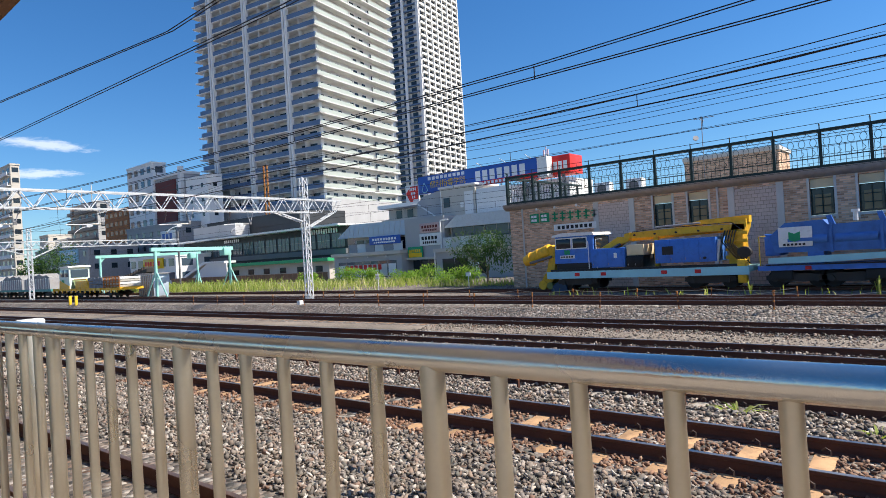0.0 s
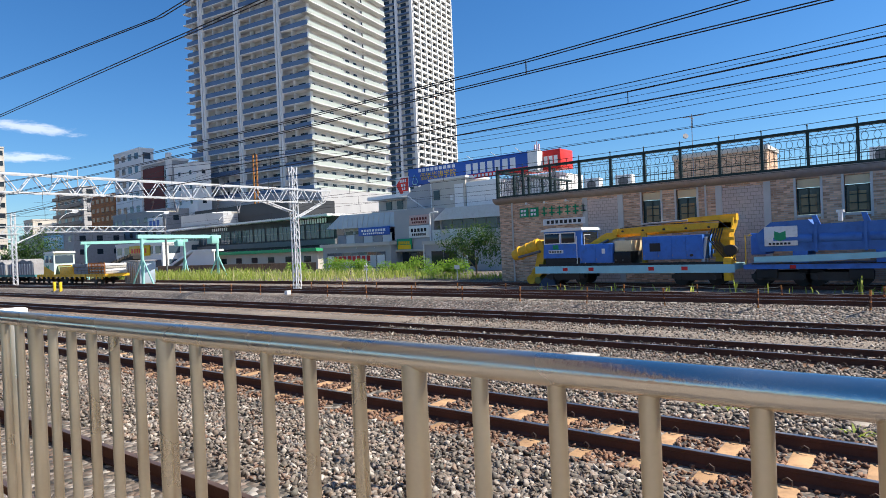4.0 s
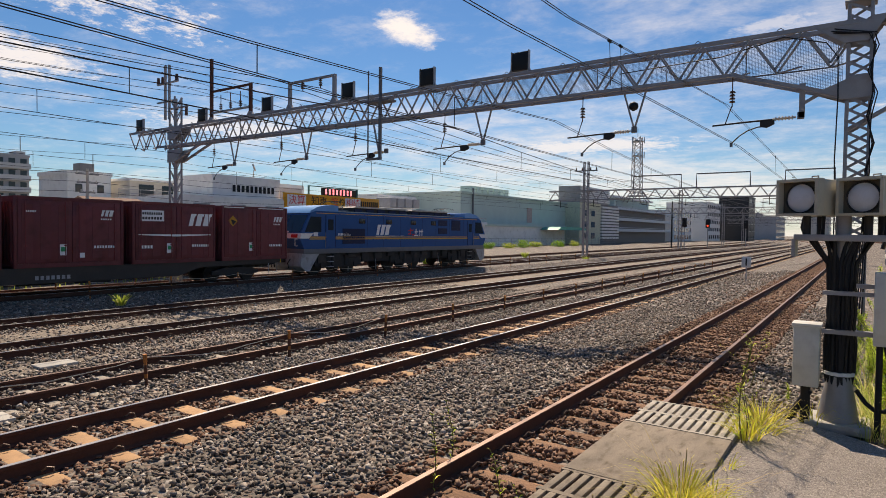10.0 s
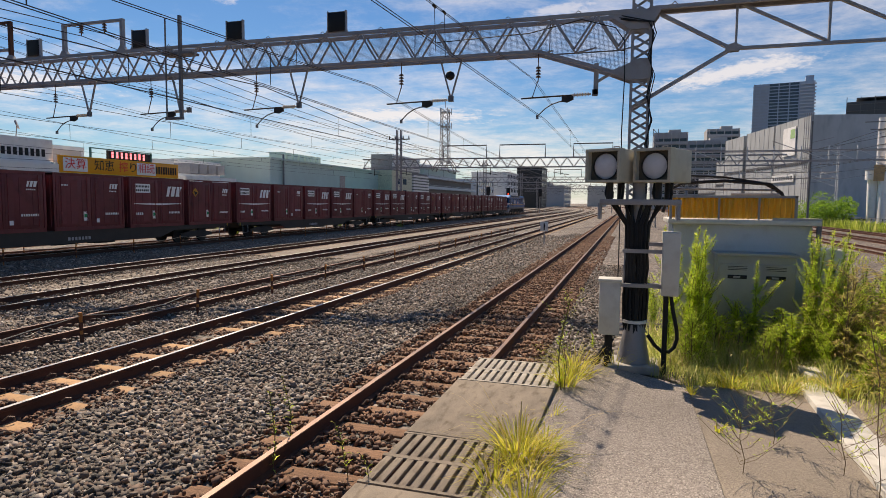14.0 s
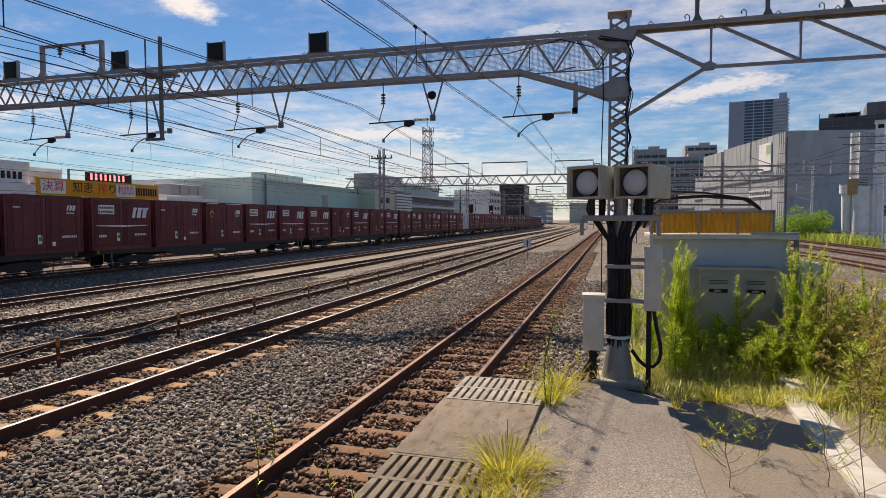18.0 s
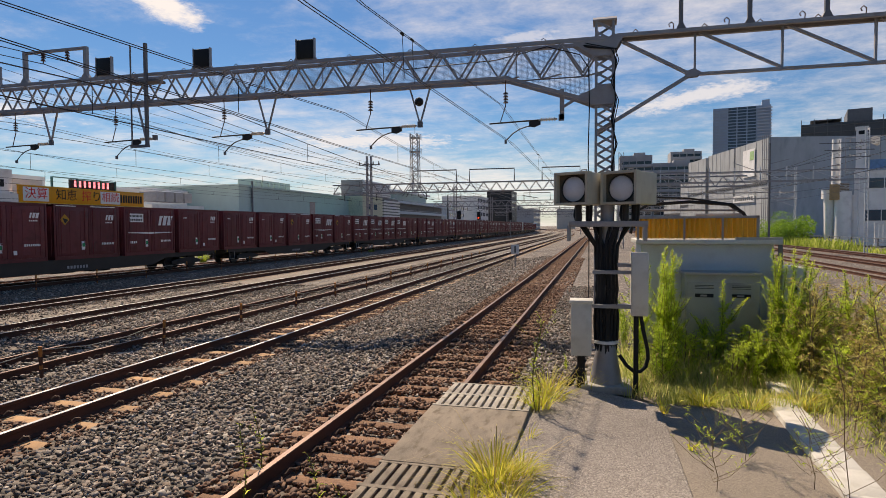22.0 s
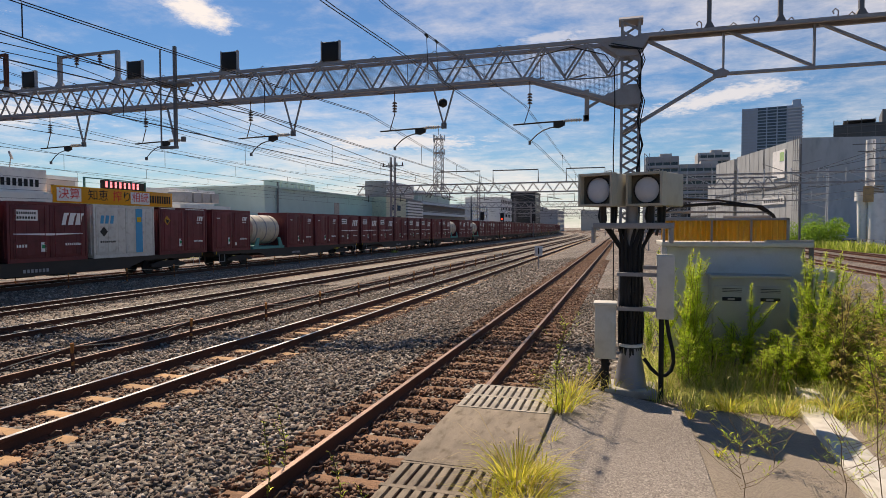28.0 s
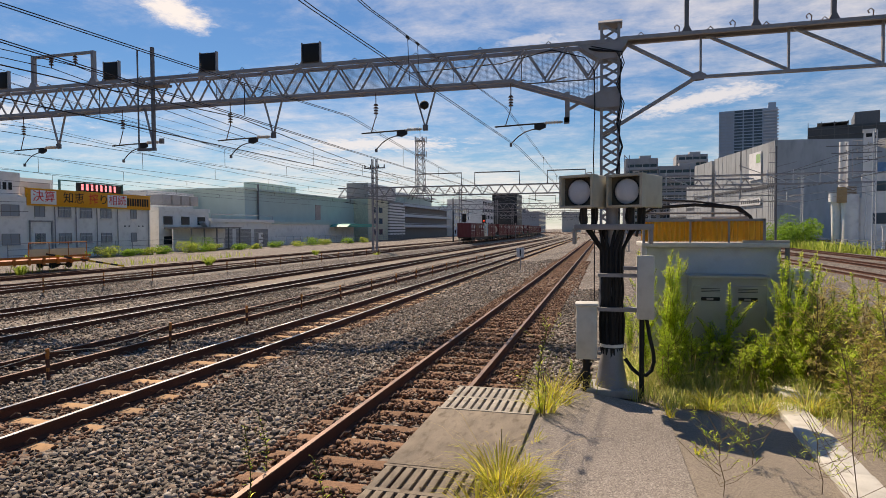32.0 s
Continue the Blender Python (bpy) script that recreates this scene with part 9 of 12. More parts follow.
def left_vehicles():
    m_cabg = M("mint and white cab paint", (0.62, 0.72, 0.66), 0.5, 0, 0.06)
    m_slate = M("slate grey crates", (0.20, 0.21, 0.23), 0.7, 0, 0.15)
    m_heap = stone_material("grey gravel load", [(0.20, 0.19, 0.18), (0.36, 0.35, 0.33), (0.28, 0.27, 0.25), (0.44, 0.42, 0.40)], 0.8, False, 9.0)
    y = thing("track_machine", -84, 29.2, -0.12, "orange track machine with a white and mint cab", "work vehicle")
    part("deck", G().box(-9, -1.3, 0.9, 12.5, 1.3, 1.2), m_crane, y)
    for i in range(14):
        part("deck_stay", G().box(-8.6 + i * 1.55, -1.36, 0.62, -8.35 + i * 1.55, -1.28, 1.2), m_crane, y)
    cab = part("cab", G().prism([(-6.5, 1.2), (-3.0, 1.2), (-3.0, 3.9), (-6.1, 3.9), (-6.6, 2.8)], -1.2, 1.2, "y"), m_cabg, y)
    part("cab_roof", G().prism([(-6.5, 3.9), (-2.8, 3.9), (-3.0, 4.1), (-6.0, 4.1)], -1.3, 1.3, "y"), m_tslab, cab)
    for a, b in ((-6.1, -4.8), (-4.6, -3.3)):
        part("cab_window", G().box(a, -1.23, 2.7, b, -1.19, 3.6, 0.02), m_win_blue, cab)
    part("cab_window", G().box(-3.02, -1.0, 2.6, -2.96, 1.0, 3.6), m_win_blue, cab)
    part("cab_mark", G().prism([(-5.6, 1.7), (-5.2, 1.6), (-4.8, 1.7), (-4.8, 2.4), (-5.2, 2.2), (-5.6, 2.4)], -1.24, -1.2, "y"), m_green, cab)
    part("orange_side", G().prism([(-6.6, 1.2), (-3.0, 1.2), (-3.0, 1.5), (-6.4, 2.3)], -1.25, -1.2, "y"), m_crane, cab)
    part("olive_cover", G().prism([(-2.9, 1.2), (-1.2, 1.2), (-2.2, 2.3)], -1.1, 1.1, "y"), M("olive tarpaulin", (0.16, 0.20, 0.09), 0.8), y)
    part("engine", G().box(-1.1, -1.2, 1.2, 3.4, 1.1, 2.1, 0.05), m_crane, y)
    part("engine_pipe", G().tube([(-1.0, -1.3, 2.3), (3.0, -1.3, 2.3), (3.4, -1.3, 1.4)], 0.06, 6), m_crane, y)
    for i in range(4):
        for j in range(3):
            part("crate", G().box(3.6 + i * 1.1 - (0.4 if j == 2 else 0), -1.25, 1.2 + 0.42 * j, 4.6 + i * 1.1 - (0.4 if j == 2 else 0), 1.2, 1.58 + 0.42 * j, 0.03), m_slate, y)
    for i in range(6):
        part("rail_post", G().cyl((8.1 + i * 0.86, -1.3, 1.2), (8.1 + i * 0.86, -1.3, 2.5), 0.05, n=6), m_orange, y)
    for j in range(4):
        part("rail_bar", G().box(8.0, -1.34, 1.35 + 0.33 * j, 12.5, -1.27, 1.47 + 0.33 * j), m_orange, y)
        part("stacked_beam", G().box(8.0, -1.15, 1.22 + 0.3 * j, 12.3, 1.1, 1.46 + 0.3 * j, 0.02), m_tslab if j % 2 else m_conc, y)
    bogie(y, -6), bogie(y, 0), bogie(y, 9)
    b = thing("grey_hut", -74.5, 33.0, -0.3, "small blue-grey ribbed relay hut", "hut")
    part("wall", G().box(-2.0, -0.9, 0, 2.0, 0.9, 2.6, 0.03), m_roofblue, b)
    for i in range(8):
        part("rib", G().box(-1.95 + i * 0.5, -0.95, 0.1, -1.75 + i * 0.5, -0.9, 2.5), m_steel, b)
    part("roof", G().box(-2.2, -1.1, 2.6, 2.2, 1.1, 2.75), m_steel, b)
    c = thing("loading_conveyor", -92.5, 39.0, -0.3, "dark slanting conveyor with a ribbed belt", "machine")
    part("belt", G().prism([(-5.0, 1.5), (4.2, 2.9), (4.2, 3.4), (-5.0, 2.0)], -0.7, 0.7, "y"), m_dark, c)
    for i in range(10):
        part("belt_rib", G().box(-4.6 + i * 0.9, -0.8, 1.9 + i * 0.15, -4.3 + i * 0.9, 0.8, 2.35 + i * 0.15), m_grime, c)
    for x in (-4.0, 3.2):
        part("leg", G().box(x - 0.1, -0.5, 0, x + 0.1, 0.5, 1.7 if x < 0 else 2.8), m_dark, c)
    for i in range(4):
        w = thing("ballast_wagon", -99.5 - i * 12, 29.2, -0.12, "grey ribbed hopper wagon heaped with gravel", "freight wagon", "parked ballast wagons")
        part("hopper", G().prism([(-5.5, 1.2), (5.5, 1.2), (5.3, 2.7), (-5.3, 2.7)], -1.3, 1.3, "y"), m_steel, w)
        for k in range(11):
            part("rib", G().box(-5.2 + k * 1.02, -1.38, 1.25, -5.05 + k * 1.02, -1.3, 2.7), m_tside, w)
        part("gravel_heap", G().prism([(-5.0, 2.7), (5.0, 2.7), (3.6, 3.15), (2.2, 3.0), (0.6, 3.35), (-1.2, 3.05), (-2.6, 3.4), (-4.2, 2.95)], -1.1, 1.1, "y"), m_heap, w)
        part("sill", G().box(-5.8, -1.3, 0.9, 5.8, 1.3, 1.2), m_teal, w)
        bogie(w, -4), bogie(w, 4)


left_vehicles()

# ---- buildings ahead, beyond the yard ----
m_offwhite = M("off-white render", (0.80, 0.785, 0.75), 0.8, 0, 0.06, 0.6, 0.05, 40, (0.4, 0.37, 0.33), 0.3)
m_celadon = M("pale green-grey sheet cladding", (0.48, 0.58, 0.53), 0.7, 0, 0.06, 0.5, 0.05)
m_signorange = M("amber sign board", (0.80, 0.33, 0.015), 0.4, 0, 0.03, 1, 0)


# grey base colour stands in for the reflection on the office panes
m_grey_glass = glass("curtained window glass", (0.30, 0.33, 0.36), 0.1)


def white_office():
    b = thing("white_office", 57.5, 57.5, -0.3, "white two-storey office with barred windows", "building")
    x0, x1, h = -9.0, 8.9, 6.4
    part("wall", G().box(x0, 0, 0, x1, 12, h), m_offwhite, b)
    part("parapet", G().box(x0 - 0.1, -0.12, h, x1 + 0.1, 12, h + 0.2), m_offwhite, b)
    part("wing", G().box(x0 - 13.2, -0.6, 0, x0, 12, h), m_offwhite, b)
    mark = part("painted_mark", G().prism([(x0 - 13.1, 2.6), (x0 - 12.2, 2.6), (x0 - 12.2, 4.3)], -0.62, -0.605, "y"), m_signblue, b)
    part("blue_bars", (lambda q: (bars(q, x0 - 13.0, 4.9, 1.5, 0.35, 6, -0.62), q)[1])(G()), m_signblue, mark)
    tower = part("stair_tower", G().box(x0 - 9, 0.4, h, x0 + 0.2, 8, h + 2.5), m_offwhite, b)
    part("tower_bars", (lambda q: (bars(q, x0 - 6.5, h + 0.7, 6.0, 0.75, 10, 0.36), q)[1])(G()), m_panel, tower)
    part("roof_block", G().box(x0 + 0.2, 3, h, x0 + 6.0, 8, h + 1.9), m_grey_wall, b)
    part("dish", G().cyl((x0 - 3.2, 1.0, h + 3.7), (x0 - 3.1, 0.9, h + 3.75), 0.42, 0.46, n=16), m_steel, tower)
    part("dish_post", G().cyl((x0 - 3.1, 1.2, h + 2.5), (x0 - 3.1, 1.0, h + 3.7), 0.05, n=6), m_steel, tower)
    fr = G()
    for x in (-0.85, 0, 0.85):
        fr.box(x - 0.03, -0.10, -0.6, x + 0.03, -0.05, 0.6)
    for z in (-0.62, 0.0, 0.6):
        fr.box(-0.88, -0.10, z, 0.88, -0.05, z + 0.04)
    fm = fr.mesh("window_frame", m_steel)
    bar = G().box(-0.012, -0.17, -0.7, 0.012, -0.15, 0.3).mesh("window_bar", m_steel_white)
    rail = G().box(-0.95, -0.18, -0.72, 0.95, -0.06, -0.67).box(-0.95, -0.18, 0.28, 0.95, -0.06, 0.33).mesh("bar_frame", m_steel_white)
    wm = G().box(-0.85, -0.06, -0.6, 0.85, 0.03, 0.6).mesh("window", m_grey_glass)
    sill = G().box(-1.0, -0.14, -0.72, 1.0, 0.0, -0.64).mesh("sill", m_offwhite)
    for z in (2.1, 5.0):
        for x, s in ((-20, 1.2), (-15.5, 1.2), (-10.8, 1.2), (-7.05, 0.75), (-4.0, 1.0), (-1.2, 1.0), (1.7, 1.0), (6.05, 0.6)):
            o = put(part("window", wm, None, b), x, 0 if x > x0 else -0.6, z)
            o.scale = (s * 0.9, 1, 0.92)
            part("window_frame", fm, None, o)
            part("sill", sill, None, o)
            if s == 1:
                part("bar_frame", rail, None, o)
                for i in range(9):
                    put(part("window_bar", bar, None, o), -0.88 + i * 0.22, 0, 0)
    part("door", G().box(-7.9, -0.06, 0, -6.2, 0.03, 3.4), m_offwhite, b)
    part("door_frame", G().box(-8.3, -0.12, 0, -8.15, 0, 4.0).box(-5.7, -0.12, 0, -5.55, 0, 4.0).box(-8.3, -0.12, 3.9, -5.55, 0, 4.05), m_steel, b)
    for x in (x0 - 2.0, x0 + 0.25, -5.3, -2.6, 0.3, 3.4, 8.5):
        part("drain_pipe", G().cyl((x, -0.12, 0), (x, -0.12, h), 0.06, n=6), m_steel, b)
    for x in (4.6, 5.3, 6.9, 7.6):
        part("vent", G().cyl((x, -0.1, 3.5), (x, 0.0, 3.5), 0.09, n=8), m_steel_dark, b)
    s = sign("roof_sign", "long amber roof sign with dark, red and white lettering", 57.5, 57.2, 5.35, 17.4, 1.68, m_signorange, [
        ("知恵", -3.0, 0.85, 1.3, m_panel, 2.7), ("搾", -0.3, 0.85, 1.3, m_signred, 1.25), ("り", 1.15, 0.85, 1.3, m_panel, 0.95), (9, 6.6, 0.82, 0.95, m_panel, 3.7)])
    for u, words in ((-6.75, "決算"), (3.2, "相続")):
        p = part("white_panel", G().box(u - 1.5, -0.03, 0.12, u + 1.5, 0, 1.56, 0.01), m_letter, s)
        text("letters", words, 1.25, m_signred, p, pose(u, -0.045, 0.86, 90, 0, 0), 0.006, "", 2.6)
    for z in (-0.06, 1.68):
        part("edge", G().box(-8.75, -0.05, z, 8.75, 0.3, z + 0.07), m_crane, s)
    e = thing("led_message_sign", 59.0, 59.0, h - 0.1, "black running message sign with red glowing bars", "sign")
    part("case", G().box(-2.2, 0, 0.9, 4.3, 0.3, 1.95), m_panel, e)
    teal = M("teal sign frame", (0.05, 0.16, 0.16))
    for x in (-4.6, -1.2, 2.2, 4.5):
        part("post", G().box(x - 0.06, -0.05, 0, x + 0.06, 0.2, 2.1), teal, e)
    for z in (0.75, 2.0):
        part("rail", G().box(-4.6, -0.06, z, 4.56, 0.2, z + 0.1), teal, e)
    part("glowing_bars", (lambda q: (bars(q, -1.75, 1.1, 5.5, 0.72, 8, -0.03, 0.55), q)[1])(G()), glow("red glowing diodes", (1.0, 0.25, 0.30), 1.3), e)


white_office()


def houses_behind_yard():
    """Low houses, a roof terrace building and a distant block in the gap beside the office."""
    h = thing("flat_roof_house", 21.2, 55, -0.3, "cream flat-roofed house with a dark panel as its window recess", "house")
    part("wall", G().box(-4.8, 0.3, 0, 4.7, 9, 5.0), m_offwhite, h)
    part("roof_slab", G().box(-5.0, -0.2, 5.0, 4.8, 9, 5.3), m_tslab, h)
    # dark panel on the wall face stands in for a recess in shade
    part("recess", G().box(-4.2, 0.22, 3.2, -0.3, 0.32, 4.5), m_steel_dark, h)
    part("shutter", G().box(-0.4, 0.2, 2.6, 0.0, 0.3, 4.6), m_offwhite, h)
    w = part("window", G().box(0.9, 0.2, 2.7, 3.6, 0.3, 4.6), m_mint_glass, h)
    for x in (0.9, 1.8, 2.7, 3.55):
        part("window_frame", G().box(x, 0.15, 2.7, x + 0.06, 0.2, 4.6), m_steel, w)
    part("lower_window", G().box(1.4, 0.2, 0.6, 3.4, 0.3, 1.8), m_window, h)
    part("door", G().box(-2.8, 0.2, 0, -1.6, 0.3, 2.1), m_steel, h)
    part("drain_pipe", G().cyl((4.3, 0.15, 0), (4.3, 0.15, 5.0), 0.06, n=6), m_steel, h)
    t = thing("tiled_roof_house", 29.0, 55, -0.3, "beige house with a brown tiled roof and dark shop front", "house")
    tile = M("brown roof tiles", (0.15, 0.085, 0.06), 0.8, 0, 0.2, 3, 0.2, 20)
    part("wall", G().box(-2.6, 0.3, 0, 2.3, 7.2, 4.7), m_tan_wall, t)
    part("roof", G().prism([(-0.4, 4.6), (3.6, 5.75), (7.6, 4.6), (3.6, 5.5)], -2.9, 2.6, "x"), tile, t)
    for x in (-2.2, 0.3):
        w = part("window", G().box(x, 0.2, 3.2, x + 1.7, 0.3, 4.3), m_win_blue, t)
        part("window_frame", G().box(x + 0.8, 0.15, 3.2, x + 0.86, 0.2, 4.3), m_tslab, w)
    part("shop_canopy", G().prism([(-1.2, 2.3), (0.3, 3.0), (0.3, 2.3)], -2.7, 2.4, "x"), m_maroon_wall, t)
    part("shop_front", G().box(-2.4, 0.2, 0.1, 2.1, 0.29, 2.3), m_window, t)
    l = thing("low_roof_house", 34.6, 58.5, -0.3, "small house with a low grey roof", "house")
    part("wall", G().box(-2.2, 0.3, 0, 2.4, 7, 4.6), m_offwhite, l)
    part("roof", G().prism([(-0.3, 4.5), (3.6, 5.6), (7.4, 4.5)], -2.5, 2.7, "x"), m_steel, l)
    part("window", G().box(-1.2, 0.2, 2.9, 0.9, 0.3, 4.0), m_window, l)
    k = facade_block("white_block", 34.4, 80, 39.6, 88, 9.1, m_offwhite, "plain white block with one small window", 3, 2, m_window, 0.8, 1.0)
    part("roof_antenna", G().cyl((1.8, 3, 9.4), (1.8, 3, 12.4), 0.05, n=6), m_steel_dark, k)
    part("roof_tank", G().box(0.2, 3, 9.9, 2.0, 5, 11.2, 0.1), m_steel_dark, k)
    a = facade_block("apartment_block", 53.5, 160, 60.5, 172, 18.6, m_grey_wall, "distant grey apartment block with balconies", 7, 3, m_window, 1.3, 1.4, True, -0.3, "apartment block", m_tside)
    part("lift_house", G().box(1.6, 2, 18.9, 3.5, 6, 20.4), m_grey_wall, a)
    part("roof_mast", G().cyl((2.8, 3, 20.4), (2.8, 3, 24.0), 0.09, n=6), m_steel_dark, a)
    r = thing("terrace_building", 38, 75, -0.3, "long pale building with stepped roof terraces", "building")
    part("wall", G().box(0, 0, 0, 14, 12, 6.6), m_offwhite, r)
    part("upper_wall", G().box(3, 3, 6.6, 14, 12, 9.0), m_tan_wall, r)
    part("tall_wall", G().box(14, 0, 0, 30, 12, 10.1), m_offwhite, r)
    part("roof_edge", G().box(2.6, 2.4, 9.0, 14, 12, 9.3), m_tslab, r)
    for i in range(3):
        part("terrace_door", G().box(4.2 + 3.2 * i, 2.9, 6.8, 6.2 + 3.2 * i, 3.0, 8.6), m_window, r)
    # flat charcoal panel painted in place of the balcony's shade
    part("balcony_recess", G().box(14.6, -0.05, 7.2, 18.2, 0.05, 9.0), m_char, r)
    part("balcony_glass", G().box(14.4, -0.5, 6.9, 18.4, -0.44, 7.9), m_win_blue, r)
    for i in range(3):
        part("window", G().box(20 + 3.2 * i, -0.06, 7.4, 21.8 + 3.2 * i, 0.04, 8.8), m_win_blue, r)
    part("terrace_rail", G().tube([(0.1, 0.1, 6.6), (0.1, 0.1, 7.7), (13.9, 0.1, 7.7), (13.9, 0.1, 6.6)], 0.04, 5).tube([(0.1, 0.1, 7.2), (13.9, 0.1, 7.2)], 0.03, 5), m_steel, r)
    for i in range(7):
        part("rail_bar", G().box(0.9 + 1.9 * i, 0.08, 6.6, 0.94 + 1.9 * i, 0.12, 7.7), m_steel, r)
    p = thing("utility_pole", 23.9, 52, -0.3, "concrete utility pole with cross arms and a transformer", "utility pole")
    part("pole", G().cyl((0, 0, 0), (0, 0, 7.7), 0.16, 0.11, n=12), m_conc, p)
    for z, w in ((7.2, 0.9), (6.5, 0.8), (5.7, 0.6)):
        part("cross_arm", G().box(-w, -0.05, z, w, 0.05, z + 0.09), m_steel_dark, p)
        for u in (-w + 0.1, w - 0.1):
            part("insulator", G().cyl((u, 0, z + 0.09), (u, 0, z + 0.28), 0.05, n=6), m_ins_white, p)
    part("transformer", G().cyl((0.28, -0.1, 4.3), (0.28, -0.1, 5.1), 0.25, n=14), m_steel, p)
    part("cable_coil", G().cyl((-0.2, -0.15, 3.4), (-0.2, -0.15, 4.1), 0.13, n=10), m_dark, p)
    for z, dz in ((7.35, 0.4), (6.65, 0.2), (5.85, 0.0), (4.9, -0.4)):
        wire(p, [(-22, 2, z + dz), (-11, 1, z - 0.35), (0, 0, z), (12, 2, z - 0.3), (24, 4, z)], 0.018)


houses_behind_yard()


def beyond_yard():
    h = facade_block("workshop_house", 71, 60, 82, 72, 5.4, m_offwhite, "cream house with an outside stair", 2, 3, m_window, 1.8, 1.2)
    part("stair", G().bar((3, -0.6, 4.2), (7, -0.6, 1.0), 1.0, 0.2).bar((3, -1.1, 5.2), (7, -1.1, 2.0), 0.05), m_steel_white, h)
    for i in range(4):
        part("roof_tank", G().box(-1 + i * 2.1, 3, 6.8, 0.7 + i * 2.1, 6, 8.3, 0.06), m_steel, h)
    g = thing("garage", 91.5, 60, -0.3, "low white garage with roller shutters", "building")
    part("wall", G().box(-9, 0, 0, 9, 12, 4.3), m_offwhite, g)
    part("roof_edge", G().box(-9.3, -0.4, 4.3, 9.3, 12, 4.8), m_tslab, g)
    part("rail", G().tube([(-9, -0.2, 4.8), (-9, -0.2, 5.5), (9, -0.2, 5.5), (9, -0.2, 4.8)], 0.04, 5), m_steel, g)
    for i in range(3):
        sh = G()
        for j in range(14):
            sh.box(-7.8 + i * 5.5, -0.06, 0.1 + 0.22 * j, -3.4 + i * 5.5, 0.0, 0.29 + 0.22 * j)
        part("roller_shutter", sh, m_steel, g)
    s = thing("open_shed", 78, 56, -0.3, "grey lean-to shed with a thin roof", "shed")
    part("roof", G().box(-6, -0.5, 3.2, 6, 4, 3.4), m_steel_dark, s)
    for i in range(5):
        part("post", G().box(-5.8 + i * 2.9, -0.3, 0, -5.65 + i * 2.9, -0.15, 3.2), m_steel_dark, s)
    part("back_wall", G().box(-6, 2.5, 0, 6, 2.7, 3.2), m_offwhite, s)
    f = thing("factory_hall", 122, 64, -0.3, "large pale green-grey factory hall", "building")
    part("wall", G().box(-24, 0, 0, 26, 22, 10.4), m_celadon, f)
    part("roof", G().box(-24.4, -0.4, 10.4, 26.4, 22, 10.8), m_celadon, f)
    part("lower_wall", G().box(-23, -2.5, 0, 20, 0, 4.1), m_offwhite, f)
    part("lower_roof", G().box(-23.2, -2.8, 4.1, 20.2, 0, 4.6), m_celadon, f)
    part("green_awning", G().prism([(6, 3.6), (24, 3.6), (22, 4.3), (8, 4.3)], -7, -2.5, "y"), M("sea green awning", (0.05, 0.36, 0.28), 0.5), f)
    part("pipe", G().cyl((-20, -0.3, 4.6), (-20, -0.3, 11.6), 0.18, n=8), m_steel_dark, f)
    part("faded_plaque", G().box(4, -0.1, 5.2, 6.5, 0, 8.6), M("faded pink plaque", (0.50, 0.36, 0.32), 0.8), f)
    for i in range(7):
        part("roof_tank", G().box(-6 + i * 2.6, 9, 10.8, -4.0 + i * 2.6, 12, 13.4, 0.1), m_celadon, f)
    k = thing("workshop_block", 161, 60, -0.3, "pale yellow workshop block with louvred side", "building")
    part("wall", G().box(-13, 0, 0, 2, 14, 11.0), M("pale yellow render", (0.62, 0.60, 0.44), 0.8), k)
    for i in range(2):
        for j in range(3):
            part("window", G().box(-10 + i * 5, -0.08, 1.5 + 3 * j, -7.5 + i * 5, 0.02, 3.0 + 3 * j), m_win_blue, k)
    for i in range(11):
        part("louvre", G().box(2, -0.5, 1.4 + i * 0.85, 16, 0.0, 1.9 + i * 0.85), m_tslab, k)
    part("louvre_wall", G().box(2, 0, 0, 16, 14, 11), m_steel_dark, k)
    for i in range(7):
        part("roof_louvre", G().box(-13, -0.4, 11.4 + i * 0.55, 8, 0.0, 11.75 + i * 0.55), m_tslab, k)
    part("roof_frame", G().box(-13, 0, 11, 8, 6, 15.2), m_steel, k)
    d = thing("drive_hall", 205, 62, -0.3, "long open-sided deck building with blue railings", "building")
    part("wall", G().box(-28, 2, 0, 40, 16, 11), m_steel_dark, d)
    for z in (3.6, 7.0, 10.4):
        part("deck_edge", G().box(-28, 0, z, 40, 3, z + 0.9), m_roofblue, d)
        part("rail", G().box(-28, -0.1, z + 1.2, 40, 0.0, z + 1.3), m_steel_white, d)
    part("roof_deck", G().box(-14, 4, 11, 24, 14, 14.5), m_celadon, d)
    part("roof_rim", G().box(-16, 3, 14.5, 26, 15, 15.1), m_tslab, d)
    # lattice radio tower with legs
    t = thing("radio_tower", 133.8 * 1.5, 41.2 * 1.5, 13, "pale green lattice radio tower on spreading legs", "antenna tower")
    for i in range(6):
        a = math.pi * 2 * i / 6
        part("leg", G().cyl((4.5 * math.cos(a), 4.5 * math.sin(a), 0), (1.5 * math.cos(a), 1.5 * math.sin(a), 4.0), 0.16, n=6), m_steel, t)
    part("ring", G().cyl((0, 0, 2.0), (0, 0, 2.2), 3.2, n=18), m_steel, t)
    for sx in (-1, 1):
        for sy in (-1, 1):
            part("mast_leg", G().bar((1.45 * sx, 1.45 * sy, 3.0), (1.2 * sx, 1.2 * sy, 21.5), 0.2), m_steel, t)
    for j in range(9):
        z = 2.6 + j * 2.1
        br = G()
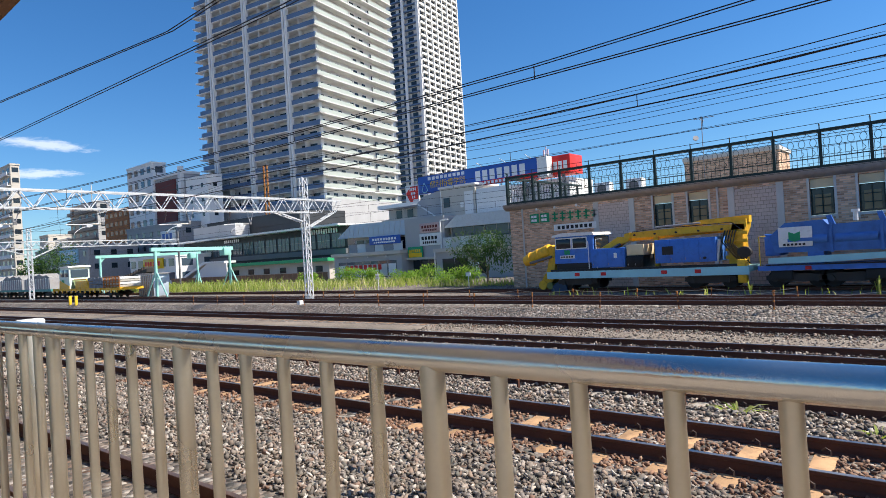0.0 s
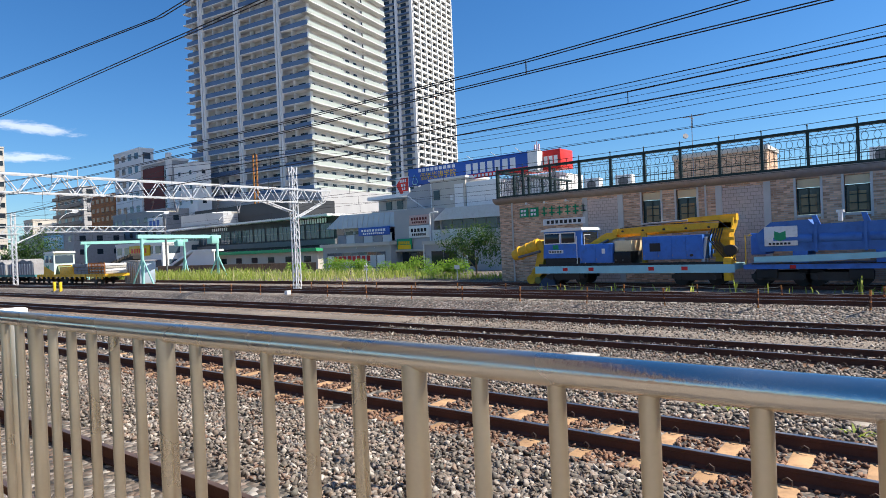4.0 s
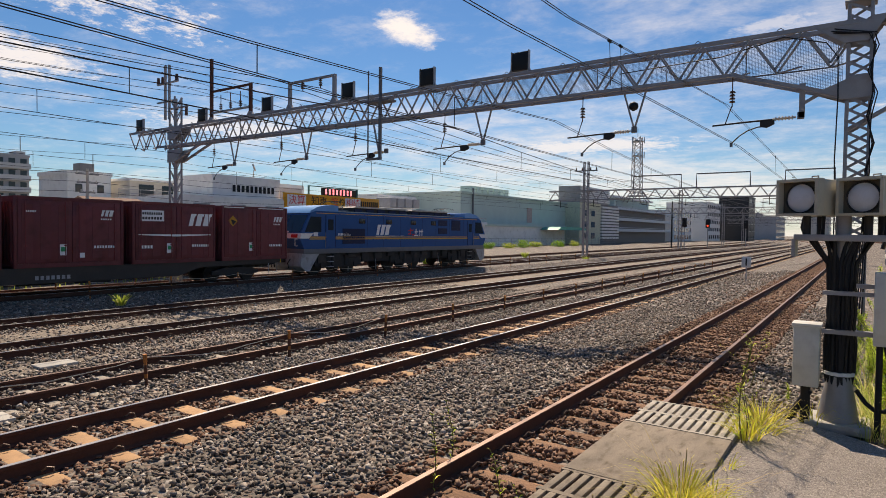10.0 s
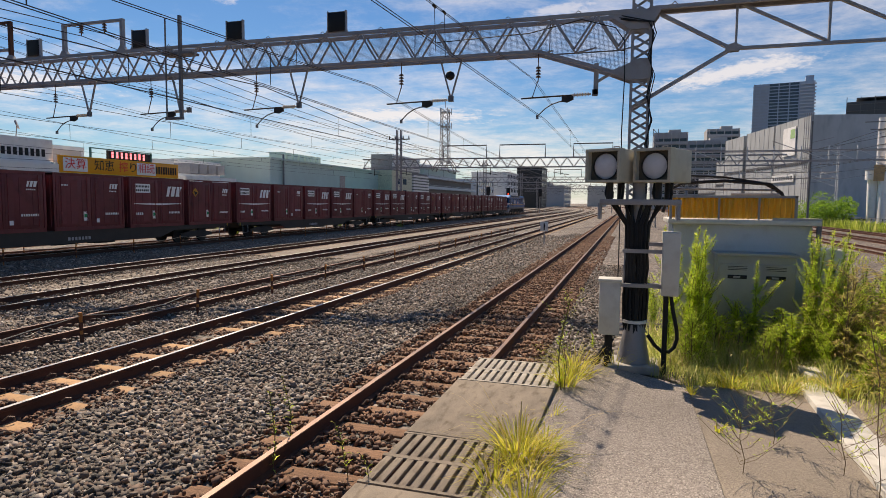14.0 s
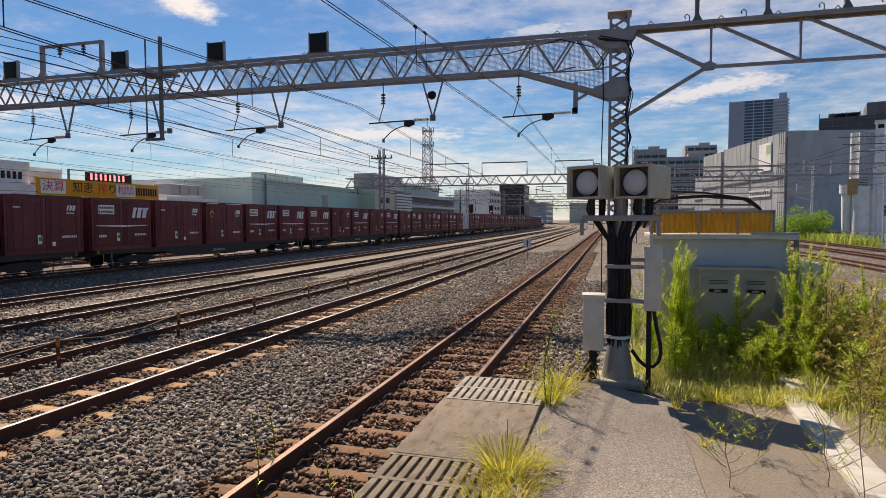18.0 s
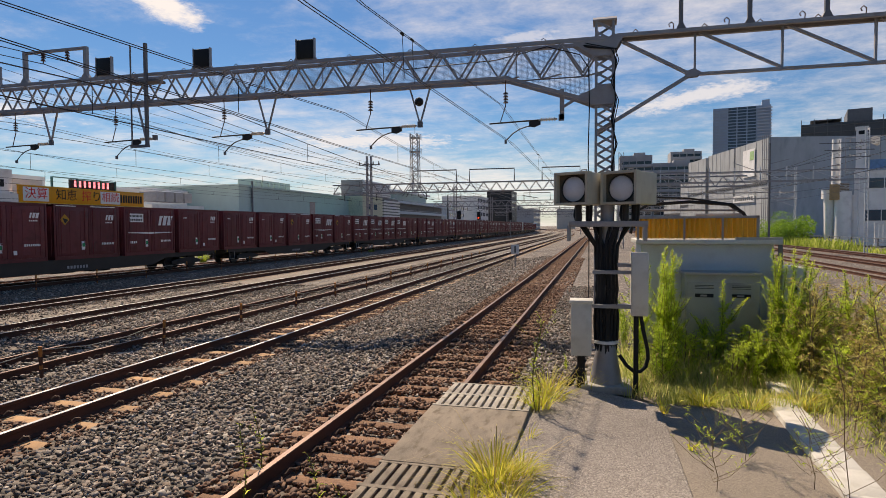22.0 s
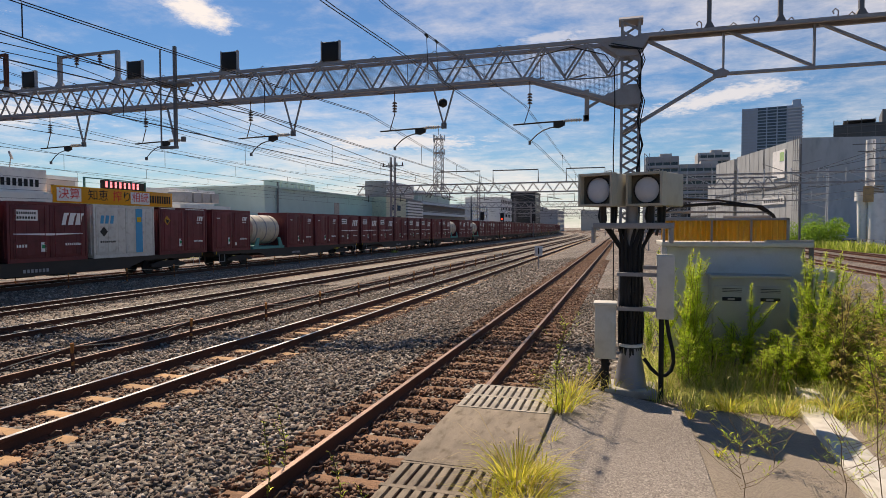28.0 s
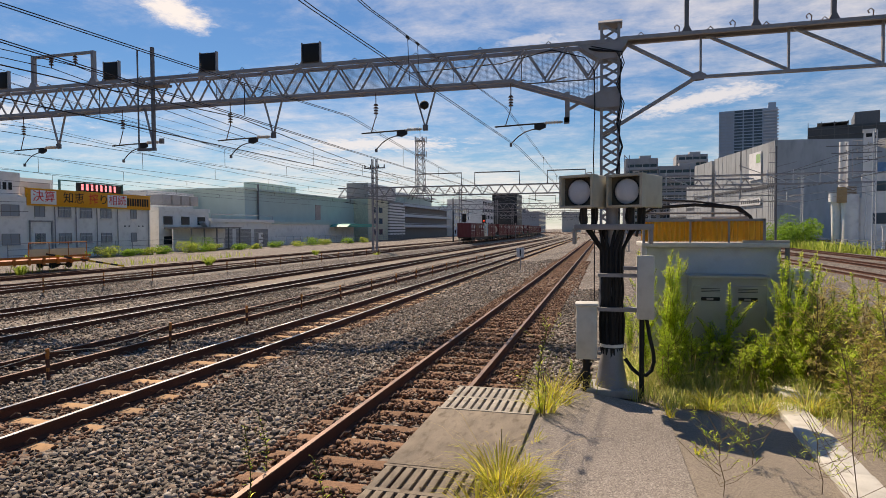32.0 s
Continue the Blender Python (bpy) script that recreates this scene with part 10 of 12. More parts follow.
        for sx, sy, ex, ey in ((-1, -1, 1, -1), (1, -1, 1, 1), (1, 1, -1, 1), (-1, 1, -1, -1)):
            br.bar((1.2 * sx, 1.2 * sy, z), (1.2 * ex, 1.2 * ey, z + 2.1), 0.12).bar((1.2 * ex, 1.2 * ey, z), (1.2 * sx, 1.2 * sy, z + 2.1), 0.12)
        part("brace", br, m_steel, t)
    for z in (15.2, 20.0):
        part("platform", G().cyl((0, 0, z), (0, 0, z + 0.25), 1.9, n=14), m_steel, t)
        for k in range(5):
            a = k * 1.26
            part("antenna_panel", G().cyl((2.1 * math.cos(a), 2.1 * math.sin(a), z - 0.6), (2.1 * math.cos(a), 2.1 * math.sin(a), z + 1.5), 0.16, n=6), m_steel_white, t)
    part("whip", G().cyl((0, 0, 21.5), (0, 0, 24.5), 0.08, n=5), m_steel, t)
    facade_block("office_block", 292, 58, 322, 76, 17, m_tslab, "pale distant office block", 5, 7, m_window, 2.2, 1.6)
    facade_block("office_block", 340, 48, 362, 62, 22, m_char, "dark distant block under scaffolding", 6, 4, m_window, 2.0, 1.5)
    facade_block("office_block", 250, 62, 280, 74, 12, m_tslab, "low distant pale block", 4, 7, m_window, 2.2, 1.6)
    facade_block("office_block", 420, 44, 470, 60, 14, m_grey_wall, "grey distant block at the end of the yard", 4, 9, m_window, 2.2, 1.6)
    for i, (x, y, z, c) in enumerate(((100, 75, 9, m_tslab), (180, 90, 13, m_grey_wall), (240, 84, 15, m_tslab), (520, 20, 16, m_tan_wall), (560, 70, 20, m_grey_wall))):
        facade_block("distant_block", x - 14, y, x + 14, y + 14, z, c, "plain distant town block", 4, 6, m_window, 2, 1.4)


beyond_yard()


m_wagon_orange = M("dusty orange wagon paint", (0.50, 0.145, 0.025), 0.55, 0, 0.15, 1.5, 0.1, 40, (0.25, 0.12, 0.04), 0.4)


def yard_extras():
    c = thing("orange_flat_wagon", 33.5, 39.5, -0.15, "orange flat rail wagon with a low rail frame", "work vehicle")
    part("deck", G().box(-9, -1.3, 0.48, 4.2, 1.3, 0.78, 0.03), m_wagon_orange, c)
    for i in range(12):
        part("side_stay", G().box(-8.8 + i * 1.12, -1.36, 0.40, -8.6 + i * 1.12, -1.3, 0.98), m_wagon_orange, c)
    part("side", G().box(-9, -1.40, 0.86, 4.2, -1.36, 1.0), m_wagon_orange, c)
    part("guard_rail", G().tube([(-0.8, -1.2, 0.8), (-0.8, -1.2, 1.95), (4.0, -1.2, 1.95), (4.0, -1.2, 0.8)], 0.04, 6), m_orange, c)
    for x in (0.8, 2.4):
        part("guard_post", G().cyl((x, -1.2, 0.8), (x, -1.2, 1.95), 0.03, n=6), m_orange, c)
    part("mesh_panel", G().box(-0.7, -1.19, 1.0, 3.9, -1.17, 1.5), m_cream, c)
    for x in (-7.4, -6.0, 1.6, 3.0):
        w = G()
        for sy in (-1, 1):
            w.cyl((0, sy * 0.5, 0), (0, sy * 0.63, 0), 0.25, n=16)
        put(part("wheelset", w.cyl((0, -0.6, 0), (0, 0.6, 0), 0.06, n=8), m_dark, c), x, 0, 0.28)
    b = thing("striped_barrier", 33.8, 38.0, -0.3, "yellow and black striped barrier arm leaning down", "barrier")
    a, e = Vector((0, 0, 1.3)), Vector((6.0, -1.0, 0.1))
    for i in range(10):
        part("stripe", G().bar(a.lerp(e, i / 10), a.lerp(e, (i + 1) / 10), 0.12, 0.12), m_yellow if i % 2 else m_dark, b)
    f = thing("yard_fence", 0, 0, -0.3, "grey wire yard fence with thin posts", "fence")
    for i in range(46):
        x = 44 + i * 2.6
        part("post", G().cyl((x, 54 + 0.02 * i, 0), (x, 54 + 0.02 * i, 1.8), 0.04, n=5), m_steel, f)
    for z in (0.6, 1.15, 1.75):
        part("rail", G().cyl((44, 54, z), (161, 54.9, z), 0.025, n=5), m_steel, f)
    s = thing("speed_board", 84.5, 52.5, -0.3, "white speed boards on a post beside the yard", "sign")
    part("post", G().cyl((0, 0, 0), (0, 0, 2.2), 0.06, n=6), m_steel_dark, s)
    for z, w in ((1.55, "100"), (0.4, "120")):
        p = part("board", G().box(-0.55, -0.12, z, 0.55, -0.06, z + 0.95), m_letter, s)
        text("letters", w, 0.62, m_panel, p, pose(0, -0.13, z + 0.48, 90, 0, -35), 0.004)
    # far gantries along the line
    for X, y0, y1 in ((66, -2.2, 25.9), (116, -3.5, 27.5), (166, -5, 29), (216, -6, 32)):
        g = thing("overhead_line_gantry", X, 0, 0, "distant grey steel gantry over all tracks", "gantry", "overhead line gantries")
        for yy in (y0, y1):
            q = G()
            for sx in (-0.2, 0.2):
                for sy in (-0.25, 0.25):
                    q.box(sx - 0.05, yy + sy - 0.05, -0.4, sx + 0.05, yy + sy + 0.05, 10.8 if yy > 0 else 8.2)
            for i in range(17):
                z = i * 0.6
                q.bar((-0.2, yy - 0.25, z), (-0.2, yy + 0.25, z + 0.6), 0.06).bar((-0.2, yy - 0.25, z), (0.2, yy - 0.25, z + 0.6), 0.06).bar((-0.2, yy + 0.25, z), (0.2, yy + 0.25, z + 0.6), 0.06)
            part("pole", q, m_steel, g)
        for sx in (-0.22, 0.22):
            for z in (6.4, 7.4):
                part("chord", G().box(sx - 0.05, y0 - 12, z, sx + 0.05, y1 + 4.5, z + 0.12), m_steel, g)
        web = G()
        n = int((y1 - y0 + 16.5) / 1.4)
        for i in range(n):
            a = y0 - 12 + (y1 - y0 + 16.5) * i / n
            c2 = y0 - 12 + (y1 - y0 + 16.5) * (i + 1) / n
            web.bar((0, a, 6.45), (0, (a + c2) / 2, 7.45), 0.09).bar((0, (a + c2) / 2, 7.45), (0, c2, 6.45), 0.09)
        tagged(part("web", web, m_steel, g), kind="stuff")
        part("mast_arm", G().box(-0.06, y1 - 1.3, 9.7, 0.06, y1 + 1.3, 9.82), m_steel_dark, g)
        for a in (-1.2, -0.5, 0.5, 1.2):
            part("pin_insulator", G().cyl((0, y1 + a, 9.82), (0, y1 + a, 10.15), 0.09, 0.05, n=8), m_ins, g)
        for a, c2 in ((9, 14), (15.5, 20.5), (2, 6)):
            fr = G().tube([(0, a, 7.5), (0, a, 8.9), (0, c2, 8.9), (0, c2, 7.5)], 0.07, 5)
            part("wire_frame", fr, m_steel_dark, g)
        for a in (2, 7.3, 11, 15, 19, 25, 29):
            part("arm", G().bar((0, a, 6.4), (0, a, 5.6), 0.06).bar((0, a + 0.8, 5.9), (0, a - 0.9, 5.6), 0.06), m_dark, g)
    for x, y, red in ((128, 29.5, False), (140, 27.5, True), (150, 21.5, False), (172, 5.0, True)):
        p = thing("colour_light_signal", x, y, -0.2, "black colour-light railway signal on a mast", "signal", "signals along the line")
        part("mast", G().cyl((0, 0, 0), (0, 0, 5.6), 0.1, n=8), m_steel, p)
        part("head", G().box(-0.2, -0.45, 4.3, 0.05, 0.45, 6.2, 0.1), m_panel, p)
        part("lamp", G().cyl((-0.26, 0, 4.75), (-0.2, 0, 4.75), 0.16, n=12), glow("red signal aspect", (1.0, 0.05, 0.02), 3.0) if red and "red signal aspect" not in bpy.data.materials else (bpy.data.materials["red signal aspect"] if red else m_dark), p)
    pl = thing("wooden_pole", 134, 33.5, -0.3, "dark plain utility pole", "pole")
    part("pole", G().cyl((0, 0, 0), (0, 0, 10), 0.18, 0.12, n=8), m_dark, pl)


yard_extras()


# ---- right-hand side: other lines, netted building site, towers ----
m_tside2 = M("white rendered wall", (0.88, 0.87, 0.85), 0.8, 0, 0.08, 0.5, 0.05, 40, (0.4, 0.38, 0.35), 0.3)


m_apart = M("pale grey apartment render", (0.40, 0.40, 0.41), 0.8, 0, 0.06, 0.4, 0.0)


def right_side():
    for y in (-12.6, -16.3, -20.0):
        build_track("X", y, 0.28, m_tie_wood, m_railtop_dull, (60, 61), 0.62, "brown-railed track on the neighbouring line", 1.0, 18, 160)
    bed = G()
    for x0, x1 in ((14, 170),):
        bed.prism([(-23.5, -0.2), (-22.5, 0.13), (-10.3, 0.13), (-9.0, -0.1)], x0, x1, "x")
    tagged(part("track_bed", bed, stone_material("brown line ballast", [tuple(v * 0.75 for v in c) for c in BALLAST], 1.0, False, 15.0)), "brown ballast bed of the neighbouring line", "track bed", kind="structure")
    n = thing("netted_building", 139, -34, 0, "tall building wrapped in grey scaffold netting", "building site", rz=10.4)
    m = M("grey scaffold netting", (0.42, 0.44, 0.45), 0.85, 0, 0.16, 0.35, 0.25, 3.0, (0.26, 0.26, 0.26), 0.5, (1, 1, 0.25))
    m2 = M("blue-grey scaffold netting", (0.42, 0.46, 0.49), 0.85, 0, 0.12, 0.25, 0.3, 1.6, (0.22, 0.26, 0.30), 0.5, (1, 1, 0.4))
    m_seam = M("folded netting edge", (0.315, 0.335, 0.345), 0.85, 0, 0.1, 0.5, 0.1)
    for a, b, h in ((0, 17, 20.6), (17.6, 34, 20.6), (36, 50, 20.4), (50, 57, 15.0), (57, 74, 10.8)):
        part("net_wall", G().box(a, -14, 0, b, 0, h), m, n)
        k = max(1, int((b - a) / 2.6))
        for i in range(k + 1):
            x = a + (b - a) * i / k
            part("net_seam", G().box(x - (0.22 if i == k else 0.05), 0.0, 0, x + 0.05, 0.04, h), m_steel_dark if i == k else m_seam, n)
        for j in range(2, 4):
            part("net_tier", G().box(a, 0, h * j / 5, b, 0.03, h * j / 5 + 0.1), m_seam, n)
        q = G()
        for i in range(int((b - a) / 0.9)):
            x = a + 0.9 * i
            q.prism([(x, h * 0.55 + 0.3), (x + 0.9, h * 0.55 + 0.3), (x + 0.9, h * 0.55 - 0.5), (x + 0.45, h * 0.55 - 0.15)], 0.02, 0.14, "y")
        tagged(part("torn_hem", q, m_steel_dark, n), kind="stuff")
    part("net_gap", G().box(34, -13, 0, 36, -1.5, 19.0), m2, n)
    for i in range(10):
        part("scaffold_deck", G().box(34, -1.5, 1.8 * i + 1, 36, 0, 1.8 * i + 1.1), m_steel_dark, n)
    part("end_net", G().box(-0.3, -30, 0, 0.0, 0.1, 20.7), m2, n)
    part("end_wall", G().box(0, -30, 0, 8, -14, 20.4), m2, n)
    part("white_banner", G().box(6, 0.12, 13.2, 12, 0.25, 19.2), m_tside2, n)
    part("green_patch", G().box(6.3, 0.25, 16.8, 8.3, 0.3, 18.7), M("faded green print", (0.40, 0.60, 0.28)), n)
    part("white_sign", G().box(6, 0.12, 7.6, 17, 0.3, 9.2), m_white, n)
    part("sign_bars", (lambda q: (bars(q, 6.6, 8.0, 10, 0.8, 9, 0.3), q)[1])(G()), m_panel, n)
    for i in range(5):
        part("scaffold_pole", G().cyl((-0.4, -0.2 + 0.4 * i, 0), (-0.4, -0.2 + 0.4 * i, 21.0), 0.06, n=5), m_steel, n)
    for z in range(0, 20, 2):
        part("scaffold_ledger", G().box(-0.5, -0.3, z, -0.3, 1.5, z + 0.08), m_steel, n)
    d = thing("netted_building", 195, -56.2, 0, "dark netted high block behind the site", "building site", rz=-16)
    part("wall", G().box(-12, -36, 0, 14, 0, 29.4), M("dark scaffold netting", (0.11, 0.115, 0.12), 0.85, 0, 0.15, 0.3, 0.1), d)
    part("roof_box", G().box(-8, -16, 29.4, 6, -10.5, 33.2), m_steel_dark, d)
    for j in range(12):
        part("scaffold_tier", G().box(-12.3, -36, 10 + 1.7 * j, -12, 0.2, 10.12 + 1.7 * j), m_steel_dark, d)
    for j in range(13):
        part("scaffold_post", G().box(-12.35, -36 + 3 * j, 0, -12.2, -35.85 + 3 * j, 30.6), m_steel_dark, d)
    part("roof_rail", G().box(-12, -9, 30.2, 14, -2, 30.4), m_steel_dark, d)
    t = thing("apartment_tower", 668, -138.2, 0, "blue-grey apartment tower on the skyline", "apartment tower", rz=-11.7)
    # distance haze is put into the face and balcony colours
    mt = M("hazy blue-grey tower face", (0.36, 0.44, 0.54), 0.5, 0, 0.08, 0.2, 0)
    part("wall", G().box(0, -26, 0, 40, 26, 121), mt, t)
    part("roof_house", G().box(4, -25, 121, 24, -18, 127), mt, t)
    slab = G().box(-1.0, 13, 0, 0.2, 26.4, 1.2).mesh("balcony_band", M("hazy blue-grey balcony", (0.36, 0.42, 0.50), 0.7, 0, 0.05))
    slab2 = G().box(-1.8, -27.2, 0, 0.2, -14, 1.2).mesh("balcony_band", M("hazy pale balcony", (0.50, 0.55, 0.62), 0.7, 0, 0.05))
    wm = G().box(-0.4, -13, 0.8, 0.1, 12, 2.9).mesh("window_band", m_win_blue)
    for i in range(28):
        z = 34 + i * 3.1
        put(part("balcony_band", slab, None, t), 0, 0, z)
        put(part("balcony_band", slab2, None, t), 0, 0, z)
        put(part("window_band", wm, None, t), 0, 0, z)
    for y in (-25.6, -13.5, -5, 4, 12.5, 20, 25.6):
        part("column", G().box(-1.1, y - 0.5, 0, 0.2, y + 0.5, 121), mt, t)
    for x, y0, y1, z, lab in ((300, -24, -9.3, 35.5, "grey apartment block with balcony bands"), (300, -45, -24.3, 31.6, "grey apartment block with balcony bands"), (330, -50, -35.2, 40, "tall blue-grey apartment block")):
        a = thing("apartment_block", x, y0, 0, lab, "apartment block")
        w = y1 - y0
        part("wall", G().box(0, 0, 0, 14, w, z), m_apart, a)
        nf = int(z / 3)
        for i in range(nf):
            part("balcony_band", G().box(-1.2, -0.1, i * 3.0, 0.05, w + 0.1, i * 3.0 + 1.25), m_apart, a)
            part("window_strip", G().box(-0.06, 0.6, i * 3.0 + 1.2, 0.02, w - 0.6, i * 3.0 + 2.7), m_window, a)
        for i in range(int(w / 3.4) + 1):
            part("party_wall", G().box(-1.1, i * 3.4 + 0.1, 0, 0.02, i * 3.4 + 0.4, z - 0.4), m_apart, a)
        part("roof_hut", G().box(3, w * 0.2, z, 9, w * 0.55, z + 1.6), m_apart, a)
    wb = thing("white_building", 84, -30.0, 0, "white building with a curved stair tower and tan top", "building", rz=-20)
    part("wall", G().box(0, -16, 0, 14, -0.07, 8.85), m_tside2, wb)
    part("wall_cap", G().box(-0.12, -16, 8.85, 14, 0.02, 9.0), m_tslab, wb)
    part("stair_tower", G().cyl((0.3, 1.07, 0.4), (0.3, 1.07, 6.6), 0.93, n=20), m_tside2, wb)
    part("stair_link", G().box(0.3, -0.1, 0.4, 6, 1.9, 6.2), m_tside2, wb)
    part("landing", G().cyl((0.6, 2.5, 5.75), (0.6, 2.5, 6.85), 0.85, n=18), m_tside2, wb)
    part("landing_rail", G().cyl((0.6, 2.5, 6.85), (0.6, 2.5, 6.93), 0.9, n=18), m_steel, wb)
    part("landing_leg", G().cyl((0.9, 2.5, 0.3), (0.9, 2.5, 5.75), 0.5, 0.62, n=14), m_tside2, wb)
    part("tan_top", G().box(-0.62, 1.4, 5.6, 1.8, 2.45, 7.5), M("tan timber cladding", (0.50, 0.33, 0.17), 0.7), wb)
    part("brown_screen", G().box(-0.45, 0.45, 6.6, 1.2, 1.38, 7.6), M("brown slatted screen", (0.24, 0.16, 0.10), 0.7), wb)
    for i in range(5):
        part("screen_slat", G().box(-0.5, 0.42, 6.65 + i * 0.2, -0.44, 1.4, 6.75 + i * 0.2), m_tan_wall, wb)
    part("chimney", G().cyl((3, 1.9, 6), (3, 1.9, 13.4), 0.5, n=16), m_tslab, wb)
    for z in (8.2, 10.0, 11.8):
        part("chimney_ring", G().cyl((3, 1.9, z), (3, 1.9, z + 0.12), 0.56, n=16), m_steel, wb)
    part("chimney_box", G().box(0.5, -1.3, 8.9, 2.0, -0.15, 14.2), m_tside2, wb)
    part("chimney_cap", G().box(0.4, -1.4, 14.2, 2.1, -0.05, 14.45), m_tslab, wb)
    part("cap_opening", G().box(0.46, -1.0, 13.5, 0.5, -0.4, 13.95), m_panel, wb)
    part("roof_frame", G().tube([(1, 0.9, 8.9), (1, 0.9, 13.2), (1, -6, 13.2), (1, -6, 8.9)], 0.05, 5).tube([(1, 0.9, 11), (1, -6, 11)], 0.04, 5).tube([(1, -2.6, 9), (1, -2.6, 13.2)], 0.04, 5), m_steel, wb)
    part("tarpaulin", G().box(0.8, -6, 9.3, 0.9, -1.6, 10.4), M("blue tarpaulin", (0.16, 0.30, 0.48), 0.6), wb)
    part("vent_horn", G().cyl((0.3, -2.3, 12.2), (-0.6, -2.0, 12.6), 0.25, 0.55, n=16), m_tan_wall, wb)
    part("duct", G().tube([(-0.15, -0.5, 0.5), (-0.15, -0.5, 8.6), (0.6, -0.5, 9.0)], 0.09, 8), m_tslab, wb)
    for i in range(3):
        w = part("window", G().box(-0.06, -4.4 - i * 4.2, 3.0, 0.02, -1.2 - i * 4.2, 4.3), m_win_blue, wb)
        part("frame", G().box(-0.09, -2.85 - i * 4.2, 3.0, -0.06, -2.75 - i * 4.2, 4.3), m_tslab, w)
        w = part("window", G().box(-0.06, -4.6 - i * 4.2, 6.9, 0.02, -1.5 - i * 4.2, 8.1), m_win_blue, wb)
        part("frame", G().box(-0.09, -3.1 - i * 4.2, 6.9, -0.06, -3.0 - i * 4.2, 8.1), m_tslab, w)
    f = thing("white_gate", 76, -29.5, 0, "white slatted gate by the line", "gate")
    for i in range(12):
        part("slat", G().box(0, -i * 0.4, 0.2, 0.08, -i * 0.4 + 0.22, 2.6), m_white, f)
    part("gate_frame", G().box(-0.05, -4.8, 2.55, 0.12, 0.3, 2.7).box(-0.05, -4.8, 0.2, 0.12, 0.3, 0.35), m_white, f)
    g = thing("line_fence", 0, 0, 0, "low dark wire fence along the neighbouring line", "fence")
    for i in range(18):
        part("post", G().box(60 + i * 3, -24.6, 0, 60.1 + i * 3, -24.5, 1.3), m_steel_dark, g)
    for z in (0.5, 0.9, 1.25):
        part("rail", G().box(60, -24.58, z, 112, -24.52, z + 0.05), m_steel_dark, g)
    # light lattice gantries over the neighbouring lines
    for X, ya, yb in ((58, -21.7, -3.4), (96, -27, -6.5)):
        q = thing("light_gantry", X, 0, 0, "slim pale steel gantry over the neighbouring lines", "gantry", "slim gantries")
        for yy, hh in ((ya, 10.7), (yb, 7.4)):
            pl = G()
            for s in (-0.12, 0.12):
                pl.box(-0.03, yy + s - 0.03, 0, 0.03, yy + s + 0.03, hh)
            for i in range(int(hh / 0.36)):
                pl.bar((0, yy - 0.12, 0.36 * i), (0, yy + 0.12, 0.36 * i + 0.36), 0.03)
            part("pole", pl, m_steel_white, q)
        for z in (7.2, 6.35):
            part("beam", G().box(-0.06, ya, z, 0.06, yb, z + 0.08), m_steel, q)
            part("beam", G().box(0.5, ya, z - 0.05, 0.56, yb, z + 0.01), m_steel, q)
        br = G()
        for i in range(int((yb - ya) / 2.06)):
            y = ya + i * 2.06
            br.bar((0, y, 6.4), (0, y + 1.9, 7.2), 0.05).bar((0, y + 1.95, 6.35), (0, y + 1.95, 7.6), 0.08)
            br.bar((0, y, 7.2), (0.53, y + 1.0, 7.2), 0.04).bar((0.53, y + 1.0, 7.2), (0, y + 2.0, 7.2), 0.04)
        tagged(part("web", br, m_steel_white, q), kind="stuff")
        for z, a, b in ((9.4, -3.6, 0.5), (8.8, -3.2, 0.5), (8.2, -2.4, 0.2)):
            part("arm", G().box(-0.04, ya + 0.0 - b, z, 0.04, ya - a, z + 0.07), m_steel_dark, q)
            for k in (0.5, 1.3, 2.1):
                part("pin_insulator", G().cyl((0, ya + k, z + 0.07), (0, ya + k, z + 0.3), 0.05, n=6), m_ins_white, q)
        part("stay", G().bar((0, ya + 0.1, 5.2), (0, ya + 3.2, 6.4), 0.05), m_steel_white, q)
        part("stay", G().bar((0, ya + 0.1, 8.6), (0, ya + 7.5, 7.2), 0.035), m_steel_dark, q)
    q = thing("signal_post", 58.6, -14.45, 0, "slim blue-grey steel post with a small bracket", "post")
    part("post", G().cyl((0, 0, 0.1), (0, 0, 9.7), 0.10, 0.07, n=8), m_steel_dark, q)
    part("bracket", G().bar((0, 0, 6.9), (0, 3.0, 8.1), 0.05).bar((0, 0, 7.9), (0, -1.6, 8.3), 0.05), m_steel, q)
    for y, z in ((-12.6, 5.4), (-16.3, 5.4), (-20, 5.4), (-12.6, 6.1), (-16.3, 6.1), (-21.2, 9.5), (-20.4, 8.9), (-19.6, 8.9)):
        w = thing("overhead_line", 0, y, 0, "thin wire over the neighbouring line", "overhead wire", "overhead wires over the tracks")
        wire(w, [(-40, 0, z), (16.6, 0, z), (37, 0, z - 0.25), (58, 0, z), (77, 0, z - 0.2), (96, 0, z), (160, 0, z)], 0.012)


right_side()

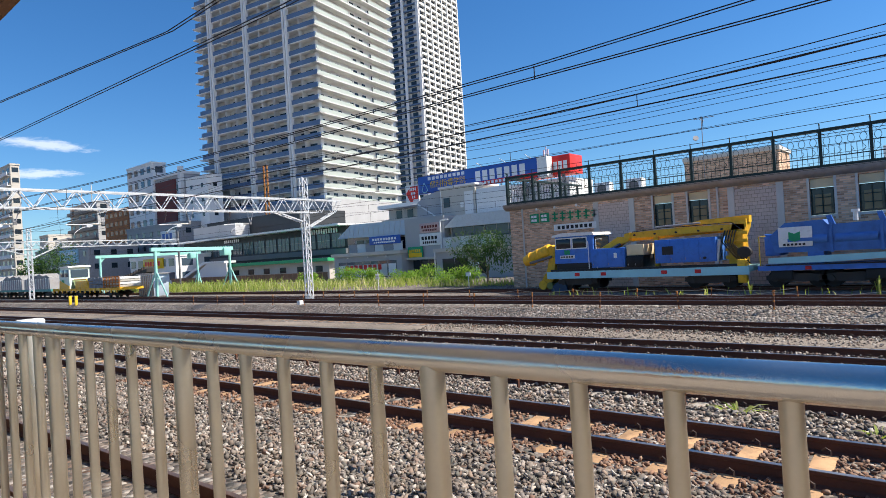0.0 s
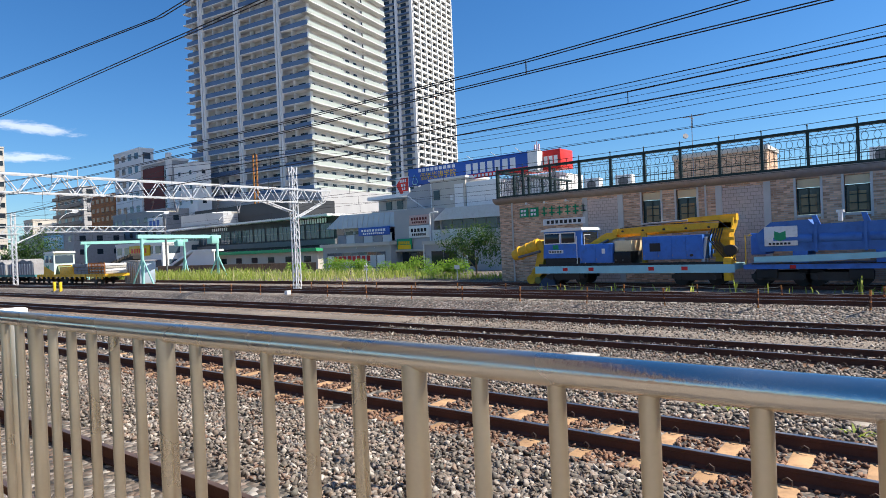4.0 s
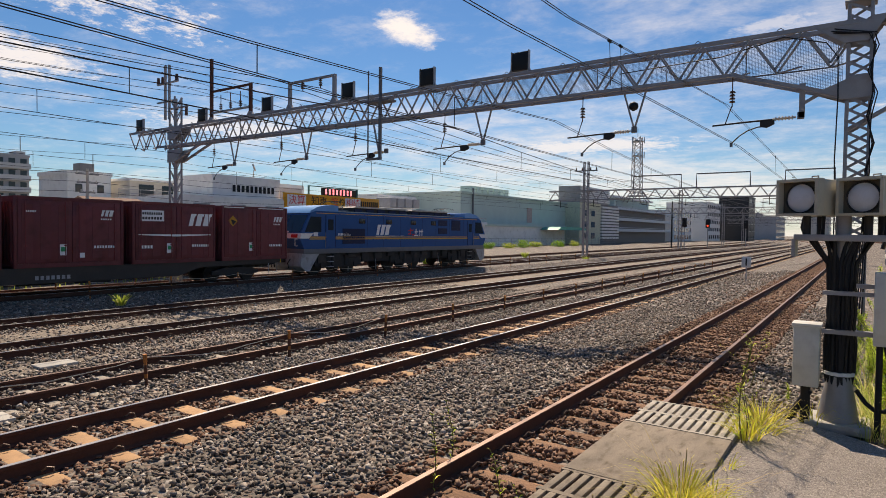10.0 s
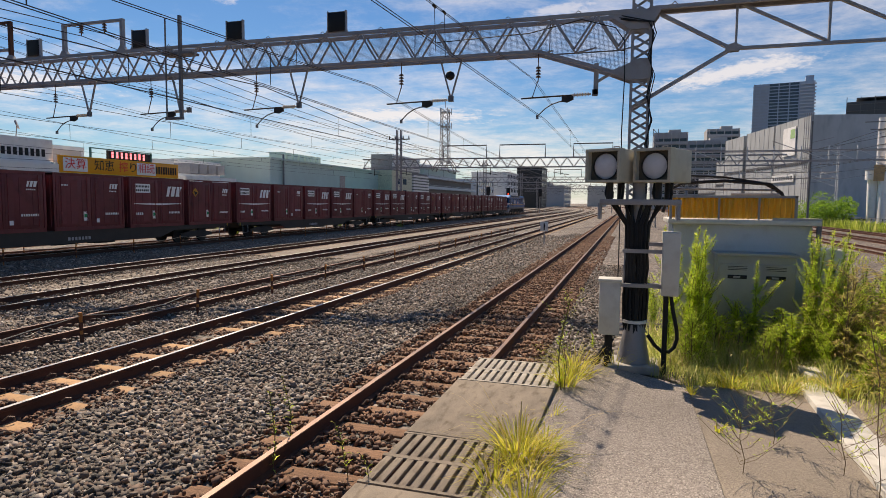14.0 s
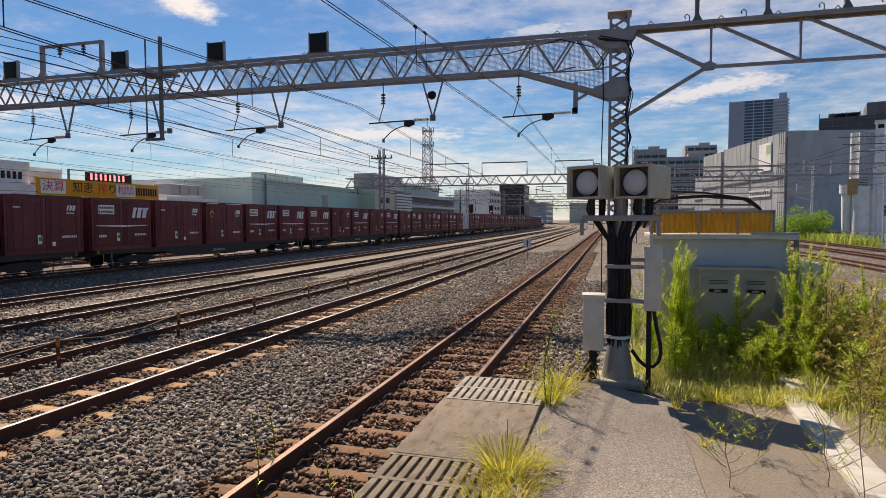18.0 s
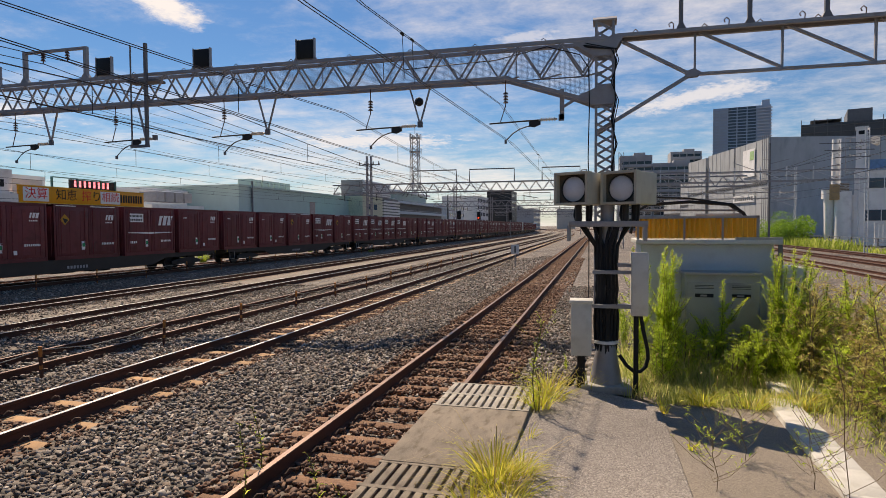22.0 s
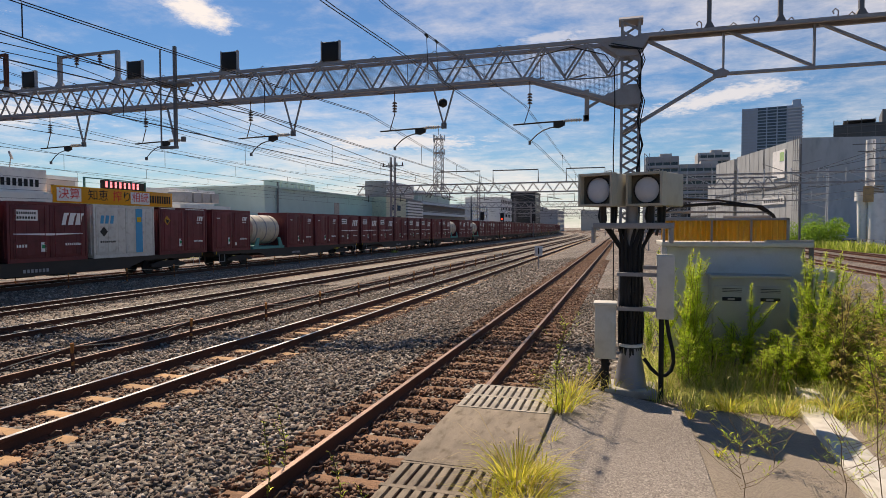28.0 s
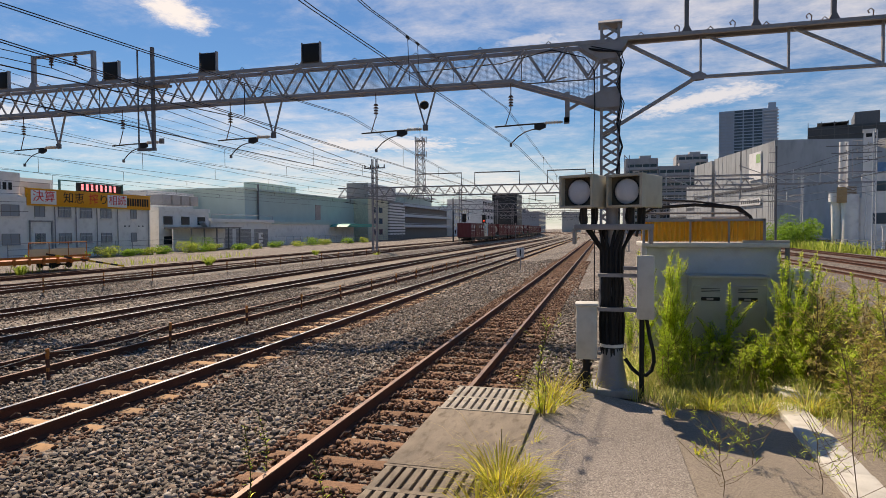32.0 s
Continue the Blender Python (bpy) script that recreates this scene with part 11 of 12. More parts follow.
# ---- weeds, grass, bushes and trees ----
def leaf_material(name, cols, trans=0.4):
    """Leaves in several greens, leaf by leaf, that let some light through."""
    m = bpy.data.materials.new(name)
    m.use_nodes = True
    nt = m.node_tree
    b = nt.nodes["Principled BSDF"]
    b.inputs["Roughness"].default_value = 0.6
    b.inputs["Specular IOR Level"].default_value = 0.25
    geo = nt.nodes.new("ShaderNodeNewGeometry")
    ramp = nt.nodes.new("ShaderNodeValToRGB")
    el = ramp.color_ramp.elements
    while len(el) < len(cols):
        el.new(0.5)
    for i, c in enumerate(cols):
        el[i].position, el[i].color = i / (len(cols) - 1), (*c, 1)
    nt.links.new(geo.outputs["Random Per Island"], ramp.inputs[0])
    nt.links.new(ramp.outputs[0], b.inputs["Base Color"])
    tl = nt.nodes.new("ShaderNodeBsdfTranslucent")
    through_light = nt.nodes.new("ShaderNodeMix")
    through_light.data_type, through_light.blend_type = "RGBA", "MULTIPLY"
    through_light.inputs["Factor"].default_value = 1.0
    through_light.inputs["B"].default_value = (1.35, 1.35, 1.1, 1)
    nt.links.new(ramp.outputs[0], through_light.inputs["A"])
    nt.links.new(through_light.outputs["Result"], tl.inputs[0])
    mx = nt.nodes.new("ShaderNodeMixShader")
    mx.inputs[0].default_value = trans
    nt.links.new(b.outputs[0], mx.inputs[1])
    nt.links.new(tl.outputs[0], mx.inputs[2])
    nt.links.new(mx.outputs[0], nt.nodes["Material Output"].inputs[0])
    return m


m_weed = leaf_material("yellow-green weed leaves", [(0.18, 0.32, 0.03), (0.58, 0.68, 0.10), (0.32, 0.46, 0.05), (0.74, 0.74, 0.19), (0.22, 0.36, 0.04)], 0.66)
m_grass = leaf_material("half-dry grass", [(0.14, 0.22, 0.04), (0.66, 0.58, 0.30), (0.32, 0.40, 0.08), (0.76, 0.68, 0.42), (0.18, 0.27, 0.05), (0.54, 0.54, 0.18)], 0.55)
m_tuft = leaf_material("fresh yellow-green tuft blades", [(0.30, 0.36, 0.04), (0.66, 0.56, 0.10), (0.42, 0.46, 0.05), (0.72, 0.58, 0.20), (0.36, 0.40, 0.05), (0.50, 0.36, 0.12)], 0.5)
m_dry = leaf_material("dry straw and seed heads", [(0.40, 0.30, 0.15), (0.52, 0.42, 0.24), (0.28, 0.19, 0.09)], 0.25)
m_bush = leaf_material("mid green bush leaves", [(0.10, 0.21, 0.03), (0.22, 0.36, 0.05), (0.14, 0.27, 0.035), (0.32, 0.44, 0.07)], 0.45)
m_tree = leaf_material("dark green tree leaves", [(0.025, 0.07, 0.015), (0.06, 0.13, 0.025), (0.04, 0.09, 0.02), (0.09, 0.15, 0.03)], 0.3)
m_bright = leaf_material("bright green tall weeds", [(0.13, 0.22, 0.03), (0.40, 0.46, 0.10), (0.24, 0.32, 0.05), (0.50, 0.50, 0.18)], 0.5)
m_stem = M("greenish brown stem", (0.16, 0.15, 0.05), 0.8, 0, 0.2, 8, 0.1)
m_twig = M("brown twig bark", (0.17, 0.125, 0.075), 0.9, 0, 0.2, 8, 0.2)
prnd = np.random.default_rng(21)


def raw_mesh(name, V, F, mat):
    me = bpy.data.meshes.new(name)
    me.from_pydata(V, [], F)
    me.materials.append(mat)
    return me


def leaves_mesh(name, mat, base, direc, length, width, droop=0.25):
    """Narrow folded leaves: base points, unit directions, lengths and widths as arrays."""
    n = len(base)
    up = np.tile((0.0, 0.0, 1.0), (n, 1)) + prnd.normal(0, 0.35, (n, 3))
    side = np.cross(direc, up)
    side /= np.maximum(np.linalg.norm(side, axis=1, keepdims=True), 1e-6)
    L, W = length[:, None], width[:, None]
    mid = base + direc * L * 0.5 + np.array((0, 0, 0.04)) * L
    tip = base + direc * L - np.array((0, 0, 1.0)) * L * droop
    V = np.stack([base, mid + side * W, tip, mid - side * W], 1).reshape(-1, 3)
    F = np.arange(4 * n).reshape(-1, 4)
    return raw_mesh(name, [tuple(v) for v in V], [tuple(f) for f in F], mat)


def weed_template(h, leafy, seed, bare=0.06, shoots=9, mat=None, wide=0.085, lean_by=0.10):
    """An upright weed: a curved stem with narrow drooping leaves all the way up and leafy side shoots."""
    r = np.random.default_rng(seed)
    lean = r.normal(0, lean_by, 2)
    stem = G()
    pts = [Vector((lean[0] * h * u * u + 0.02 * math.sin(5 * u + seed), lean[1] * h * u * u + 0.02 * math.sin(4 * u), h * u * (1 - 0.06 * u))) for u in np.linspace(0, 1, 7)]
    stem.tube(pts, 0.0055, 5)
    B, D, Ls = [], [], []
    axes = [(pts, leafy, 1.0)]
    for k in range(shoots):
        u = r.uniform(0.12, 0.88)
        p = pts[int(u * 6)].copy()
        a = r.uniform(0, 6.28)
        ln = r.uniform(0.14, 0.34) * (1.25 - 0.6 * u) * min(h, 1.3)
        q = p + Vector((math.cos(a) * 0.62, math.sin(a) * 0.62, 0.85)) * ln
        stem.tube([p, p.lerp(q, 0.5) + Vector((math.cos(a) * 0.03, math.sin(a) * 0.03, -0.02)), q], 0.003, 4)
        axes.append(([p, q], max(6, leafy // 8), 0.75))
    for line, cnt, size in axes:
        for i in range(cnt):
            u = bare + (1 - bare) * (i + r.uniform(0, 1)) / cnt if len(line) > 2 else (i + 0.5) / cnt
            f = u * (len(line) - 1)
            j = min(int(f), len(line) - 2)
            p = line[j].lerp(line[j + 1], f - j)
            a = i * 2.4 + r.uniform(-0.4, 0.4)
            e = r.uniform(0.15, 1.05)
            B.append(p[:])
            D.append((math.cos(a) * math.cos(e), math.sin(a) * math.cos(e), math.sin(e)))
            Ls.append(r.uniform(0.055, 0.105) * (1.2 - 0.6 * u) * size)
    B, D, Ls = np.array(B), np.array(D), np.array(Ls)
    return stem.mesh("stem", m_stem), leaves_mesh("leaves", mat or m_weed, B, D, Ls * 1.1, Ls * wide * 1.15, 0.22)


def seedy_template(h, seed, mat):
    """A bushy half-dry weed: arching branches thick with small leaves and seed plumes."""
    r = np.random.default_rng(seed)
    stem = G()
    pts = [Vector((0.05 * math.sin(3 * u + seed) * h, 0.05 * math.cos(2.2 * u + seed) * h, h * u)) for u in np.linspace(0, 1, 6)]
    stem.tube(pts, 0.006, 5)
    B, D, Ls = [], [], []
    for k in range(26):
        u = r.uniform(0.15, 0.98)
        p = pts[int(u * 5)].lerp(pts[min(int(u * 5) + 1, 5)], u * 5 - int(u * 5))
        a, ln = r.uniform(0, 6.28), r.uniform(0.22, 0.46) * (1.15 - 0.65 * u) * h
        o = Vector((math.cos(a), math.sin(a), 0))
        curve = [p, p + o * ln * 0.35 + Vector((0, 0, ln * 0.45)), p + o * ln * 0.75 + Vector((0, 0, ln * 0.75)), p + o * ln * 1.1 + Vector((0, 0, ln * 0.72))]
        stem.tube(curve, 0.0025, 4)
        for i in range(34):
            f = r.uniform(0.15, 1) * 3
            j = min(int(f), 2)
            q = curve[j].lerp(curve[j + 1], f - j)
            v = r.normal(size=3)
            v[2] = abs(v[2]) * 0.6
            B.append(q[:])
            D.append(v / np.linalg.norm(v))
            Ls.append(r.uniform(0.025, 0.075))
    B, D, Ls = np.array(B), np.array(D), np.array(Ls)
    return stem.mesh("stem", m_twig), leaves_mesh("leaves", mat, B, D, Ls, Ls * 0.11, 0.25)


m_olive = leaf_material("half-dry olive leaves and seed plumes", [(0.30, 0.30, 0.06), (0.50, 0.42, 0.14), (0.36, 0.38, 0.07), (0.46, 0.30, 0.14), (0.60, 0.54, 0.22), (0.34, 0.24, 0.11)], 0.5)
WEEDS = [weed_template(h, n, s) for h, n, s in ((2.0, 620, 1), (1.7, 540, 2), (1.3, 420, 3), (0.95, 300, 4), (0.7, 200, 5))]
WEEDS += [weed_template(0.9, 30, 31, 0.05, 1, None, 0.09, 0.2), weed_template(0.6, 20, 32, 0.1, 0, None, 0.09, 0.25)]
WEEDS += [seedy_template(1.35, 41, m_olive), seedy_template(1.05, 42, m_olive), seedy_template(0.8, 43, m_weed), weed_template(1.5, 380, 8, 0.06, 14, m_olive, 0.07, 0.2)]


def weed(x, y, z, k, size=1.0, name="tall_weed", label="upright yellow-green weed with narrow leaves beside the cabinet"):
    t = thing(name, x, y, z, label, "weed", "weeds round the cabinet", rz=float(prnd.uniform(0, 360)))
    t.scale = (size, size, size)
    for nm, me in zip(("stem", "leaves"), WEEDS[k]):
        part(nm, me, None, t)
    return t


def weeds_near():
    dry = "half-dry bushy weed with brown seed plumes"
    for x0, x1, y0, y1, n, ks in ((9.3, 10.6, -0.50, -1.2, 17, (0, 0, 0, 1)), (9.6, 10.2, -1.72, -1.9, 3, (1, 2, 2)), (9.5, 10.7, -2.45, -3.2, 15, (0, 0, 1)), (9.0, 10.4, -0.9, -2.5, 24, (3, 4, 9, 9, 9)), (8.5, 9.8, -2.5, -3.3, 8, (2, 3)), (11.5, 14.5, -0.2, -0.6, 4, (2, 3)), (14.5, 16.2, 0.3, -4.5, 10, (2, 3, 3))):
        for i in range(n):
            weed(prnd.uniform(x0, x1), prnd.uniform(y1, y0), 0.15, int(prnd.choice(ks)), prnd.uniform(0.8, 1.12))
    for x0, x1, y0, y1, n, ks in ((9.0, 10.6, -2.6, -3.4, 8, (1, 2, 7)), (9.2, 11.0, -3.0, -4.6, 12, (7, 10, 1, 7)), (8.6, 11.0, -3.2, -4.6, 12, (7, 8, 10, 1)), (8.0, 9.6, -3.0, -4.0, 8, (8, 9, 7)), (10.5, 14.0, -3.6, -6.0, 14, (7, 8, 2, 10)), (6.9, 8.2, -2.7, -3.5, 6, (8, 9))):
        for i in range(n):
            weed(prnd.uniform(x0, x1), prnd.uniform(y1, y0), 0.15, int(prnd.choice(ks)), prnd.uniform(0.8, 1.15), "bushy_weed", dry)
    for x, y, k, s, lab in ((4.42, 2.9, 5, 0.85, "thin weed growing in the ballast"), (5.07, 3.12, 5, 0.8, "thin weed growing in the ballast"), (4.56, 2.24, 6, 0.85, "small weed growing between the rails"), (4.3, 1.9, 6, 0.7, "small weed growing beside the rail"), (7.24, 0.74, 5, 1.35, "thin weed at the edge of the walkway"), (7.3, 0.70, 5, 0.8, "thin weed at the edge of the walkway"), (7.7, -0.77, 6, 0.55, "small yellowish weed in an asphalt crack"), (9.6, 0.5, 4, 0.4, "small weed growing in the ballast")):
        weed(x, y, 0.22 if y > 1.5 else 0.33, k, s, "thin_weed", lab)
    # bare branching stalks in the foreground
    for x, y, h, seed in ((5.35, -0.95, 0.75, 3), (4.8, -1.72, 1.45, 4), (5.6, -1.75, 0.7, 5), (7.25, 0.70, 1.35, 6), (6.2, -1.35, 0.6, 7), (5.25, -2.3, 1.3, 8), (6.7, -2.75, 1.3, 9)):
        r = random.Random(seed)
        t = thing("dry_stalk", x, y, 0.3, "bare brown branching weed stalk with few leaves", "weed", "bare stalks at the platform end")
        part("stem", G().tube([(0, 0, 0), (0.03, -0.02, h * 0.25), (0.0, 0.03, h * 0.5), (0.05, 0.02, h * 0.75), (-0.03, 0.12, h)], 0.0035, 5), m_twig, t)
        B, D = [], []
        for i in range(9 if h > 1.3 and y > 0 else 22):
            z = h * r.uniform(0.2, 0.95)
            a = r.uniform(0, 6.28)
            ln = r.uniform(0.15, 0.42)
            e = Vector((math.cos(a) * ln, math.sin(a) * ln, z + ln * 0.8))
            part("branch", G().tube([(0, 0.02, z), (e.x * 0.5, e.y * 0.5, z + ln * 0.3), e], 0.002, 4), m_twig, t)
            for j in range(9):
                u = r.uniform(0.3, 1)
                B.append((e.x * u, e.y * u, z + ln * 0.8 * u))
                b = r.uniform(0, 6.28)
                D.append((math.cos(b) * 0.8, math.sin(b) * 0.8, 0.6))
        Ls = prnd.uniform(0.03, 0.08, len(B))
        part("leaves", leaves_mesh("leaves", m_weed, np.array(B), np.array(D), Ls, Ls * 0.07), None, t)


def blades(name, label, zones, mat, seed, wid=0.004, cat="grass"):
    """Curved grass blades of three segments; zones: x0 x1 y0 y1 z density height, or a round clump."""
    r = np.random.default_rng(seed)
    P, H, O = [], [], []
    for z in zones:
        if z[0] == "clump":
            _, x, y, zz, rad, n, h = z
            a, q = r.uniform(0, 6.28, n), rad * 0.35 * np.sqrt(r.uniform(0, 1, n))
            P.append(np.stack([x + q * np.cos(a), y + q * np.sin(a), np.full(n, zz)], 1))
            H.append(h * r.uniform(0.5, 1.1, n))
            O.append(np.stack([np.cos(a), np.sin(a)], 1) * (rad * r.uniform(0.3, 1.2, n))[:, None])
        else:
            x0, x1, y0, y1, zz, dens, h = z
            n = int((x1 - x0) * (y1 - y0) * dens)
            p = np.stack([r.uniform(x0, x1, n), r.uniform(y0, y1, n), np.full(n, zz)], 1)
            lump = 0.55 + 0.45 * np.sin(p[:, 0] * 3.1 + 1.7 * np.sin(p[:, 1] * 2.3)) * np.sin(p[:, 1] * 2.7 + 1.3)
            P.append(p)
            H.append(h * r.uniform(0.35, 1.1, n) * (0.6 + 0.5 * lump))
            a = r.uniform(0, 6.28, n)
            O.append(np.stack([np.cos(a), np.sin(a)], 1) * (h * r.uniform(0.15, 0.75, n))[:, None])
    P, H, O = np.concatenate(P), np.concatenate(H), np.concatenate(O)
    n = len(P)
    d = O / np.maximum(np.linalg.norm(O, axis=1, keepdims=True), 1e-6)
    ang = r.uniform(-1.2, 1.2, n)
    side = np.stack([-d[:, 1] * np.cos(ang) + d[:, 0] * np.sin(ang), d[:, 0] * np.cos(ang) + d[:, 1] * np.sin(ang), np.zeros(n)], 1) * (wid * r.uniform(0.6, 1.4, n))[:, None]
    rows = []
    for u, zf, w in ((0, 0, 1.0), (0.22, 0.55, 0.9), (0.6, 0.95, 0.6), (1.0, 0.92, 0.0)):
        c = P + np.concatenate([O * u, (H * zf)[:, None]], 1)
        if w > 0:
            rows += [c - side * w, c + side * w]
        else:
            rows += [c]
    V = np.stack(rows, 1).reshape(-1, 3)
    k = 7 * np.arange(n)[:, None]
    quads = np.concatenate([k + np.array([[0, 1, 3, 2]]), k + np.array([[2, 3, 5, 4]])], 0)
    tris = k + np.array([[4, 5, 6]])
    me = bpy.data.meshes.new(name)
    me.from_pydata(V.tolist(), [], quads.tolist() + tris.tolist())
    me.materials.append(mat)
    tagged(new(name, me), label, cat, kind="stuff")


weeds_near()
blades("grass", "half-dry yellow-green grass round the cabinet and the asphalt", [
    (8.08, 9.2, -2.4, -0.72, 0.24, 1100, 0.25), (8.5, 9.4, -0.75, -0.3, 0.24, 700, 0.25), (9.0, 11.0, -2.9, -0.35, 0.2, 1300, 0.42), (8.3, 11.5, -4.4, -2.4, 0.20, 800, 0.46), (9.5, 13.5, -6.0, -4.2, 0.15, 260, 0.5), (11.0, 16.0, -6.0, -2.9, 0.15, 110, 0.5),
    (12.5, 16.0, -1.2, 0.0, 0.15, 90, 0.45), (6.6, 8.4, -3.4, -2.45, 0.25, 300, 0.3)], m_grass, 4, 0.0048)
blades("grass_tufts", "arching yellow-green grass tufts on the asphalt edge", [
    ("clump", 5.05, 0.86, 0.38, 0.42, 190, 0.30), ("clump", 4.75, 0.72, 0.36, 0.4, 110, 0.24), ("clump", 5.3, 0.66, 0.36, 0.3, 80, 0.2), ("clump", 4.5, 0.95, 0.38, 0.35, 70, 0.22), ("clump", 8.3, 0.68, 0.3, 0.5, 110, 0.30), ("clump", 7.45, 0.72, 0.3, 0.32, 110, 0.34), ("clump", 7.9, 0.62, 0.3, 0.45, 70, 0.24),
    ("clump", 7.7, -0.77, 0.3, 0.14, 34, 0.17), ("clump", 8.75, 0.15, 0.28, 0.4, 50, 0.3), ("clump", 4.1, 0.66, 0.36, 0.35, 90, 0.26), ("clump", 6.3, 0.72, 0.33, 0.2, 16, 0.16), ("clump", 6.4, -0.9, 0.33, 0.12, 16, 0.14), ("clump", 8.25, -1.3, 0.28, 0.4, 120, 0.22), ("clump", 8.25, -1.9, 0.28, 0.4, 120, 0.22), ("clump", 8.4, -2.5, 0.28, 0.4, 120, 0.25)], m_tuft, 14, 0.0055)
blades("seed_grass", "dry straw seed stalks standing in the grass", [(8.8, 11.2, -3.4, -0.4, 0.22, 40, 0.7), (9.2, 13.0, -5.6, -3.2, 0.2, 40, 0.9), ("clump", 5.05, 0.86, 0.38, 0.9, 24, 0.5), ("clump", 8.3, 0.68, 0.3, 0.7, 16, 0.45)], m_dry, 6, 0.005)


def seed_heads():
    """Bristly foxtail heads nodding on the ends of grass stalks."""
    B, D = [], []
    for cx, cy, cz, sp, n in ((5.05, 0.86, 0.62, 0.55, 26), (8.3, 0.68, 0.52, 0.45, 16), (9.6, -1.6, 0.66, 1.0, 60), (9.6, -3.2, 0.75, 1.0, 50)):
        for i in range(n):
            p = np.array((cx, cy, cz)) + prnd.normal(0, 1, 3) * np.array((sp * 0.6, sp * 0.6, 0.09))
            a = prnd.uniform(0, 6.28)
            B.append(p)
            D.append((math.cos(a) * 0.8, math.sin(a) * 0.8, -0.2))
    Ls = prnd.uniform(0.05, 0.09, len(B))
    me = leaves_mesh("seed_heads", m_dry, np.array(B), np.array(D), Ls, Ls * 0.14, 0.3)
    tagged(new("seed_heads", me), "pale nodding foxtail seed heads in the grass", "grass", kind="stuff")


seed_heads()
blades("weed_strip", "bright green tall weeds between the yard tracks and the shops", [
    (-100, -62, 37, 45, -0.3, 8, 1.3), (-62, -40, 41.0, 46, -0.3, 7, 1.0), (-72, -46, 36.2, 40, -0.3, 4, 0.7), (-38, -27, 40.0, 43, -0.3, 12, 0.7),
], m_bright, 8, 0.032, "weeds")
blades("dry_weed_strip", "straw-coloured dry stalks among the tall weeds", [(-100, -40, 37, 46, -0.3, 2.5, 1.2)], m_grass, 18, 0.03, "weeds")
blades("track_weeds", "low green tufts along the tracks", [
    ("clump", 42.0, 30.8, -0.25, 0.7, 160, 0.75), ("clump", 62.0, 31.5, -0.25, 0.6, 120, 0.6), ("clump", 31.0, 37.0, -0.3, 0.6, 100, 0.7), ("clump", 58, 22.6, -0.1, 0.5, 60, 0.4), ("clump", -3.0, 31.6, -0.3, 0.15, 14, 0.8), ("clump", 1.2, 31.4, -0.3, 0.12, 10, 0.8), ("clump", 4.0, 31.8, -0.3, 0.2, 14, 0.6), ("clump", -3.1, 9.6, -0.14, 0.4, 40, 0.16), ("clump", -1.3, 8.9, -0.02, 0.25, 16, 0.12), ("clump", 1.6, 9.2, -0.05, 0.3, 18, 0.14), ("clump", 11, 21.4, -0.15, 0.4, 60, 0.4), ("clump", -8, 31.5, -0.3, 0.15, 12, 0.7),
    (20, 60, 38.2, 40.2, -0.3, 5, 0.7), (-20, 20, 31.3, 32.3, -0.3, 5, 0.45), (60, 140, -11.0, -9.2, 0.0, 6, 0.5), (18, 60, -11.2, -9.4, 0.0, 5, 0.4), (17.5, 60, -5.5, -3.0, 0.05, 3, 0.4),
], m_bright, 9, 0.025, "weeds")
blades("bank_weeds", "tall green weeds on the bank of the neighbouring line", [(66, 140, -24.4, -21.6, 0.0, 34, 1.15), (45, 70, -24, -22.4, 0.0, 14, 0.7)], m_bright, 10, 0.035, "weeds")


def bush(name, x, y, z, rx, ry, h, n, mat, label, leaf=0.16, trunk=0.0, seed=1, cat="bush"):
    """Many small leaves gathered in uneven lumps round short limbs."""
    r = np.random.default_rng(seed)
    t = thing(name, x, y, z, label, cat)
    lumps = [(r.uniform(-rx, rx) * 0.75, r.uniform(-ry, ry) * 0.75, trunk + (h - trunk) * r.uniform(0.15, 0.85), r.uniform(0.22, 0.42)) for _ in range(14)]
    tw = 0.05 + 0.03 * trunk
    if trunk:
        part("trunk", G().tube([(0, 0, -0.1), (0.05, 0.0, trunk * 0.6), (0.0, 0.08, trunk * 1.3)], tw, 8), m_twig, t)
    for lx, ly, lz, s in lumps[:4]:
        part("limb", G().cyl((0, 0, trunk * 0.7), (lx, ly, lz), tw * 0.5, 0.012, n=6), m_twig, t)
    B, D = [], []
    for lx, ly, lz, s in lumps:
        k = n // 14
        v = r.normal(size=(k, 3))
        v /= np.linalg.norm(v, axis=1, keepdims=True)
        rad = r.uniform(0.35, 1.0, (k, 1)) ** 0.5
        B.append(np.array((lx, ly, lz)) + v * rad * np.array((rx * s * 1.5, ry * s * 1.5, h * s * 0.8)))
        D.append(v * 0.7 + r.normal(size=(k, 3)) * 0.5)
    B, D = np.concatenate(B), np.concatenate(D)
    keep = B[:, 2] > 0.05
    B, D = B[keep], D[keep]
    D /= np.linalg.norm(D, axis=1, keepdims=True)
    Ls = r.uniform(0.6, 1.3, len(B)) * leaf
    part("crown", leaves_mesh("crown", mat, B, D, Ls, Ls * 0.28, 0.2), None, t)


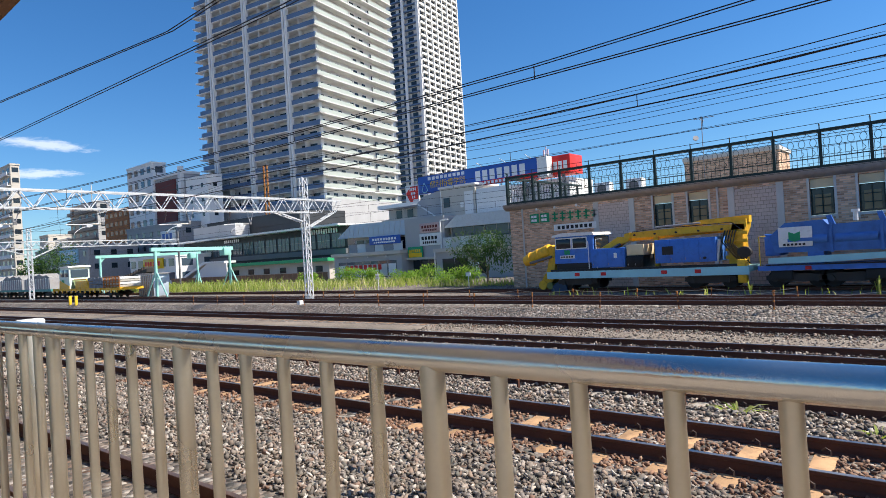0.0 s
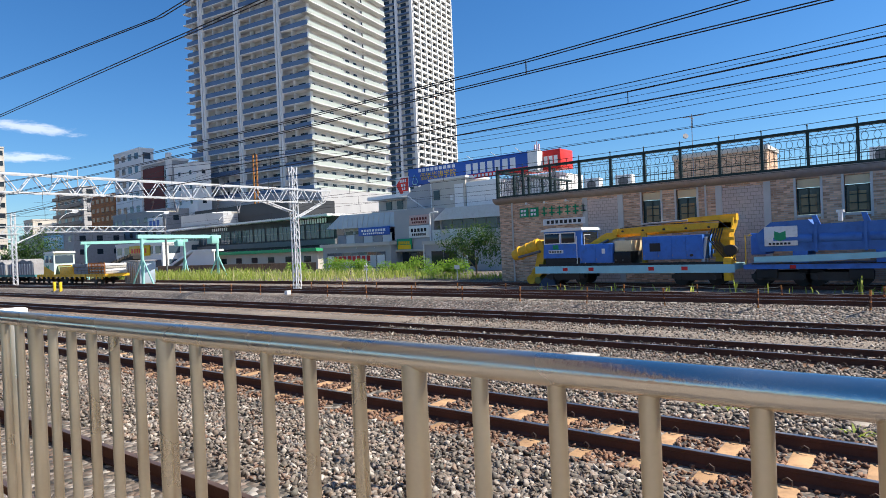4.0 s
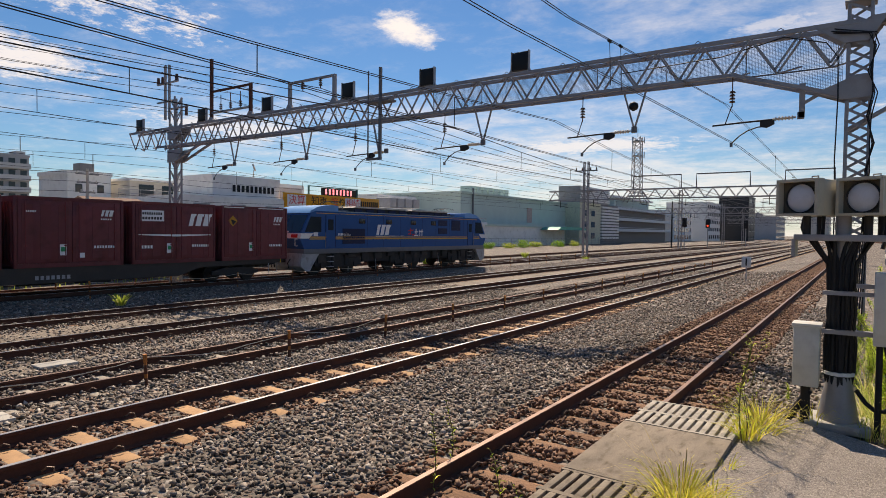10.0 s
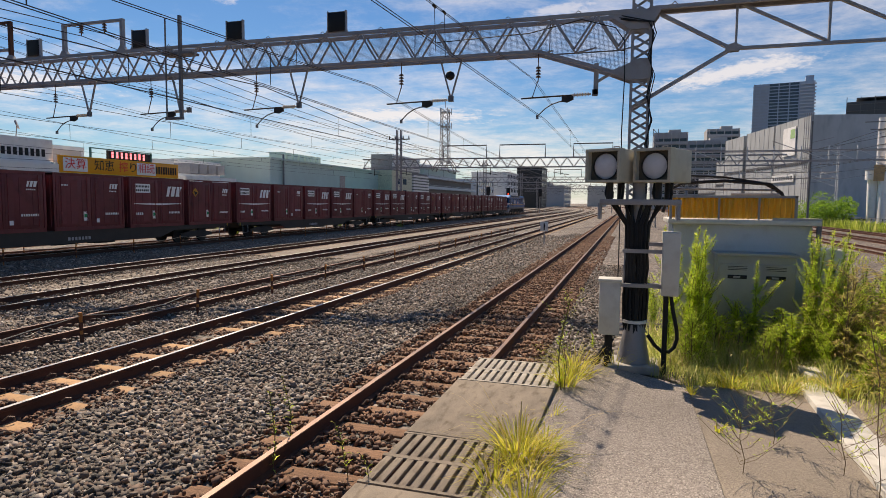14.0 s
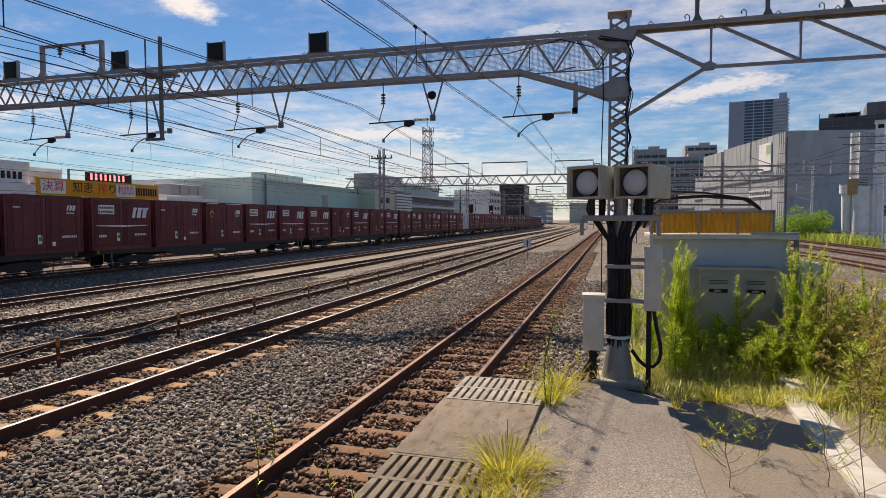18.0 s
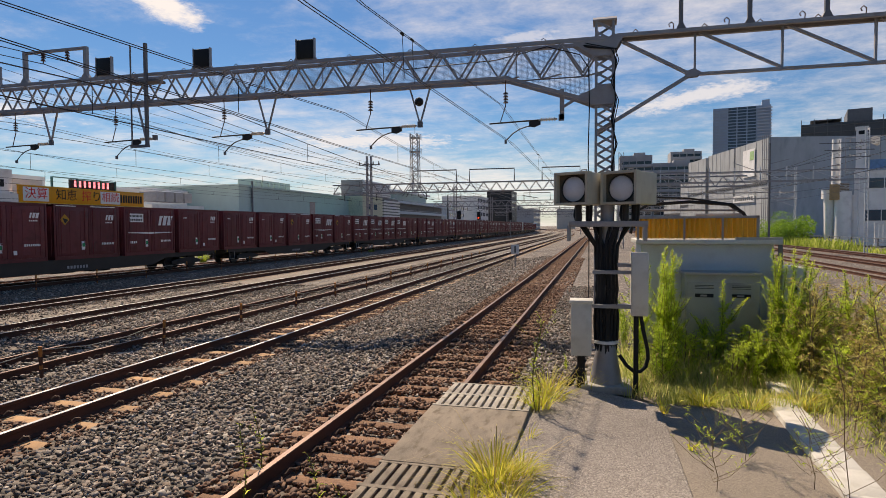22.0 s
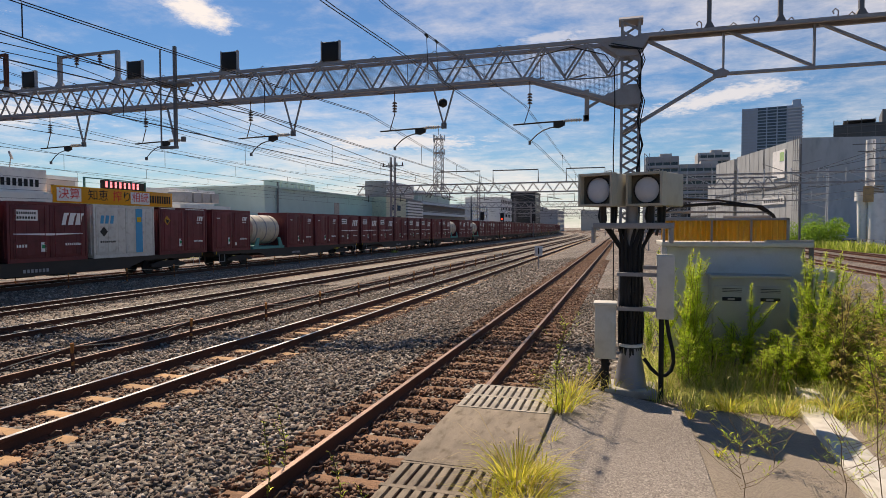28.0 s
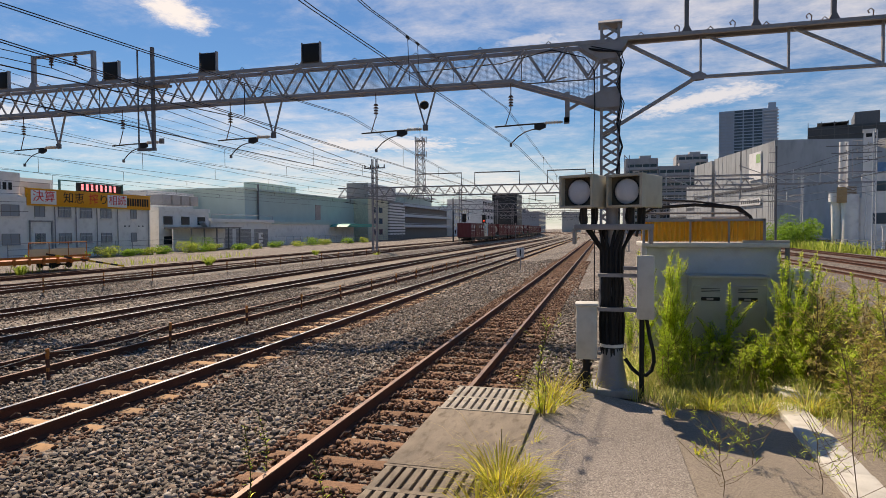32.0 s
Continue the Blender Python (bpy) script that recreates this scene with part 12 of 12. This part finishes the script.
bush("spreading_tree", -31.2, 42.0, -0.3, 3.4, 1.8, 4.6, 3600, m_tree, "dark green sprawling tree beside the brick building", 0.22, 1.2, 3, "tree")
bush("round_bush", 84.5, -24.0, 0.0, 3.2, 2.6, 3.9, 5200, m_bush, "round leafy green bush beside the neighbouring line", 0.26, 0, 5)
bush("round_bush", 88.0, -21.8, 0.0, 2.0, 2.0, 3.2, 2600, m_bush, "leafy green bush beside the neighbouring line", 0.26, 0, 6)
for i, (x, w, h) in enumerate(((46, 2.0, 1.5), (50.5, 1.6, 1.2), (55, 2.2, 1.9), (57.5, 1.4, 1.3), (61, 1.8, 1.4), (64, 1.8, 1.6), (67.5, 2.2, 2.6), (70.5, 2.6, 3.4), (74, 1.6, 1.5), (79, 2.0, 1.6), (84, 1.5, 1.2), (90, 2.4, 1.7), (97, 2.2, 1.5), (103, 3.4, 2.4), (109, 2.4, 1.6), (118, 3.5, 2.0), (128, 3.0, 2.0))):
    bush("yard_bush", x, 52.6 + 0.4 * (i % 3), -0.3, w * 0.75, 0.9, h * 0.62, 1100, m_bush if i % 2 else m_bright, "wild green bush growing along the yard fence", 0.20, 0, 20 + i)
for i, (x, y, w, h) in enumerate(((-62, 46.5, 2.0, 1.6), (-56, 47.5, 2.4, 1.9), (-51.5, 47.5, 2.2, 1.7), (-46, 47.0, 2.2, 1.5), (-41, 46.5, 2.2, 1.8), (-36, 45.0, 2.0, 1.5))):
    bush("hedge_bush", x, y, -0.3, w, 1.2, h, 1500, m_bush, "clipped green bush before the shops", 0.22, 0, 50 + i)
for i, (x, y, w, h, mt, lab) in enumerate(((9.3, -3.9, 0.7, 1.25, m_dry, "dry straw-coloured shrub among the weeds"), (9.9, -4.6, 0.9, 1.3, m_weed, "yellow-green shrub among the weeds"), (8.7, -3.4, 0.6, 0.9, m_weed, "low yellow-green shrub beside the kerb"), (10.6, -5.2, 0.9, 1.4, m_grass, "half-dry bushy weed beside the kerb"), (10.0, -3.3, 0.5, 1.2, m_dry, "dry brown seed shrub beside the cabinet"))):
    bush("weed_shrub", x, y, 0.15, w, w, h, 1700, mt, lab, 0.075, 0, 80 + i)
bush("far_tree", -150, 44, -0.3, 5, 4, 8.5, 3000, m_tree, "dark tree at the edge of the yard", 0.5, 2.0, 60, "tree")

# ---- loose ballast stones near the platform ----
def scatter(name, mat, zones, label, seed):
    r = np.random.default_rng(seed)
    cube = np.array([(-1, -1, -1), (1, -1, -1), (1, 1, -1), (-1, 1, -1), (-1, -1, 1), (1, -1, 1), (1, 1, 1), (-1, 1, 1)], float)
    quad = np.array([(0, 3, 2, 1), (4, 5, 6, 7), (0, 1, 5, 4), (1, 2, 6, 5), (2, 3, 7, 6), (3, 0, 4, 7)])
    P, S = [], []
    for x0, x1, y0, y1, z, dens, size, avoid in zones:
        n = int((x1 - x0) * (y1 - y0) * dens)
        p = np.stack([r.uniform(x0, x1, n), r.uniform(y0, y1, n), np.zeros(n)], 1)
        sway = np.array([bend(v) for v in p[:, 0]])
        keep = np.ones(n, bool)
        for yc, pitch, phase, half, w, x_first in avoid:
            d = p[:, 1] - yc
            for s in (-0.566, 0.566):
                keep &= np.abs(d - s) > 0.07
            if pitch:
                u = (p[:, 0] - x_first - phase) / pitch
                near = np.abs(u - np.round(u)) * pitch
                keep &= ~((np.abs(d) < half) & (near < w))
        p[:, 1] += sway
        base = np.array([ground_z(v) for v in p[:, 1]]) if z is None else np.full(n, z)
        p[:, 2] = base + r.uniform(-0.022, 0.030, n)
        P.append(p[keep])
        S.append(np.full(keep.sum(), size))
    P, S = np.concatenate(P), np.concatenate(S)
    n = len(P)
    # flat angular chips, most of them lying nearly level
    chip = np.stack([r.uniform(0.75, 1.65, n), r.uniform(0.6, 1.2, n), r.uniform(0.25, 0.7, n)], 1) * r.uniform(0.62, 1.18, n)[:, None]
    k = cube[None] * r.uniform(0.5, 1.1, (n, 8, 3)) * (S[:, None, None] * chip[:, None])
    yaw = r.uniform(0, math.pi, n)
    q = np.stack([np.cos(yaw), r.normal(0, 0.34, n), r.normal(0, 0.34, n), np.sin(yaw)], 1)
    q /= np.linalg.norm(q, axis=1, keepdims=True)
    w, x, y, z = q.T
    R = np.stack([np.stack([1 - 2 * (y * y + z * z), 2 * (x * y - z * w), 2 * (x * z + y * w)], -1), np.stack([2 * (x * y + z * w), 1 - 2 * (x * x + z * z), 2 * (y * z - x * w)], -1), np.stack([2 * (x * z - y * w), 2 * (y * z + x * w), 1 - 2 * (x * x + y * y)], -1)], 1)
    V = (np.einsum("nij,nkj->nki", R, k) + P[:, None]).reshape(-1, 3)
    F = (quad[None] + 8 * np.arange(n)[:, None, None]).reshape(-1)
    me = bpy.data.meshes.new(name)
    me.vertices.add(len(V))
    me.vertices.foreach_set("co", V.ravel())
    me.loops.add(len(F))
    me.loops.foreach_set("vertex_index", F)
    me.polygons.add(n * 6)
    me.polygons.foreach_set("loop_start", np.arange(0, n * 24, 4))
    me.polygons.foreach_set("loop_total", np.full(n * 6, 4))
    me.update(calc_edges=True)
    me.materials.append(mat)
    tagged(new(name, me), label, "gravel", kind="stuff")


AV_A = (7.35, 0.735, 0.1, 1.0, 0.13, -90)
AV_B = (11.0, 0.62, 0.0, 1.05, 0.11, -90)
AV_N = (2.38, 0.56, 0.0, 1.05, 0.11, -5)
AV_C = (14.95, 0, 0, 0, 0, 0)
AV_D = (18.95, 0, 0, 0, 0, 0)
scatter("ballast_stones", m_stone, [
    (-16, 22, 3.5, 6.2, None, 400, 0.031, [AV_A, AV_N]),
    (-16, 22, 8.5, 9.9, None, 300, 0.032, [AV_A]),
    (-16, 24, 9.9, 13.0, -0.15, 220, 0.031, [AV_B]),
    (-16, 26, 13.0, 20.5, -0.15, 120, 0.031, [AV_C, AV_D]),
    (-16, 26, 20.5, 23.6, None, 150, 0.031, []),
    (22, 48, 3.4, 13.0, None, 60, 0.042, [AV_A, AV_B]),
    (-34, -16, 4.5, 13.0, None, 90, 0.038, [AV_A, AV_B]),
    (8.6, 24, 0.2, 1.2, None, 300, 0.030, []),
], "loose grey crushed ballast stones", 3)
scatter("rusty_ballast_stones", m_rusty, [
    (-16, 22, 6.2, 8.5, 0.02, 300, 0.030, [AV_A]),
    (1.5, 24, 1.2, 3.5, 0.238, 400, 0.029, [AV_N]),
    (22, 45, 1.0, 3.6, 0.215, 80, 0.04, [AV_N]),
], "rust-stained ballast stones between the rails", 5)



def motions():
    times = [0, 1, 2, 4, 6, 8, 10, 12, 14, 16, 18, 20, 22, 24, 26, 28, 29, 30, 31, 32]
    for ob, behind, z in MOVERS:
        walk(ob, [(t, track_pose(HEAD0 + SPEED * (t - HEAD_T) - behind, z)) for t in times])


motions()
